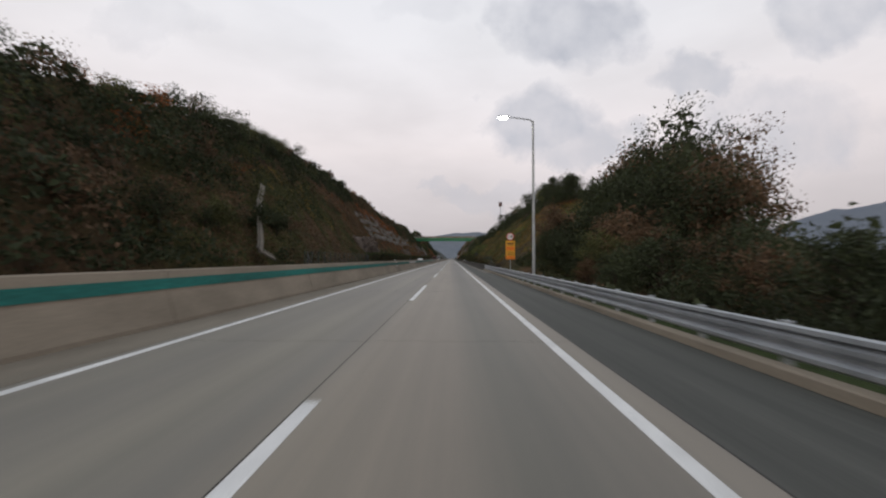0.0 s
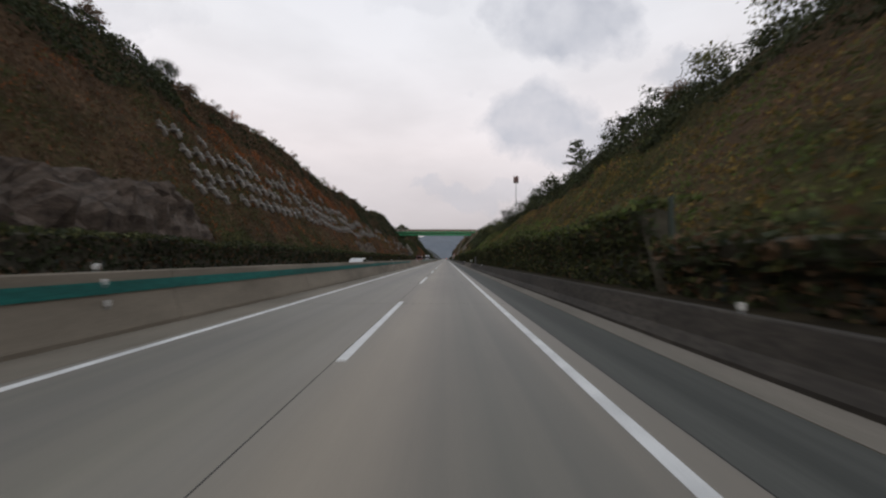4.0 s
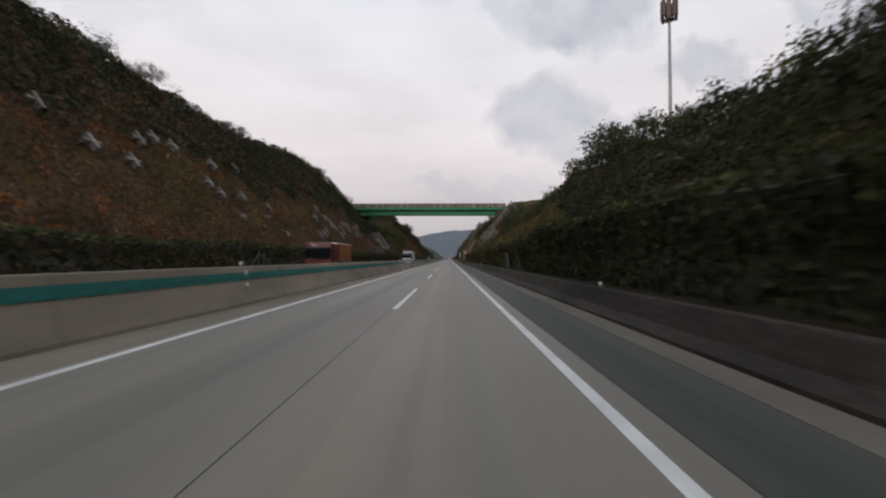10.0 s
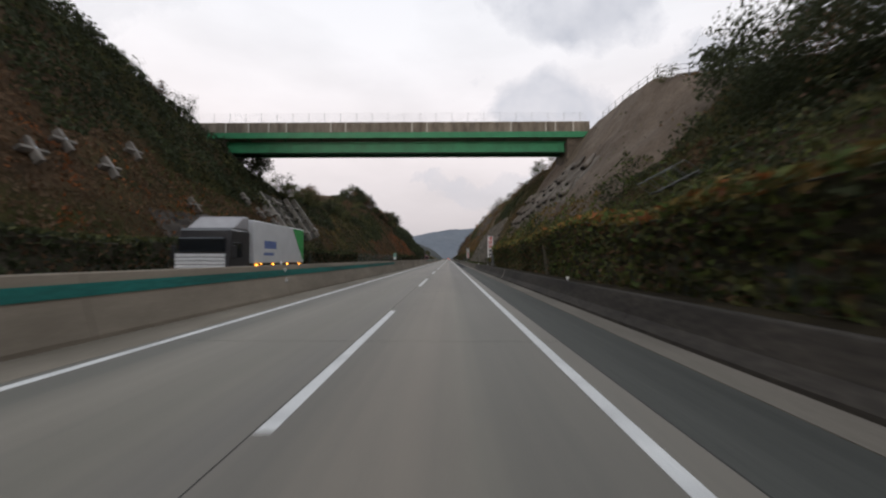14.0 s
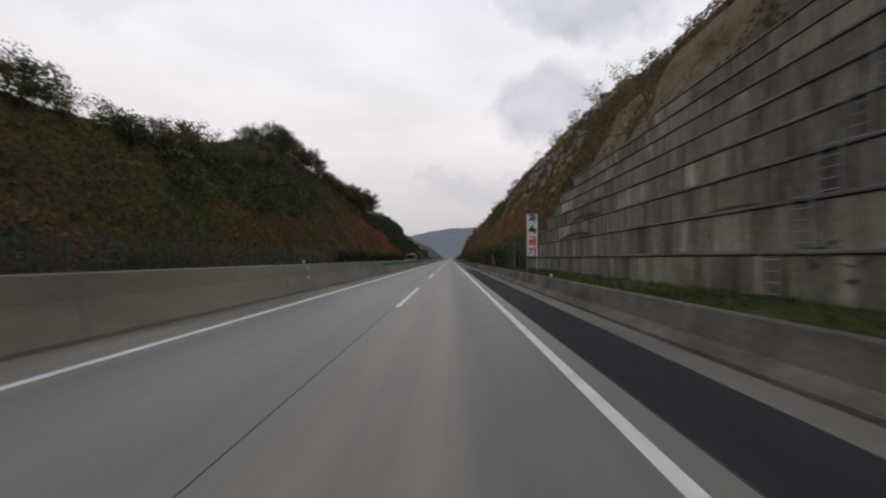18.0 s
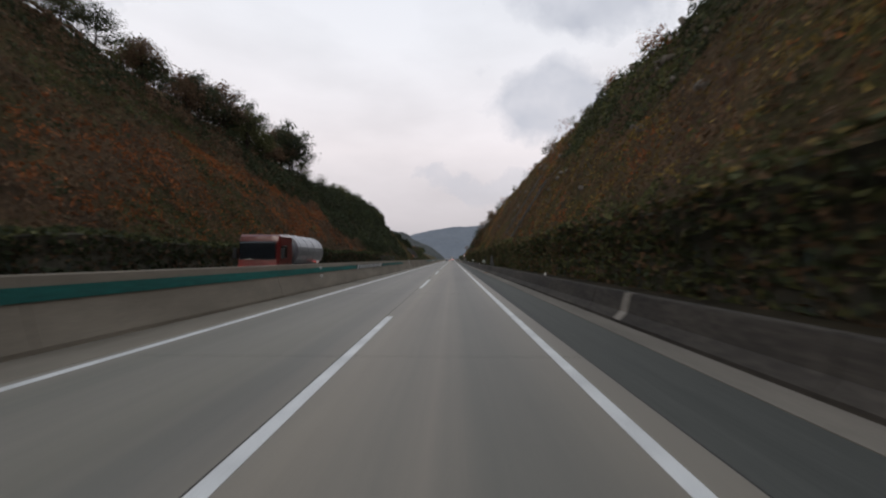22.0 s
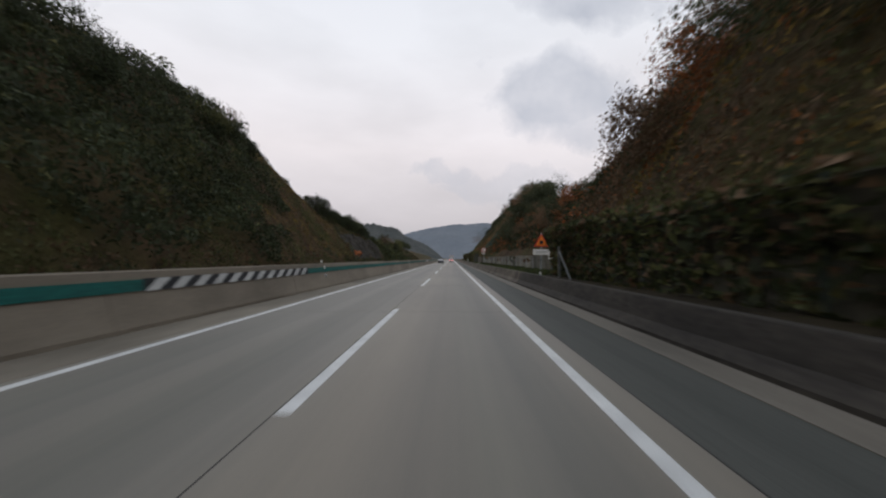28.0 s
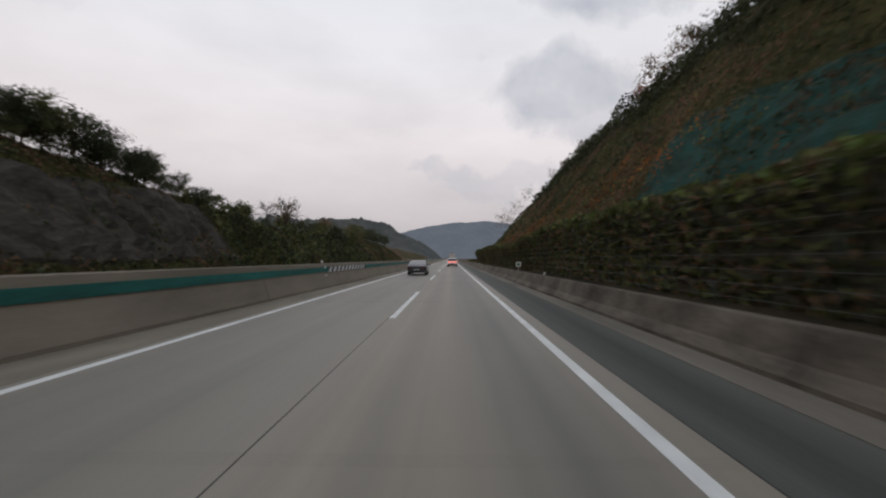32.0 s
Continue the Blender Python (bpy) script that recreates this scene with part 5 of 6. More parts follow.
fence(FL, 610, 640, 0.6, 2.6, "mesh rockfall fence on steel posts across the road", face=-1, wires=14, brace=((611, 1.8), (636, 1.6)))


# ---- things on the slopes ----
BLOCK = mottled("anchor_concrete", (0.10, 0.09, 0.078), (0.25, 0.228, 0.20), 1.2, 0.85, bump=0.3, dist=0.01, fine=16, grain=0.15)


def on_slope(side, u, y, lift=0.0):
    """A pose on the slope: x up the slope, y along the road, z out of the ground."""
    p, q = spot(side, u, y), spot(side, u + 1.2, y)
    up = (q - p).normalized()
    al = Vector((0, 1, 0))
    nrm = up.cross(al)
    if nrm.x * side > 0:
        nrm = -nrm
    al = nrm.cross(up)
    m = Matrix((up, al, nrm)).transposed().to_4x4()
    m.translation = p + nrm * lift
    return m


def cross_mesh(L, w, h, arm=None):
    bm = bmesh.new()
    a = arm or L
    box(bm, -L, L, -w, w, -0.3, h, bevel=0.04)
    box(bm, -w * 0.8, w * 0.8, -a, a, -0.3, h * 0.75, bevel=0.04)
    return mesh_of("anchor_block", bm, BLOCK)


cap_mesh = mesh_of("anchor_cap", tubed((0, 0, 0.14), (0, 0, 0.31), 0.12, 0.09, n=8), STEEL)


def anchors(spots, mesh, group, label):
    for side, u, y in spots:
        b = tagged(new("anchor_block", mesh), label, "anchor block", group)
        b.matrix_basis = on_slope(side, u, y, 0.34)
        share("anchor_cap", cap_mesh, b)


rnd = random.Random(3)
lattice = []
for r, (u0, first, last, gaps) in enumerate(((6.1, 134, 250, 0.05), (7.9, 135, 230, 0.05), (9.65, 137, 214, 0.1), (11.3, 134, 204, 0.4), (12.6, 166, 186, 0.45))):
    y = first + (1.2 if r % 2 else 0.0)
    while y < last:
        if rnd.random() > gaps:
            lattice.append((-1, u0 + max(0.0, y - 215) * 0.035 + 0.15 * math.sin(y / 9), y + rnd.uniform(-0.12, 0.12)))
        y += 2.45
anchors(lattice, cross_mesh(1.05, 0.15, 0.2, 0.98), "anchor blocks on the slope", "pale cross-shaped concrete anchor block on the scrubby slope")
singles = [(-1, u, y) for u, y in ((5.28, 337.2), (5.64, 343.5), (7.02, 333.3), (5.22, 322.9), (6.3, 324.6), (5.93, 318.9), (7.34, 318.9), (7.09, 315.2), (6.95, 329.0), (5.99, 332.0), (4.7, 319.8), (6.0, 315.4), (4.6, 307.2), (4.3, 304.6), (4.1, 301.5), (6.2, 304.9),
                                   (7.4, 309.0), (6.6, 311.5), (7.7, 348.5), (4.9, 353.0), (6.5, 340.5), (6.69, 367.0), (5.29, 368.5), (4.1, 370.8), (5.6, 371.2))]
anchors(singles, cross_mesh(0.95, 0.16, 0.28), "single anchor crosses", "white cross-shaped concrete anchor block among dark scrub")
old = [(-1, 8.0 + rnd.uniform(-1.5, 2.0), 240 + 2.9 * k + rnd.uniform(-1, 1)) for k in range(16)]
anchors(old, cross_mesh(0.8, 0.2, 0.3), "weathered anchor blocks", "weathered concrete anchor block half buried in scrub")

# pads on the sprayed facing
bm = bmesh.new()
bmesh.ops.create_uvsphere(bm, u_segments=14, v_segments=8, radius=1)
for v in bm.verts:
    x, y, z = v.co
    # a drip-shaped hood: flat behind, hollow and overhanging below
    v.co = Vector((x * (1.5 if x > 0 else 0.4), y * 0.8 * (1 - 0.55 * max(0, x)), max(z, -0.2) * 0.34))
    if x < 0 and z > 0:
        v.co.z += 0.16 * min(1, -2 * x) * z
pad = mesh_of("anchor_pad", bm, SHOT_PALE, True)
# dark blob under the hood, painting in the shade below each pad
pad_shade = bmesh.new()
bmesh.ops.create_uvsphere(pad_shade, u_segments=12, v_segments=6, radius=1, matrix=Matrix.LocRotScale((-0.42, 0, 0.2), None, (0.12, 0.55, 0.2)))
pad_shade = mesh_of("pad_shade", pad_shade, plain("pad_underside_shade", (0.03, 0.027, 0.023), 0.95))
for r, u in enumerate((4.6, 5.8, 7.0)):
    for c in range(11):
        y = 351.0 + c * 3.3 + (1.5 if r % 2 else 0) + r * 0.4
        if y < 383:
            hood = tagged(new("anchor_pad", pad), "sprayed concrete anchor pad with painted shade on its underside", "anchor pad", "anchor pads")
            hood.matrix_basis = on_slope(1, u, y, 0.32)
            share("pad_shade", pad_shade, hood)

# frame of concrete beams beyond the bridge
PANEL = mottled("frame_infill", (0.035, 0.032, 0.027), (0.085, 0.078, 0.066), 0.8, 0.9, fine=8)
lat = tagged(new("beam_lattice"), "pale concrete beam lattice holding the slope beyond the bridge", "slope lattice")
LATTICE = mottled("lattice_concrete", (0.17, 0.158, 0.14), (0.36, 0.34, 0.30), 1.2, 0.85, bump=0.3, dist=0.01, fine=16, grain=0.15)
rib = mesh_of("beam", boxed(0, 8.2, -0.17, 0.17, -0.3, 0.45, bevel=0.04), LATTICE)
arm = mesh_of("arm", boxed(-0.17, 0.17, -1.15, 1.15, -0.3, 0.4, bevel=0.04), LATTICE)
for k in range(4):
    y = 373.6 + k * 4.3
    m0 = on_slope(-1, 3.1, y, 0.35)
    share("beam", rib, lat, m0)
    for q in range(3):
        share("arm", arm, lat, on_slope(-1, 3.8 + q * 1.6, y, 0.37))
slope_patch("lattice_infill", -1, 372.4, 388.5, 3.0, 8.0, 0.12, 0.05, PANEL, "grey sprayed infill behind the beam lattice", "slope facing", seed=20.0)

# loose rocks on the slope
bm = bmesh.new()
bmesh.ops.create_icosphere(bm, subdivisions=2, radius=0.5)
for v in bm.verts:
    v.co *= 1 + 0.5 * noise.noise(v.co * 2.3)
    v.co.z *= 0.7
PALE_ROCK = mottled("pale_rock", (0.07, 0.062, 0.053), (0.19, 0.17, 0.148), 1.5, 0.9, bump=0.6, dist=0.03, fine=6)
boulder = mesh_of("rock", bm, PALE_ROCK)
for k in range(150):
    y = rnd.uniform(441, 545) if k < 110 else rnd.uniform(545, 650)
    u = 3.2 + 7.4 * rnd.random() ** 0.7
    m = on_slope(1, u, y, 0.25) @ Matrix.LocRotScale(None, Euler((rnd.random() * 0.6, rnd.random() * 0.6, rnd.uniform(-0.6, 0.6))), (rnd.uniform(0.4, 1.0), rnd.uniform(0.15, 0.35), rnd.uniform(0.5, 0.9)))
    tagged(new("rock", boulder), "pale rock jutting from the scrubby slope", "rock", "slope rocks").matrix_basis = m
for k in range(92):
    m = on_slope(1, rnd.uniform(4.0, 10.2) if k > 12 else rnd.uniform(5.5, 9), rnd.uniform(442, 476) if k > 12 else rnd.uniform(487, 500), 0.42) @ Matrix.LocRotScale(None, Euler((0, 0, rnd.uniform(-0.4, 0.4))), (rnd.uniform(0.6, 1.5), rnd.uniform(0.16, 0.36), rnd.uniform(0.5, 0.9)))
    tagged(new("rock", boulder), "pale rock rib running up the slope", "rock", "rock ribs").matrix_basis = m
for k in range(12):
    y, u = rnd.uniform(268, 330), rnd.uniform(1.5, 6.5)
    m = on_slope(-1, u, y, 0.3) @ Matrix.LocRotScale(None, Euler((rnd.random() * 6, rnd.random() * 6, rnd.random() * 6)), (rnd.uniform(0.5, 1.6), rnd.uniform(0.5, 1.1), rnd.uniform(0.3, 0.9)))
    tagged(new("rock", boulder), "pale rock jutting from the scrubby slope", "rock", "slope rocks").matrix_basis = m

# drain chute on the left slope
chute = tagged(new("drain_chute"), "pale concrete drain chute running down the slope", "drain chute", kind="structure")
pts = [(0.3, 46.6), (1.0, 44.5), (1.9, 46.6), (3.9, 50.5), (6.0, 54.8), (7.7, 59.5)]
for a, b in zip(pts, pts[1:]):
    p, q = spot(-1, *a) + Vector((0.85, 0, 0.75)), spot(-1, *b) + Vector((0.85, 0, 0.75))
    for off in (-0.32, 0.32):
        bm = bmesh.new()
        d = (q - p).normalized()
        s = d.cross(Vector((0.8, 0, 0.6))).normalized() * off
        tube(bm, p + s, q + s, 0.1, n=4)
        part("side_wall", bm, GUTTER, chute)
    bm = tubed(p - Vector((0, 0, 0.1)), q - Vector((0, 0, 0.1)), 0.2, n=4)
    part("bed", bm, GUTTER, chute)

# inspection stairs on the right slope
DULL_RAIL = plain("dull_rail_steel", (0.12, 0.13, 0.13), 0.6, 0.3)


def stairs(u0, y0, u1, y1, rope=None):
    """A steel stair lying up the slope from one place to another."""
    st = tagged(new("inspection_stairs"), "steel inspection stairs with handrails up the slope", "stairs", kind="structure")
    out = Vector((-0.55, 0, 0.4))
    for s in (-0.45, 0.45):
        a, b = spot(1, u0, y0 + s), spot(1, u1, y1 + s)
        part("stringer", tubed(a + out, b + out, 0.045, n=6), DULL_RAIL, st)
        part("handrail", tubed(a + out * 2.3, b + out * 2.3, 0.032, n=6), DULL_RAIL, st)
        k = max(3, int((b - a).length / 1.1))
        for i in range(k + 1):
            p = a.lerp(b, i / k)
            part("baluster", tubed(p + out, p + out * 2.3, 0.02, n=4), DULL_RAIL, st)
    a, b = spot(1, u0, y0), spot(1, u1, y1)
    tread = mesh_of("tread", boxed(-0.13, 0.13, -0.45, 0.45, -0.02, 0.02), DULL_RAIL)
    k = int((b.z - a.z) / 0.24)
    for i in range(k + 1):
        share("tread", tread, st, Matrix.Translation(a.lerp(b, i / k) + out))
    if rope:
        part("guide_rope", tubed(spot(1, u1 - 0.2, y1 - 3) + Vector((-0.5, 0, 0.7)), spot(1, *rope) + Vector((-0.6, 0, 0.7)), 0.03, n=5), DULL_RAIL, st)


stairs(1.9, 548.5, 5.6, 544.2, rope=(5.35, 536.6))
stairs(4.7, 333.5, 6.4, 333.0)

# wire fence along the brow of the sprayed facing
brow = tagged(new("brow_fence"), "galvanised post and rail fence along the brow of the facing", "fence", kind="structure")
brow_ys = [340.0 + 2.6 * k for k in range(12)]
brow_pts = [spot(1, run_of(1, y) + 0.3, y) for y in brow_ys]
for p in brow_pts:
    part("post", tubed(p - Vector((0, 0, 0.3)), p + Vector((0, 0, 1.15)), 0.035, n=6), GALV, brow)
for p, q in zip(brow_pts, brow_pts[1:]):
    for h in (0.35, 0.7, 1.1):
        part("rail", tubed(p + Vector((0, 0, h)), q + Vector((0, 0, h)), 0.02, n=4), GALV, brow)

# low concrete wall
low = tagged(new("low_wall"), "stained low concrete retaining wall below the trees", "retaining wall", kind="structure")
LOWC = mottled("low_wall_concrete", (0.05, 0.047, 0.038), (0.36, 0.338, 0.285), 0.35, 0.9, stretch=(1, 1.0, 0.35), bump=0.3, dist=0.01, fine=12)
for k in range(10):
    y = 660.2 + k * 5.6
    part("panel", boxed(6.55, 6.9, y + 0.02, y + 5.58, 0.4, 1.78, bevel=0.02), LOWC, low)
    part("coping", boxed(6.5, 6.95, y, y + 5.6, 1.78, 1.86, bevel=0.015), LOWC, low)
for k in range(20):
    part("stay", tubed((6.35, 661 + 2.8 * k, 0.6), (6.35, 661 + 2.8 * k, 1.62), 0.025, n=5), STEEL, low)
part("wire", tubed((6.35, 660.6, 1.5), (6.35, 716.4, 1.5), 0.02, n=4), NET_D, low)

# ---- road furniture ----
POLE_M = mottled("grey_pole_paint", (0.28, 0.30, 0.31), (0.42, 0.44, 0.45), 1.0, 0.5, 0.3, fine=20, grain=0.1)
W_SIGN, Y_SIGN, R_SIGN = plain("sign_white", (0.75, 0.75, 0.73), 0.45), plain("sign_yellow", (0.75, 0.36, 0.03), 0.45), plain("sign_red", (0.55, 0.03, 0.03), 0.45)
O_SIGN = plain("sign_orange", (0.80, 0.20, 0.02), 0.45)
INK = plain("sign_black", (0.02, 0.02, 0.022), 0.5)


def disc(r, th, n=28):
    bm = bmesh.new()
    bmesh.ops.create_cone(bm, cap_ends=True, segments=n, radius1=r, radius2=r, depth=th, matrix=pose(0, 0, 0, 90))
    return bm


def text_part(body, size, mat, parent, m, depth=0.006):
    cu = bpy.data.curves.new("lettering", "FONT")
    cu.body, cu.size, cu.extrude, cu.align_x, cu.align_y = body, size, depth, "CENTER", "CENTER"
    cu.offset = 0.035 * size
    tmp = new("lettering", cu)
    bpy.context.view_layer.update()
    me = bpy.data.meshes.new_from_object(tmp.evaluated_get(bpy.context.evaluated_depsgraph_get()))
    bpy.data.objects.remove(tmp)
    me.materials.clear()
    me.materials.append(mat)
    ob = new("lettering", me)
    ob.parent = parent
    ob.matrix_basis = m
    return ob


def guardrail():
    g = tagged(new("guardrail"), "galvanised double-wave steel guardrail on posts", "guardrail", kind="structure")
    prof = [(4.50, 0.30), (4.44, 0.34), (4.44, 0.40), (4.52, 0.46), (4.52, 0.50), (4.44, 0.56), (4.44, 0.62), (4.52, 0.67), (4.44, 0.70), (4.45, 0.76), (4.50, 0.78)]
    prof = [(x, z - 0.08) for x, z in prof]
    prof += [(x + 0.012, z) for x, z in prof[::-1]]
    y = -58.0
    while y < 58:
        part("rail", extrude_y(prof, (y, y + 4.0)), STEEL, g)
        y += 4.0
    me = mesh_of("post", boxed(4.56, 4.68, -0.05, 0.05, -0.1, 0.72, bevel=0.01), STEEL)
    for k in range(59):
        share("post", me, g, pose(0, -58 + 2 * k, 0))
    part("end_plate", boxed(4.40, 4.6, 57.9, 58.3, 0.2, 0.72, bevel=0.02), STEEL, g)


guardrail()


def street_lamp():
    lamp = tagged(new("street_lamp"), "tall grey steel street lamp, lit, with one arm", "street lamp")
    lamp.matrix_basis = pose(6.2, 32.2, 0.1)
    bm = bmesh.new()
    tube(bm, (0, 0, 0), (0, 0, 12.3), 0.13, 0.075, 12)
    part("pole", bm, POLE_M, lamp)
    part("base_plate", boxed(-0.25, 0.25, -0.25, 0.25, -0.05, 0.06, bevel=0.02), POLE_M, lamp)
    bm = bmesh.new()
    limb(bm, [Vector((0, 0, 12.15)), Vector((-0.25, 0, 12.4)), Vector((-1.9, 0, 12.62))], 0.06, 0.045, 8)
    part("arm", bm, POLE_M, lamp)
    head = part("lamp_head", boxed(-2.75, -1.85, -0.17, 0.17, 12.56, 12.72, bevel=0.05), POLE_M, lamp)
    bm = bmesh.new()
    bmesh.ops.create_uvsphere(bm, u_segments=16, v_segments=8, radius=1, matrix=Matrix.LocRotScale((-2.35, -0.02, 12.55), None, (0.42, 0.18, 0.12)))
    part("lens", bm, glowing("lit_lamp", (1.0, 0.95, 0.72), 60.0), head, "glowing lamp lens", smooth=True)


street_lamp()


def speed_sign():
    s = tagged(new("speed_sign"), "round speed limit sign above a yellow notice board on a post", "road sign")
    s.matrix_basis = pose(6.6, 47.9, 0.1)
    part("post", tubed((0, 0.06, -0.1), (0, 0.06, 4.4), 0.045, n=10), POLE_M, s)
    ring = part("disc", disc(0.44, 0.02), R_SIGN, s)
    ring.matrix_basis = pose(0, 0, 4.05)
    face = part("face", disc(0.35, 0.012), W_SIGN, ring)
    face.matrix_basis = pose(0, -0.012, 0)
    text_part("110", 0.36, INK, ring, pose(0, -0.022, 0, 90))
    board = part("board", boxed(-0.53, 0.53, -0.02, 0.02, 1.42, 3.58, bevel=0.008), Y_SIGN, s)
    for z, w, h in ((3.28, 0.42, 0.11), (3.13, 0.3, 0.08), (2.24, 0.3, 0.04), (2.06, 0.42, 0.05), (1.94, 0.42, 0.04)):
        part("lettering", boxed(-w, w, -0.028, -0.021, z - h / 2, z + h / 2), INK, board)
    for k in range(3):
        part("pictogram", boxed(-0.47 + 0.32 * k, -0.17 + 0.32 * k, -0.028, -0.021, 2.45, 2.9), O_SIGN, board)
    part("orange_field", boxed(-0.5, 0.5, -0.027, -0.021, 1.45, 1.8), O_SIGN, board)


speed_sign()


def banner(y, words, label):
    b = tagged(new("warning_banner"), label, "banner")
    b.matrix_basis = pose(5.5, y - 0.3, 0.6)
    for x in (-0.36, 0.36):
        part("pole", tubed((x, 0.04, -0.1), (x, 0.04, 4.05), 0.025, n=6), POLE_M, b)
    cloth = part("cloth", boxed(-0.34, 0.34, -0.012, 0.012, 1.15, 3.95, bevel=0.004), W_SIGN, b, "white banner cloth")
    part("bar", boxed(-0.36, 0.36, -0.03, 0.03, 1.1, 1.16), INK, b)
    part("bar", boxed(-0.36, 0.36, -0.03, 0.03, 3.94, 4.0), POLE_M, b)
    n = len(words)
    for k, (ch, mat) in enumerate(words):
        text_part(ch, 0.52 if n > 4 else 0.6, mat, cloth, pose(0, -0.018, 3.66 - k * (2.25 / (n - 1)), 90))


banner(367, [("내", R_SIGN), ("리", R_SIGN), ("막", R_SIGN), ("위", INK), ("험", INK)], "tall white banner with red and black Korean lettering beside the barrier")
banner(430, [("과", INK), ("속", INK), ("금", R_SIGN), ("지", R_SIGN)], "tall white banner with black and red Korean lettering by the wall")


def triangle_sign():
    s = tagged(new("warning_sign"), "orange triangular warning sign with a white plate below", "road sign")
    s.matrix_basis = pose(6.42, 661.05, 0.42)
    part("post", tubed((0, 0.05, -0.2), (0, 0.05, 3.0), 0.045, n=8), POLE_M, s)
    for r, mat, off, nm in ((0.62, R_SIGN, 0.0, "border"), (0.5, O_SIGN, -0.012, "face")):
        bm = bmesh.new()
        pts = [(r * math.cos(a), r * math.sin(a)) for a in (math.pi / 2, math.pi * 7 / 6, math.pi * 11 / 6)]
        f0 = [bm.verts.new((x, -0.01, z)) for x, z in pts]
        f1 = [bm.verts.new((x, 0.01, z)) for x, z in pts]
        bm.faces.new(f0), bm.faces.new(f1[::-1])
        for i in range(3):
            bm.faces.new((f0[i], f1[i], f1[(i + 1) % 3], f0[(i + 1) % 3]))
        bmesh.ops.recalc_face_normals(bm, faces=bm.faces)
        ob = part(nm, bm, mat, s)
        ob.matrix_basis = pose(0, off, 2.35)
    part("pictogram", boxed(-0.12, 0.12, -0.035, -0.023, 2.22, 2.46), INK, s)
    plate = part("plate", boxed(-0.6, 0.6, -0.02, 0.015, 1.45, 1.85, bevel=0.008), W_SIGN, s)
    part("lettering", boxed(-0.42, 0.42, -0.028, -0.02, 1.62, 1.68), POLE_M, plate)
    box_ = tagged(new("marker_plate"), "small white marker plate on a leaning post", "marker")
    box_.matrix_basis = pose(6.4, 657.6, 0.6)
    part("post", tubed((-0.1, 0, -0.1), (0.0, 0, 1.1), 0.03, n=6), POLE_M, box_)
    part("plate", boxed(-0.3, 0.3, -0.02, 0.02, 0.95, 1.2, bevel=0.006), W_SIGN, box_)


triangle_sign()


def round_sign():
    s = tagged(new("prohibition_sign"), "round white sign with a red ring on a post", "road sign")
    s.matrix_basis = pose(6.5, 714.8, 0.7)
    part("post", tubed((0, 0.05, -0.2), (0, 0.05, 3.0), 0.04, n=8), POLE_M, s)
    r = part("ring", disc(0.47, 0.02), R_SIGN, s)
    r.matrix_basis = pose(0, 0, 2.65)
    f = part("face", disc(0.39, 0.012), W_SIGN, r)
    f.matrix_basis = pose(0, -0.012, 0)
    bm = boxed(-0.05, 0.05, -0.028, -0.02, -0.22, 0.24, bevel=0.004)
    bmesh.ops.rotate(bm, verts=bm.verts, matrix=Euler((0, 0.35, 0)).to_matrix())
    part("pictogram", bm, INK, r)
    plate = part("plate", boxed(-0.32, 0.32, -0.02, 0.015, 1.85, 2.08, bevel=0.006), W_SIGN, s)
    part("lettering", boxed(-0.24, 0.24, -0.027, -0.02, 1.94, 1.98), POLE_M, plate)
    g = tagged(new("control_cabinet"), "grey control cabinet behind the roadside barrier", "cabinet")
    g.matrix_basis = pose(6.1, 719.5, 0.65)
    CABC = mottled("cabinet_paint", (0.13, 0.115, 0.10), (0.20, 0.18, 0.16), 1.0, 0.6, fine=20, grain=0.1)
    part("body", boxed(-0.33, 0.33, -0.25, 0.25, 0.0, 1.3, bevel=0.02), CABC, g)
    part("roof", boxed(-0.37, 0.37, -0.3, 0.3, 1.3, 1.36, bevel=0.01), CABC, g)


round_sign()

# marker plates and reflectors
REFL = plain("reflector_white", (0.82, 0.82, 0.80), 0.25)
for y, x in ((172, 5.0), (557.3, 4.95), (592, 5.0), (756, 4.95)):
    k = tagged(new("distance_marker"), "small white distance marker plate on a post", "marker", "distance markers")
    k.matrix_basis = pose(x, y, 0.6)
    part("post", tubed((0, 0.03, -0.1), (0, 0.03, 0.75), 0.025, n=6), POLE_M, k)
    pl = part("plate", boxed(-0.2, 0.2, -0.012, 0.012, 0.4, 0.75, bevel=0.005), W_SIGN, k)
    part("lettering", boxed(-0.12, 0.12, -0.018, -0.012, 0.5, 0.65), plain("marker_green", (0.02, 0.2, 0.1), 0.5), pl)
ref = mesh_of("lens", boxed(-0.05, 0.05, -0.02, 0.02, 0, 0.12, bevel=0.01), REFL)
stem = mesh_of("bracket", boxed(-0.02, 0.02, -0.015, 0.015, -0.06, 0.02), POLE_M)
for k in range(-1, 18):
    y = 5 + 46.4 * k
    for x, z, on in ((4.52, 0.8, y > 58), (-7.12, 1.06, True), (-7.06, 0.62, True), (-7.3, 1.38, True)):
        if on:
            d = tagged(new("reflector"), "small white reflector on the concrete barrier", "reflector", "barrier reflectors")
            d.matrix_basis = pose(x, y - 2 if x > 0 else y, z)
            share("lens", ref, d)
            share("bracket", stem, d)
bb = tagged(new("median_marker"), "narrow pale green marker board standing on the median barrier", "marker")
bb.matrix_basis = pose(-7.3, 367.6, 1.33)
part("post", tubed((0, 0.04, -0.02), (0, 0.04, 0.95), 0.03, n=6), POLE_M, bb)
board = part("board", boxed(-0.18, 0.18, -0.015, 0.015, 0.12, 1.0, bevel=0.008), plain("board_pale_green", (0.22, 0.42, 0.34), 0.5), bb)
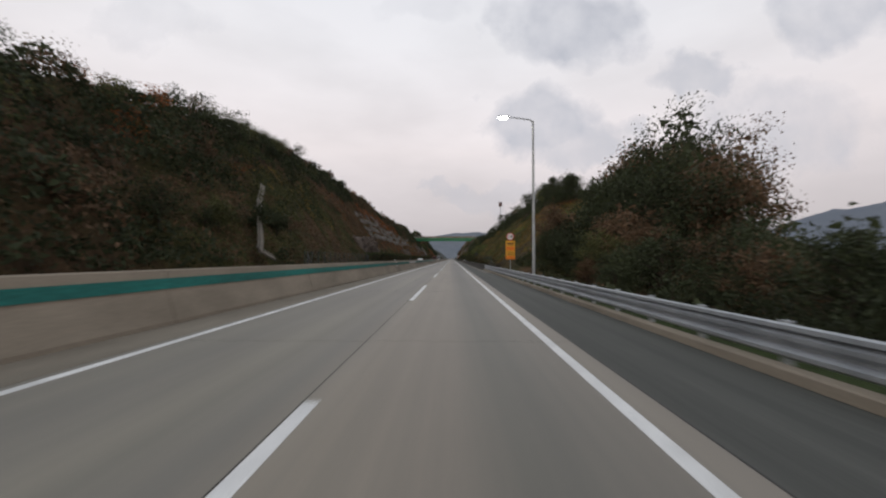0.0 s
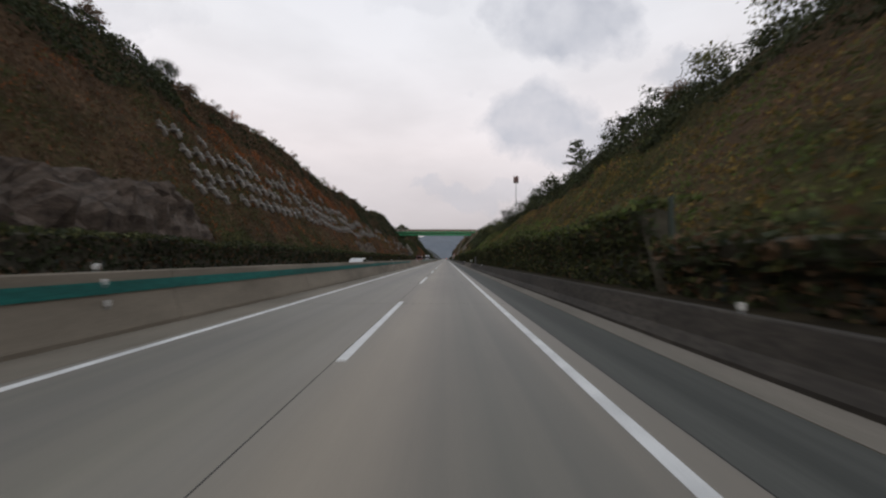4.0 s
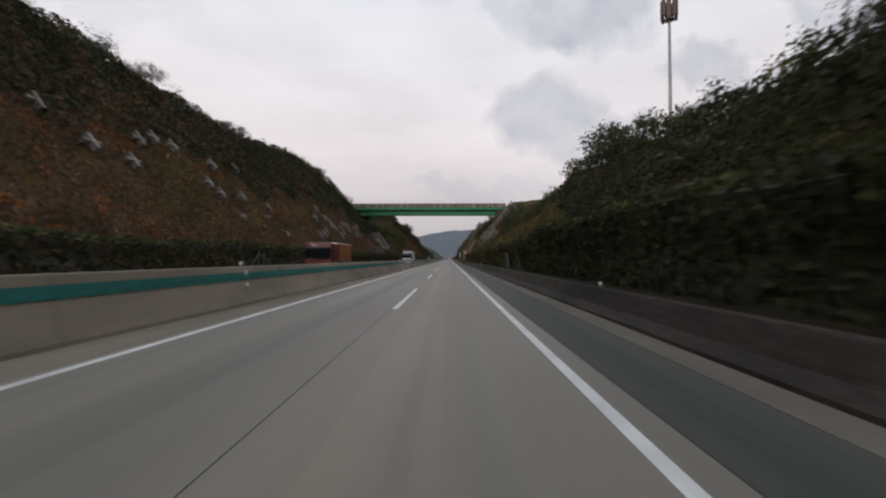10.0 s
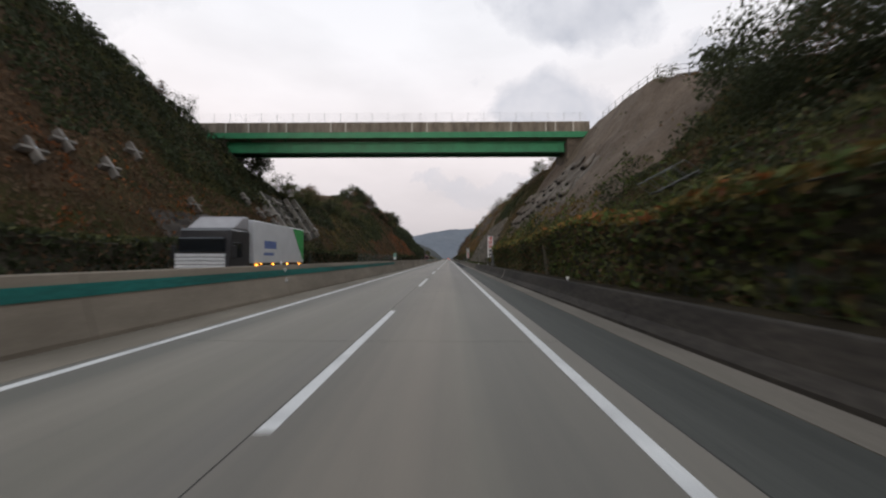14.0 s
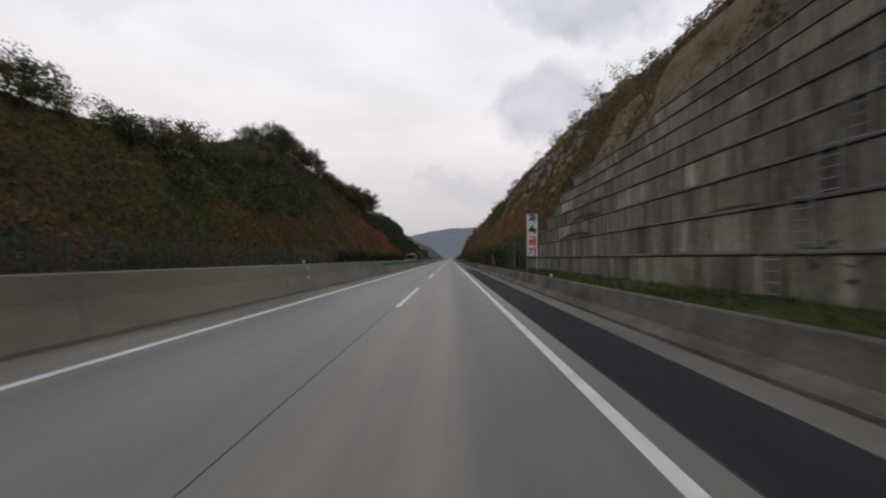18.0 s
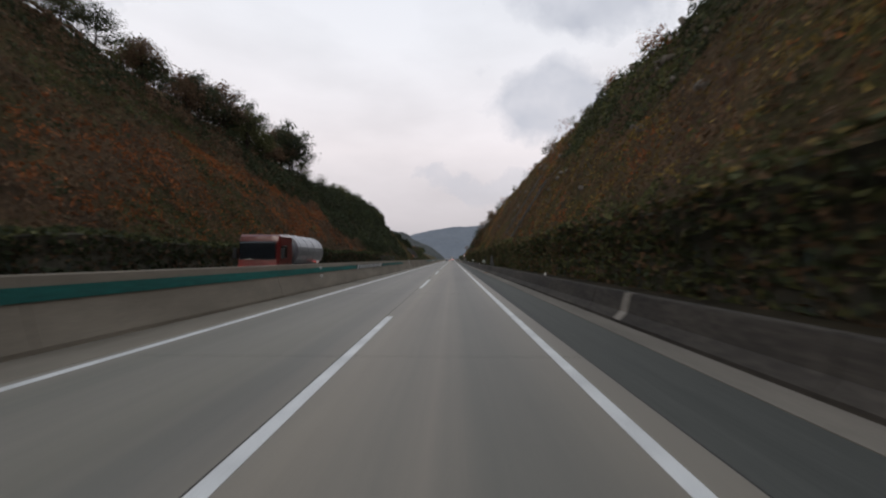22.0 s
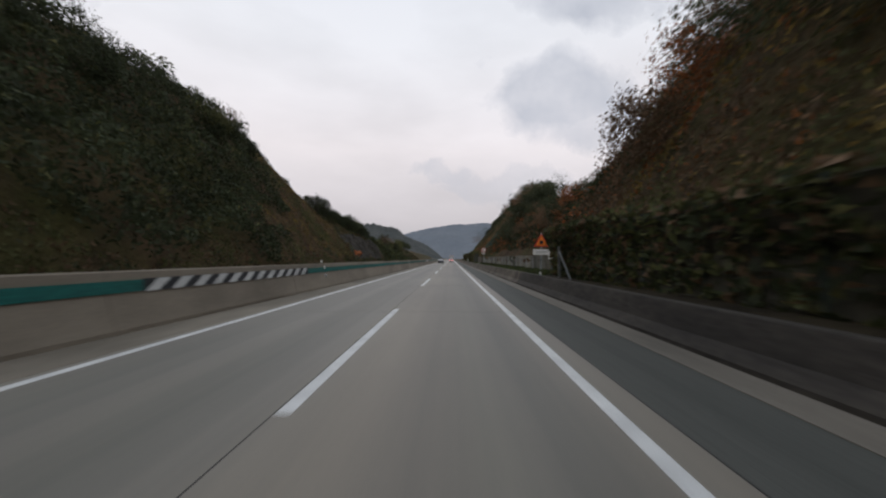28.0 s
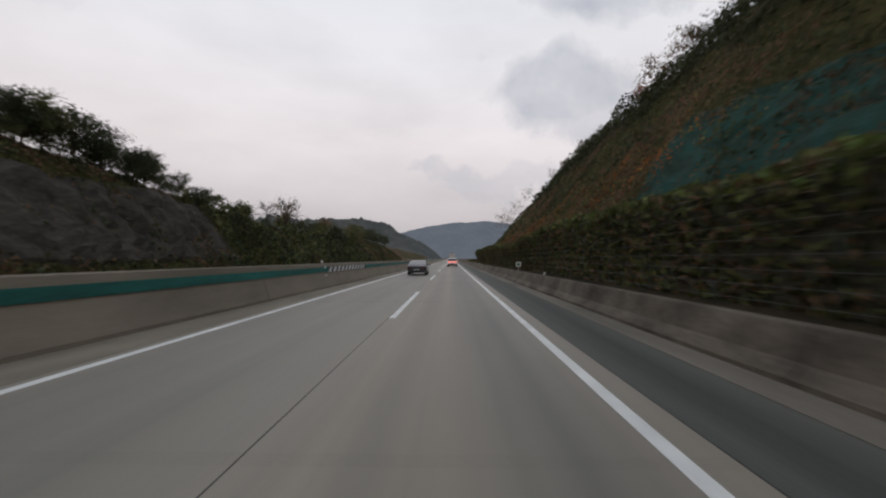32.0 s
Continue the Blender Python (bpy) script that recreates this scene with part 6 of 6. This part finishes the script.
part("plate", boxed(-0.15, 0.15, -0.024, -0.015, 0.16, 0.5), W_SIGN, board)


def cell_mast():
    m = tagged(new("cell_mast"), "slender mobile phone mast with clustered antennas above the trees", "mast")
    z0 = land(1, 33.2 - TOE_R, 284.4) - 0.3
    m.matrix_basis = pose(33.2, 284.4, 0)
    part("pole", tubed((0, 0, z0), (0, 0, 40.8), 0.32, 0.16, n=12), POLE_M, m)
    part("spike", tubed((0, 0, 40.8), (0, 0, 42.4), 0.04, n=5), POLE_M, m)
    ANT = plain("antenna_dull_red", (0.16, 0.10, 0.095), 0.6)
    for k in range(9):
        a = k * 0.698
        r = 1.05
        ob = part("antenna", boxed(-0.28, 0.28, -0.12, 0.12, 37.5, 40.3, bevel=0.05), ANT, m)
        ob.matrix_basis = pose(math.cos(a) * r, math.sin(a) * r, 0.25 * (k % 3), 0, 0, math.degrees(a) + 90)
        part("arm", tubed((0, 0, 39.0), (math.cos(a) * r, math.sin(a) * r, 39.0), 0.04, n=4), POLE_M, m)
    part("platform", tubed((0, 0, 37.5), (0, 0, 37.65), 0.75, n=14), POLE_M, m)


cell_mast()


# ---- vehicles ----
GLASS = base_mat("tinted_glass", 0.08, 0.0, 0.6)[0]
GLASS.node_tree.nodes["Principled BSDF"].inputs["Base Color"].default_value = (0.012, 0.014, 0.017, 1)
RUBBER = plain("tyre_rubber", (0.02, 0.02, 0.02), 0.8)
ALLOY = plain("alloy_rim", (0.30, 0.30, 0.31), 0.35, 0.8)
TAIL = glowing("tail_light_red", (1.0, 0.06, 0.03), 3.0)
HEAD = glowing("head_light_white", (1.0, 0.96, 0.88), 8.0)
AMBER = glowing("marker_amber", (1.0, 0.4, 0.05), 4.0)


def paint(name, c):
    m, nt, b = base_mat(name, 0.3, 0.0, 0.5)
    b.inputs["Coat Weight"].default_value = 0.6
    v = coords(nt)
    nt.links.new(ramp_of(nt, noise_of(nt, v, 1.5, 5), [(0.3, tuple(0.88 * k for k in c)), (0.7, c)]), b.inputs["Base Color"])
    return m


def wheel(parent, x, y, r, w):
    bm = bmesh.new()
    tube(bm, (x - w / 2, y, r), (x + w / 2, y, r), r, n=22)
    bmesh.ops.bevel(bm, geom=[e for e in bm.edges if len({round(v.co.x, 3) for v in e.verts}) == 1], offset=0.03, segments=1, affect="EDGES")
    wh = part("wheel", bm, RUBBER, parent)
    s = 1 if x > 0 else -1
    rim = part("rim", tubed((x + s * (w / 2 - 0.02), y, r), (x + s * (w / 2 + 0.012), y, r), r * 0.64, r * 0.6, n=18), ALLOY, wh)


def loft(stations):
    """Rings of points along y, mirrored about x = 0."""
    bm = bmesh.new()
    rings = []
    for y, prof in stations:
        pts = [(x, z) for x, z in prof] + [(-x, z) for x, z in prof[::-1]]
        rings.append([bm.verts.new((x, y, z)) for x, z in pts])
    n = len(rings[0])
    for a, b in zip(rings, rings[1:]):
        for i in range(n):
            bm.faces.new((a[i], a[(i + 1) % n], b[(i + 1) % n], b[i]))
    bm.faces.new(rings[0][::-1]), bm.faces.new(rings[-1])
    bmesh.ops.recalc_face_normals(bm, faces=bm.faces)
    return bm


def car(label, cat, colour, L, W, belt, roof, cabin, tail_y, wheel_r, pose_m, rear="bar"):
    """A passenger car; y runs forward, the tail at 0. cabin: rear base, rear roof, front roof, front base."""
    c = tagged(new("car"), label, cat)
    c.matrix_basis = pose_m
    h = W / 2

    def ring(w, z0, zb):
        return [(w * 0.82, z0), (w * 0.95, z0 + 0.07), (w, z0 + 0.22), (w, zb - 0.24), (w * 0.975, zb - 0.1), (w * 0.955, zb - 0.03), (w * 0.9, zb)]

    body = loft([(0, ring(h * 0.86, 0.36, belt - 0.1)), (0.05, ring(h * 0.93, 0.3, belt - 0.04)), (0.16, ring(h * 0.98, 0.26, belt)), (0.9, ring(h, 0.22, belt + 0.02)), (L * 0.5, ring(h, 0.2, belt)), (L - 1.2, ring(h, 0.22, belt - 0.06)),
                 (L - 0.35, ring(h * 0.95, 0.26, belt - 0.2)), (L, ring(h * 0.82, 0.34, belt - 0.36))])
    part("body", body, colour, c, smooth=False)
    y0, y1, y2, y3 = cabin
    rw = h * 0.74
    bw = h * 0.95
    cab = loft([(y0, [(bw, belt - 0.05), (bw, belt - 0.02), (bw * 0.98, belt + 0.01)]), (y1, [(bw, belt - 0.05), (rw + 0.06, roof - 0.1), (rw, roof - 0.03)]),
                ((y1 + y2) / 2, [(bw, belt - 0.05), (rw + 0.07, roof - 0.08), (rw, roof)]), (y2, [(bw, belt - 0.05), (rw + 0.06, roof - 0.1), (rw, roof - 0.03)]), (y3, [(bw, belt - 0.1), (bw, belt - 0.08), (bw * 0.98, belt - 0.06)])])
    part("cabin", cab, colour, c)
    # glazing, a little proud of the cabin

    def pane(name, pts, out):
        bm = bmesh.new()
        o = Vector(out)
        a = [bm.verts.new(Vector(p) + o * 0.012) for p in pts]
        b = [bm.verts.new(Vector(p) - o * 0.02) for p in pts]
        bm.faces.new(a), bm.faces.new(b[::-1])
        n = len(pts)
        for i in range(n):
            bm.faces.new((a[i], b[i], b[(i + 1) % n], a[(i + 1) % n]))
        bmesh.ops.recalc_face_normals(bm, faces=bm.faces)
        part(name, bm, GLASS, c)

    t = 0.12

    def mixp(p, q, k):
        return tuple(a + (b - a) * k for a, b in zip(p, q))

    lo, hi = (bw * 0.92, y0, belt + 0.01), (rw * 0.96, y1, roof - 0.06)
    lo2, hi2 = (-lo[0], lo[1], lo[2]), (-hi[0], hi[1], hi[2])
    pane("rear_window", [mixp(lo, hi, t), mixp(lo2, hi2, t), mixp(lo2, hi2, 0.88), mixp(lo, hi, 0.88)], (0, -0.8, 0.6))
    lo, hi = (bw * 0.92, y3, belt - 0.07), (rw * 0.96, y2, roof - 0.06)
    lo2, hi2 = (-lo[0], lo[1], lo[2]), (-hi[0], hi[1], hi[2])
    pane("windscreen", [mixp(lo, hi, t), mixp(lo2, hi2, t), mixp(lo2, hi2, 0.9), mixp(lo, hi, 0.9)], (0, 0.8, 0.6))
    for s in (-1, 1):
        segs = 3
        a, b = y1 + 0.02, y2 - 0.02
        for k in range(segs):
            ya, yb = a + (b - a) * k / segs + 0.05, a + (b - a) * (k + 1) / segs - 0.05
            xb, xt = s * (bw - 0.005), s * (rw + 0.075)
            pane("side_window", [(xb * 0.992 + 0 * s, ya, belt + 0.06), (xb * 0.992, yb, belt + 0.06), (xt, yb, roof - 0.15), (xt, ya, roof - 0.15)], (s * 0.93, 0, 0.36))
        wheel(c, s * (h - 0.12), 0.95, wheel_r, 0.22)
        wheel(c, s * (h - 0.12), L - 0.95, wheel_r, 0.22)
        part("mirror", boxed(s * (h + 0.1) - 0.1, s * (h + 0.1) + 0.1, y3 - 0.5, y3 - 0.36, belt, belt + 0.15, bevel=0.03), colour, c)
        part("tail_light", boxed(s * h * 0.62 - h * 0.24, s * h * 0.62 + h * 0.24, -0.02, 0.08, belt - 0.2, belt - 0.09, bevel=0.015), TAIL if rear == "bar" else DARK_RED, c)
    part("light_bar", boxed(-h * 0.6, h * 0.6, -0.012, 0.06, belt - 0.17, belt - 0.12), TAIL if rear == "bar" else INK, c)
    part("bumper", boxed(-h * 0.9, h * 0.9, -0.05, 0.2, 0.3, 0.52, bevel=0.04), INK, c)
    pl = part("number_plate", boxed(-0.26, 0.26, -0.03, 0.01, belt - 0.45, belt - 0.33, bevel=0.005), W_SIGN, c)
    part("lettering", boxed(-0.18, 0.18, -0.036, -0.03, belt - 0.41, belt - 0.37), INK, pl)
    return c


DARK_RED = plain("unlit_lamp_red", (0.10, 0.008, 0.008), 0.25)
car("white minivan with glowing red tail lights in the lane", "minivan", paint("car_white", (0.72, 0.72, 0.71)), 5.1, 1.96, 1.08, 1.78, (0.05, 0.45, 3.2, 4.1), 0, 0.36, pose(0.05, 806, 0))
car("dark blue-black fastback saloon in the fast lane", "car", paint("car_black", (0.018, 0.021, 0.03)), 4.8, 1.88, 0.9, 1.42, (0.12, 1.65, 2.5, 3.75), 0, 0.34, pose(-3.45, 764, 0), rear="dark")
car("white estate car on the far carriageway", "car", paint("car_silver", (0.62, 0.62, 0.61)), 4.7, 1.85, 1.0, 1.68, (0.1, 0.5, 2.9, 3.8), 0, 0.34, pose(-10.9, 142, 0, 0, 0, 180))


def lorry(label, cabc, boxc, L, H, m, tank=False, livery=False):
    t = tagged(new("lorry"), label, "lorry")
    t.matrix_basis = m
    part("chassis", boxed(-0.9, 0.9, 0.1, L - 0.4, 0.6, 0.95, bevel=0.03), INK, t)
    if tank:
        bm = bmesh.new()
        bmesh.ops.create_cone(bm, cap_ends=True, segments=24, radius1=1.1, radius2=1.1, depth=L - 3.2, matrix=pose(0, (L - 3.2) / 2, 2.1, 90))
        bmesh.ops.bevel(bm, geom=[e for e in bm.edges if len(e.link_faces) == 2 and abs(e.verts[0].co.y - e.verts[1].co.y) < 0.01], offset=0.25, segments=2, affect="EDGES")
        part("tank", bm, boxc, t)
        for k in range(4):
            part("band", tubed((0, 0.8 + k * (L - 4.8) / 3, 2.1), (0, 0.9 + k * (L - 4.8) / 3, 2.1), 1.125, n=24), POLE_M, t)
    else:
        part("cargo_box", boxed(-1.24, 1.24, 0.0, L - 2.5, 1.36, H, bevel=0.04), boxc, t)
        if livery:
            for s in (-1, 1):
                side = s * 1.245
                for yy, zz, w, h in ((L - 4.4, 2.35, 1.5, 0.42), (L - 4.2, 1.85, 1.2, 0.16)):
                    part("lettering", boxed(side - 0.008, side + 0.008, yy - w / 2, yy + w / 2, zz - h / 2, zz + h / 2), LIV_B, t)
                bm = bmesh.new()
                for q in (-0.01, 0.01):
                    f = [bm.verts.new((side + q, yy, zz)) for yy, zz in ((0.1, 1.4), (2.0, H - 0.06), (0.1, H - 0.06))]
                    bm.faces.new(f)
                part("green_swoosh", bm, LIV_G, t)
        part("rear_door_frame", boxed(-1.2, 1.2, -0.03, 0.0, 1.4, H - 0.08), plain("door_frame_grey", (0.3, 0.3, 0.3)), t)
    cab = bmesh.new()
    box(cab, -1.2, 1.2, L - 2.2, L, 0.55, min(H, 3.0), bevel=0.12)
    for v in cab.verts:
        if v.co.y > L - 0.3 and v.co.z > 1.9:
            v.co.y -= 0.3
    part("cab", cab, cabc, t)
    part("windscreen", boxed(-1.05, 1.05, L - 0.2, L - 0.02, 1.9 if livery else 1.55, min(H, 3.0) - 0.45, bevel=0.05), GLASS, t)
    part("bumper", boxed(-1.2, 1.2, L - 0.1, L + 0.08, 0.45, 0.85, bevel=0.04), plain("bumper_white", (0.6, 0.6, 0.6)), t)
    if livery:
        for k in range(5):
            part("grille_slat", boxed(-1.12, 1.12, L - 0.04, L + 0.05, 1.0 + 0.17 * k, 1.14 + 0.17 * k, bevel=0.015), boxc, t)
        wedge = boxed(-1.1, 1.1, L - 2.2, L - 0.75, min(H, 3.0) - 0.02, H + 0.1, bevel=0.06)
        for v in wedge.verts:
            if v.co.y > L - 1.0 and v.co.z > 3.1:
                v.co.y -= 0.9
        part("roof_deflector", wedge, plain("deflector_grey", (0.34, 0.33, 0.34), 0.4), t)
    for s in (-1, 1):
        part("side_window", boxed(s * 1.2 - 0.02, s * 1.2 + 0.02, L - 1.3, L - 0.45, 1.65, 2.35, bevel=0.01), GLASS, t)
        part("head_light", boxed(s * 0.9 - 0.18, s * 0.9 + 0.18, L + 0.02, L + 0.1, 0.88, 1.08, bevel=0.02), HEAD, t)
        part("roof_light", boxed(s * 0.85 - 0.16, s * 0.85 + 0.16, L - 0.42, L - 0.34, min(H, 3.0) - 0.28, min(H, 3.0) - 0.2, bevel=0.015), HEAD, t)
        part("sun_visor", boxed(s * 0.53 - 0.5, s * 0.53 + 0.5, L - 0.28, L - 0.1, min(H, 3.0) - 0.46, min(H, 3.0) - 0.4, bevel=0.01), INK, t)
        part("door_seam", boxed(s * 1.205 - 0.004, s * 1.205 + 0.004, L - 1.42, L - 1.39, 0.7, 2.4), INK, t)
        part("tail_light", boxed(s * 0.95 - 0.2, s * 0.95 + 0.2, -0.06, 0.02, 0.72, 0.9, bevel=0.02), TAIL, t)
        part("mirror", boxed(s * 1.38 - 0.1, s * 1.38 + 0.1, L - 0.35, L - 0.2, 1.6, 2.2, bevel=0.03), INK, t)
        for y in (1.2, 2.4, L - 1.2):
            wheel(t, s * 1.05, y, 0.5, 0.3)
        for k in range(4 if livery else 0):
            part("side_marker", boxed(s * 1.26 - 0.02, s * 1.26 + 0.02, 0.8 + k * (L - 3.6) / 3, 0.95 + k * (L - 3.6) / 3, 1.24, 1.34), AMBER, t)


LIV_B, LIV_G = plain("livery_blue", (0.12, 0.17, 0.36)), plain("livery_green", (0.03, 0.30, 0.07))
CAB_D = paint("cab_dark", (0.03, 0.03, 0.034))
TANK_C = plain("tank_steel", (0.34, 0.35, 0.37), 0.35, 0.7)
RED_C, WHITE_C = paint("lorry_red", (0.12, 0.011, 0.010)), paint("lorry_white", (0.66, 0.67, 0.68))
lorry("red box lorry driving far ahead in the lane", RED_C, RED_C, 9.5, 3.5, pose(0.0, 878, 0))
lorry("rust-red lorry on the far carriageway", RED_C, paint("lorry_rust", (0.28, 0.085, 0.03)), 6.8, 3.0, pose(-11.1, 264.0, 0, 0, 0, 180))
lorry("white box lorry with lit headlamps on the far carriageway", CAB_D, WHITE_C, 9.6, 3.55, pose(-11.1, 339.8, 0, 0, 0, 180), livery=True)
lorry("dark red tanker lorry with grey steel tank on the far carriageway", RED_C, TANK_C, 8.8, 3.2, pose(-11.1, 525.2, 0, 0, 0, 180), tank=True)


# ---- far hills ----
# distance haze is painted into these base colours, faintest on the near hill
HILL = mottled("wooded_hill_painted_haze", (0.14, 0.162, 0.19), (0.165, 0.188, 0.216), 0.01, 0.95, grain=0.08, bump=0.2, dist=6, fine=0.06, spec=0.05)
HILL_F = mottled("far_range_painted_haze", (0.15, 0.17, 0.20), (0.165, 0.185, 0.215), 0.004, 0.95, bump=0, fine=0.02, spec=0.0, grain=0.03)
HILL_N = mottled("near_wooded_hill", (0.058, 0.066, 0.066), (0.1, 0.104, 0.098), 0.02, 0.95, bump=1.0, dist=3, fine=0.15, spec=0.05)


def hill(name, cx, cy, rx, ry, h, mat, seed, label, n=60, crowns=0.0):
    verts, faces = [], []
    for j in range(n + 1):
        for i in range(n + 1):
            a, b = 2 * i / n - 1, 2 * j / n - 1
            x, y = cx + a * rx, cy + b * ry
            f = max(0.0, 1 - a * a) * max(0.0, 1 - b * b)
            z = h * f * (0.85 + 0.4 * wob(x, y, seed, rx * 0.5) + 0.1 * wob(x, y, seed + 2, rx * 0.14) + 0.03 * wob(x, y, seed + 4, rx * 0.03))
            z += crowns * f ** 0.3 * abs(wob(x, y, seed + 6, 7.0))
            verts.append((x, y, z - 4))
    for j in range(n):
        for i in range(n):
            k = j * (n + 1) + i
            faces.append((k, k + 1, k + n + 2, k + n + 1))
    ob = new(name, from_arrays(name, verts, faces, mat))
    for p in ob.data.polygons:
        p.use_smooth = True
    tagged(ob, label, "hill", kind="structure")


hill("hill", 190, 2450, 760, 300, 150, HILL, 1.0, "wooded hill in the distance, blue-grey haze painted in", 110, 9.0)
hill("hill", 1900, 1500, 1000, 600, 280, HILL_F, 3.0, "flat-topped hill range in the distance, blue-grey haze painted in")
hill("hill", -360, 2560, 480, 300, 84, HILL, 5.0, "wooded hill in the distance, blue-grey haze painted in")
hill("hill", 520, 2600, 520, 300, 125, HILL, 7.0, "wooded hill in the distance, blue-grey haze painted in")
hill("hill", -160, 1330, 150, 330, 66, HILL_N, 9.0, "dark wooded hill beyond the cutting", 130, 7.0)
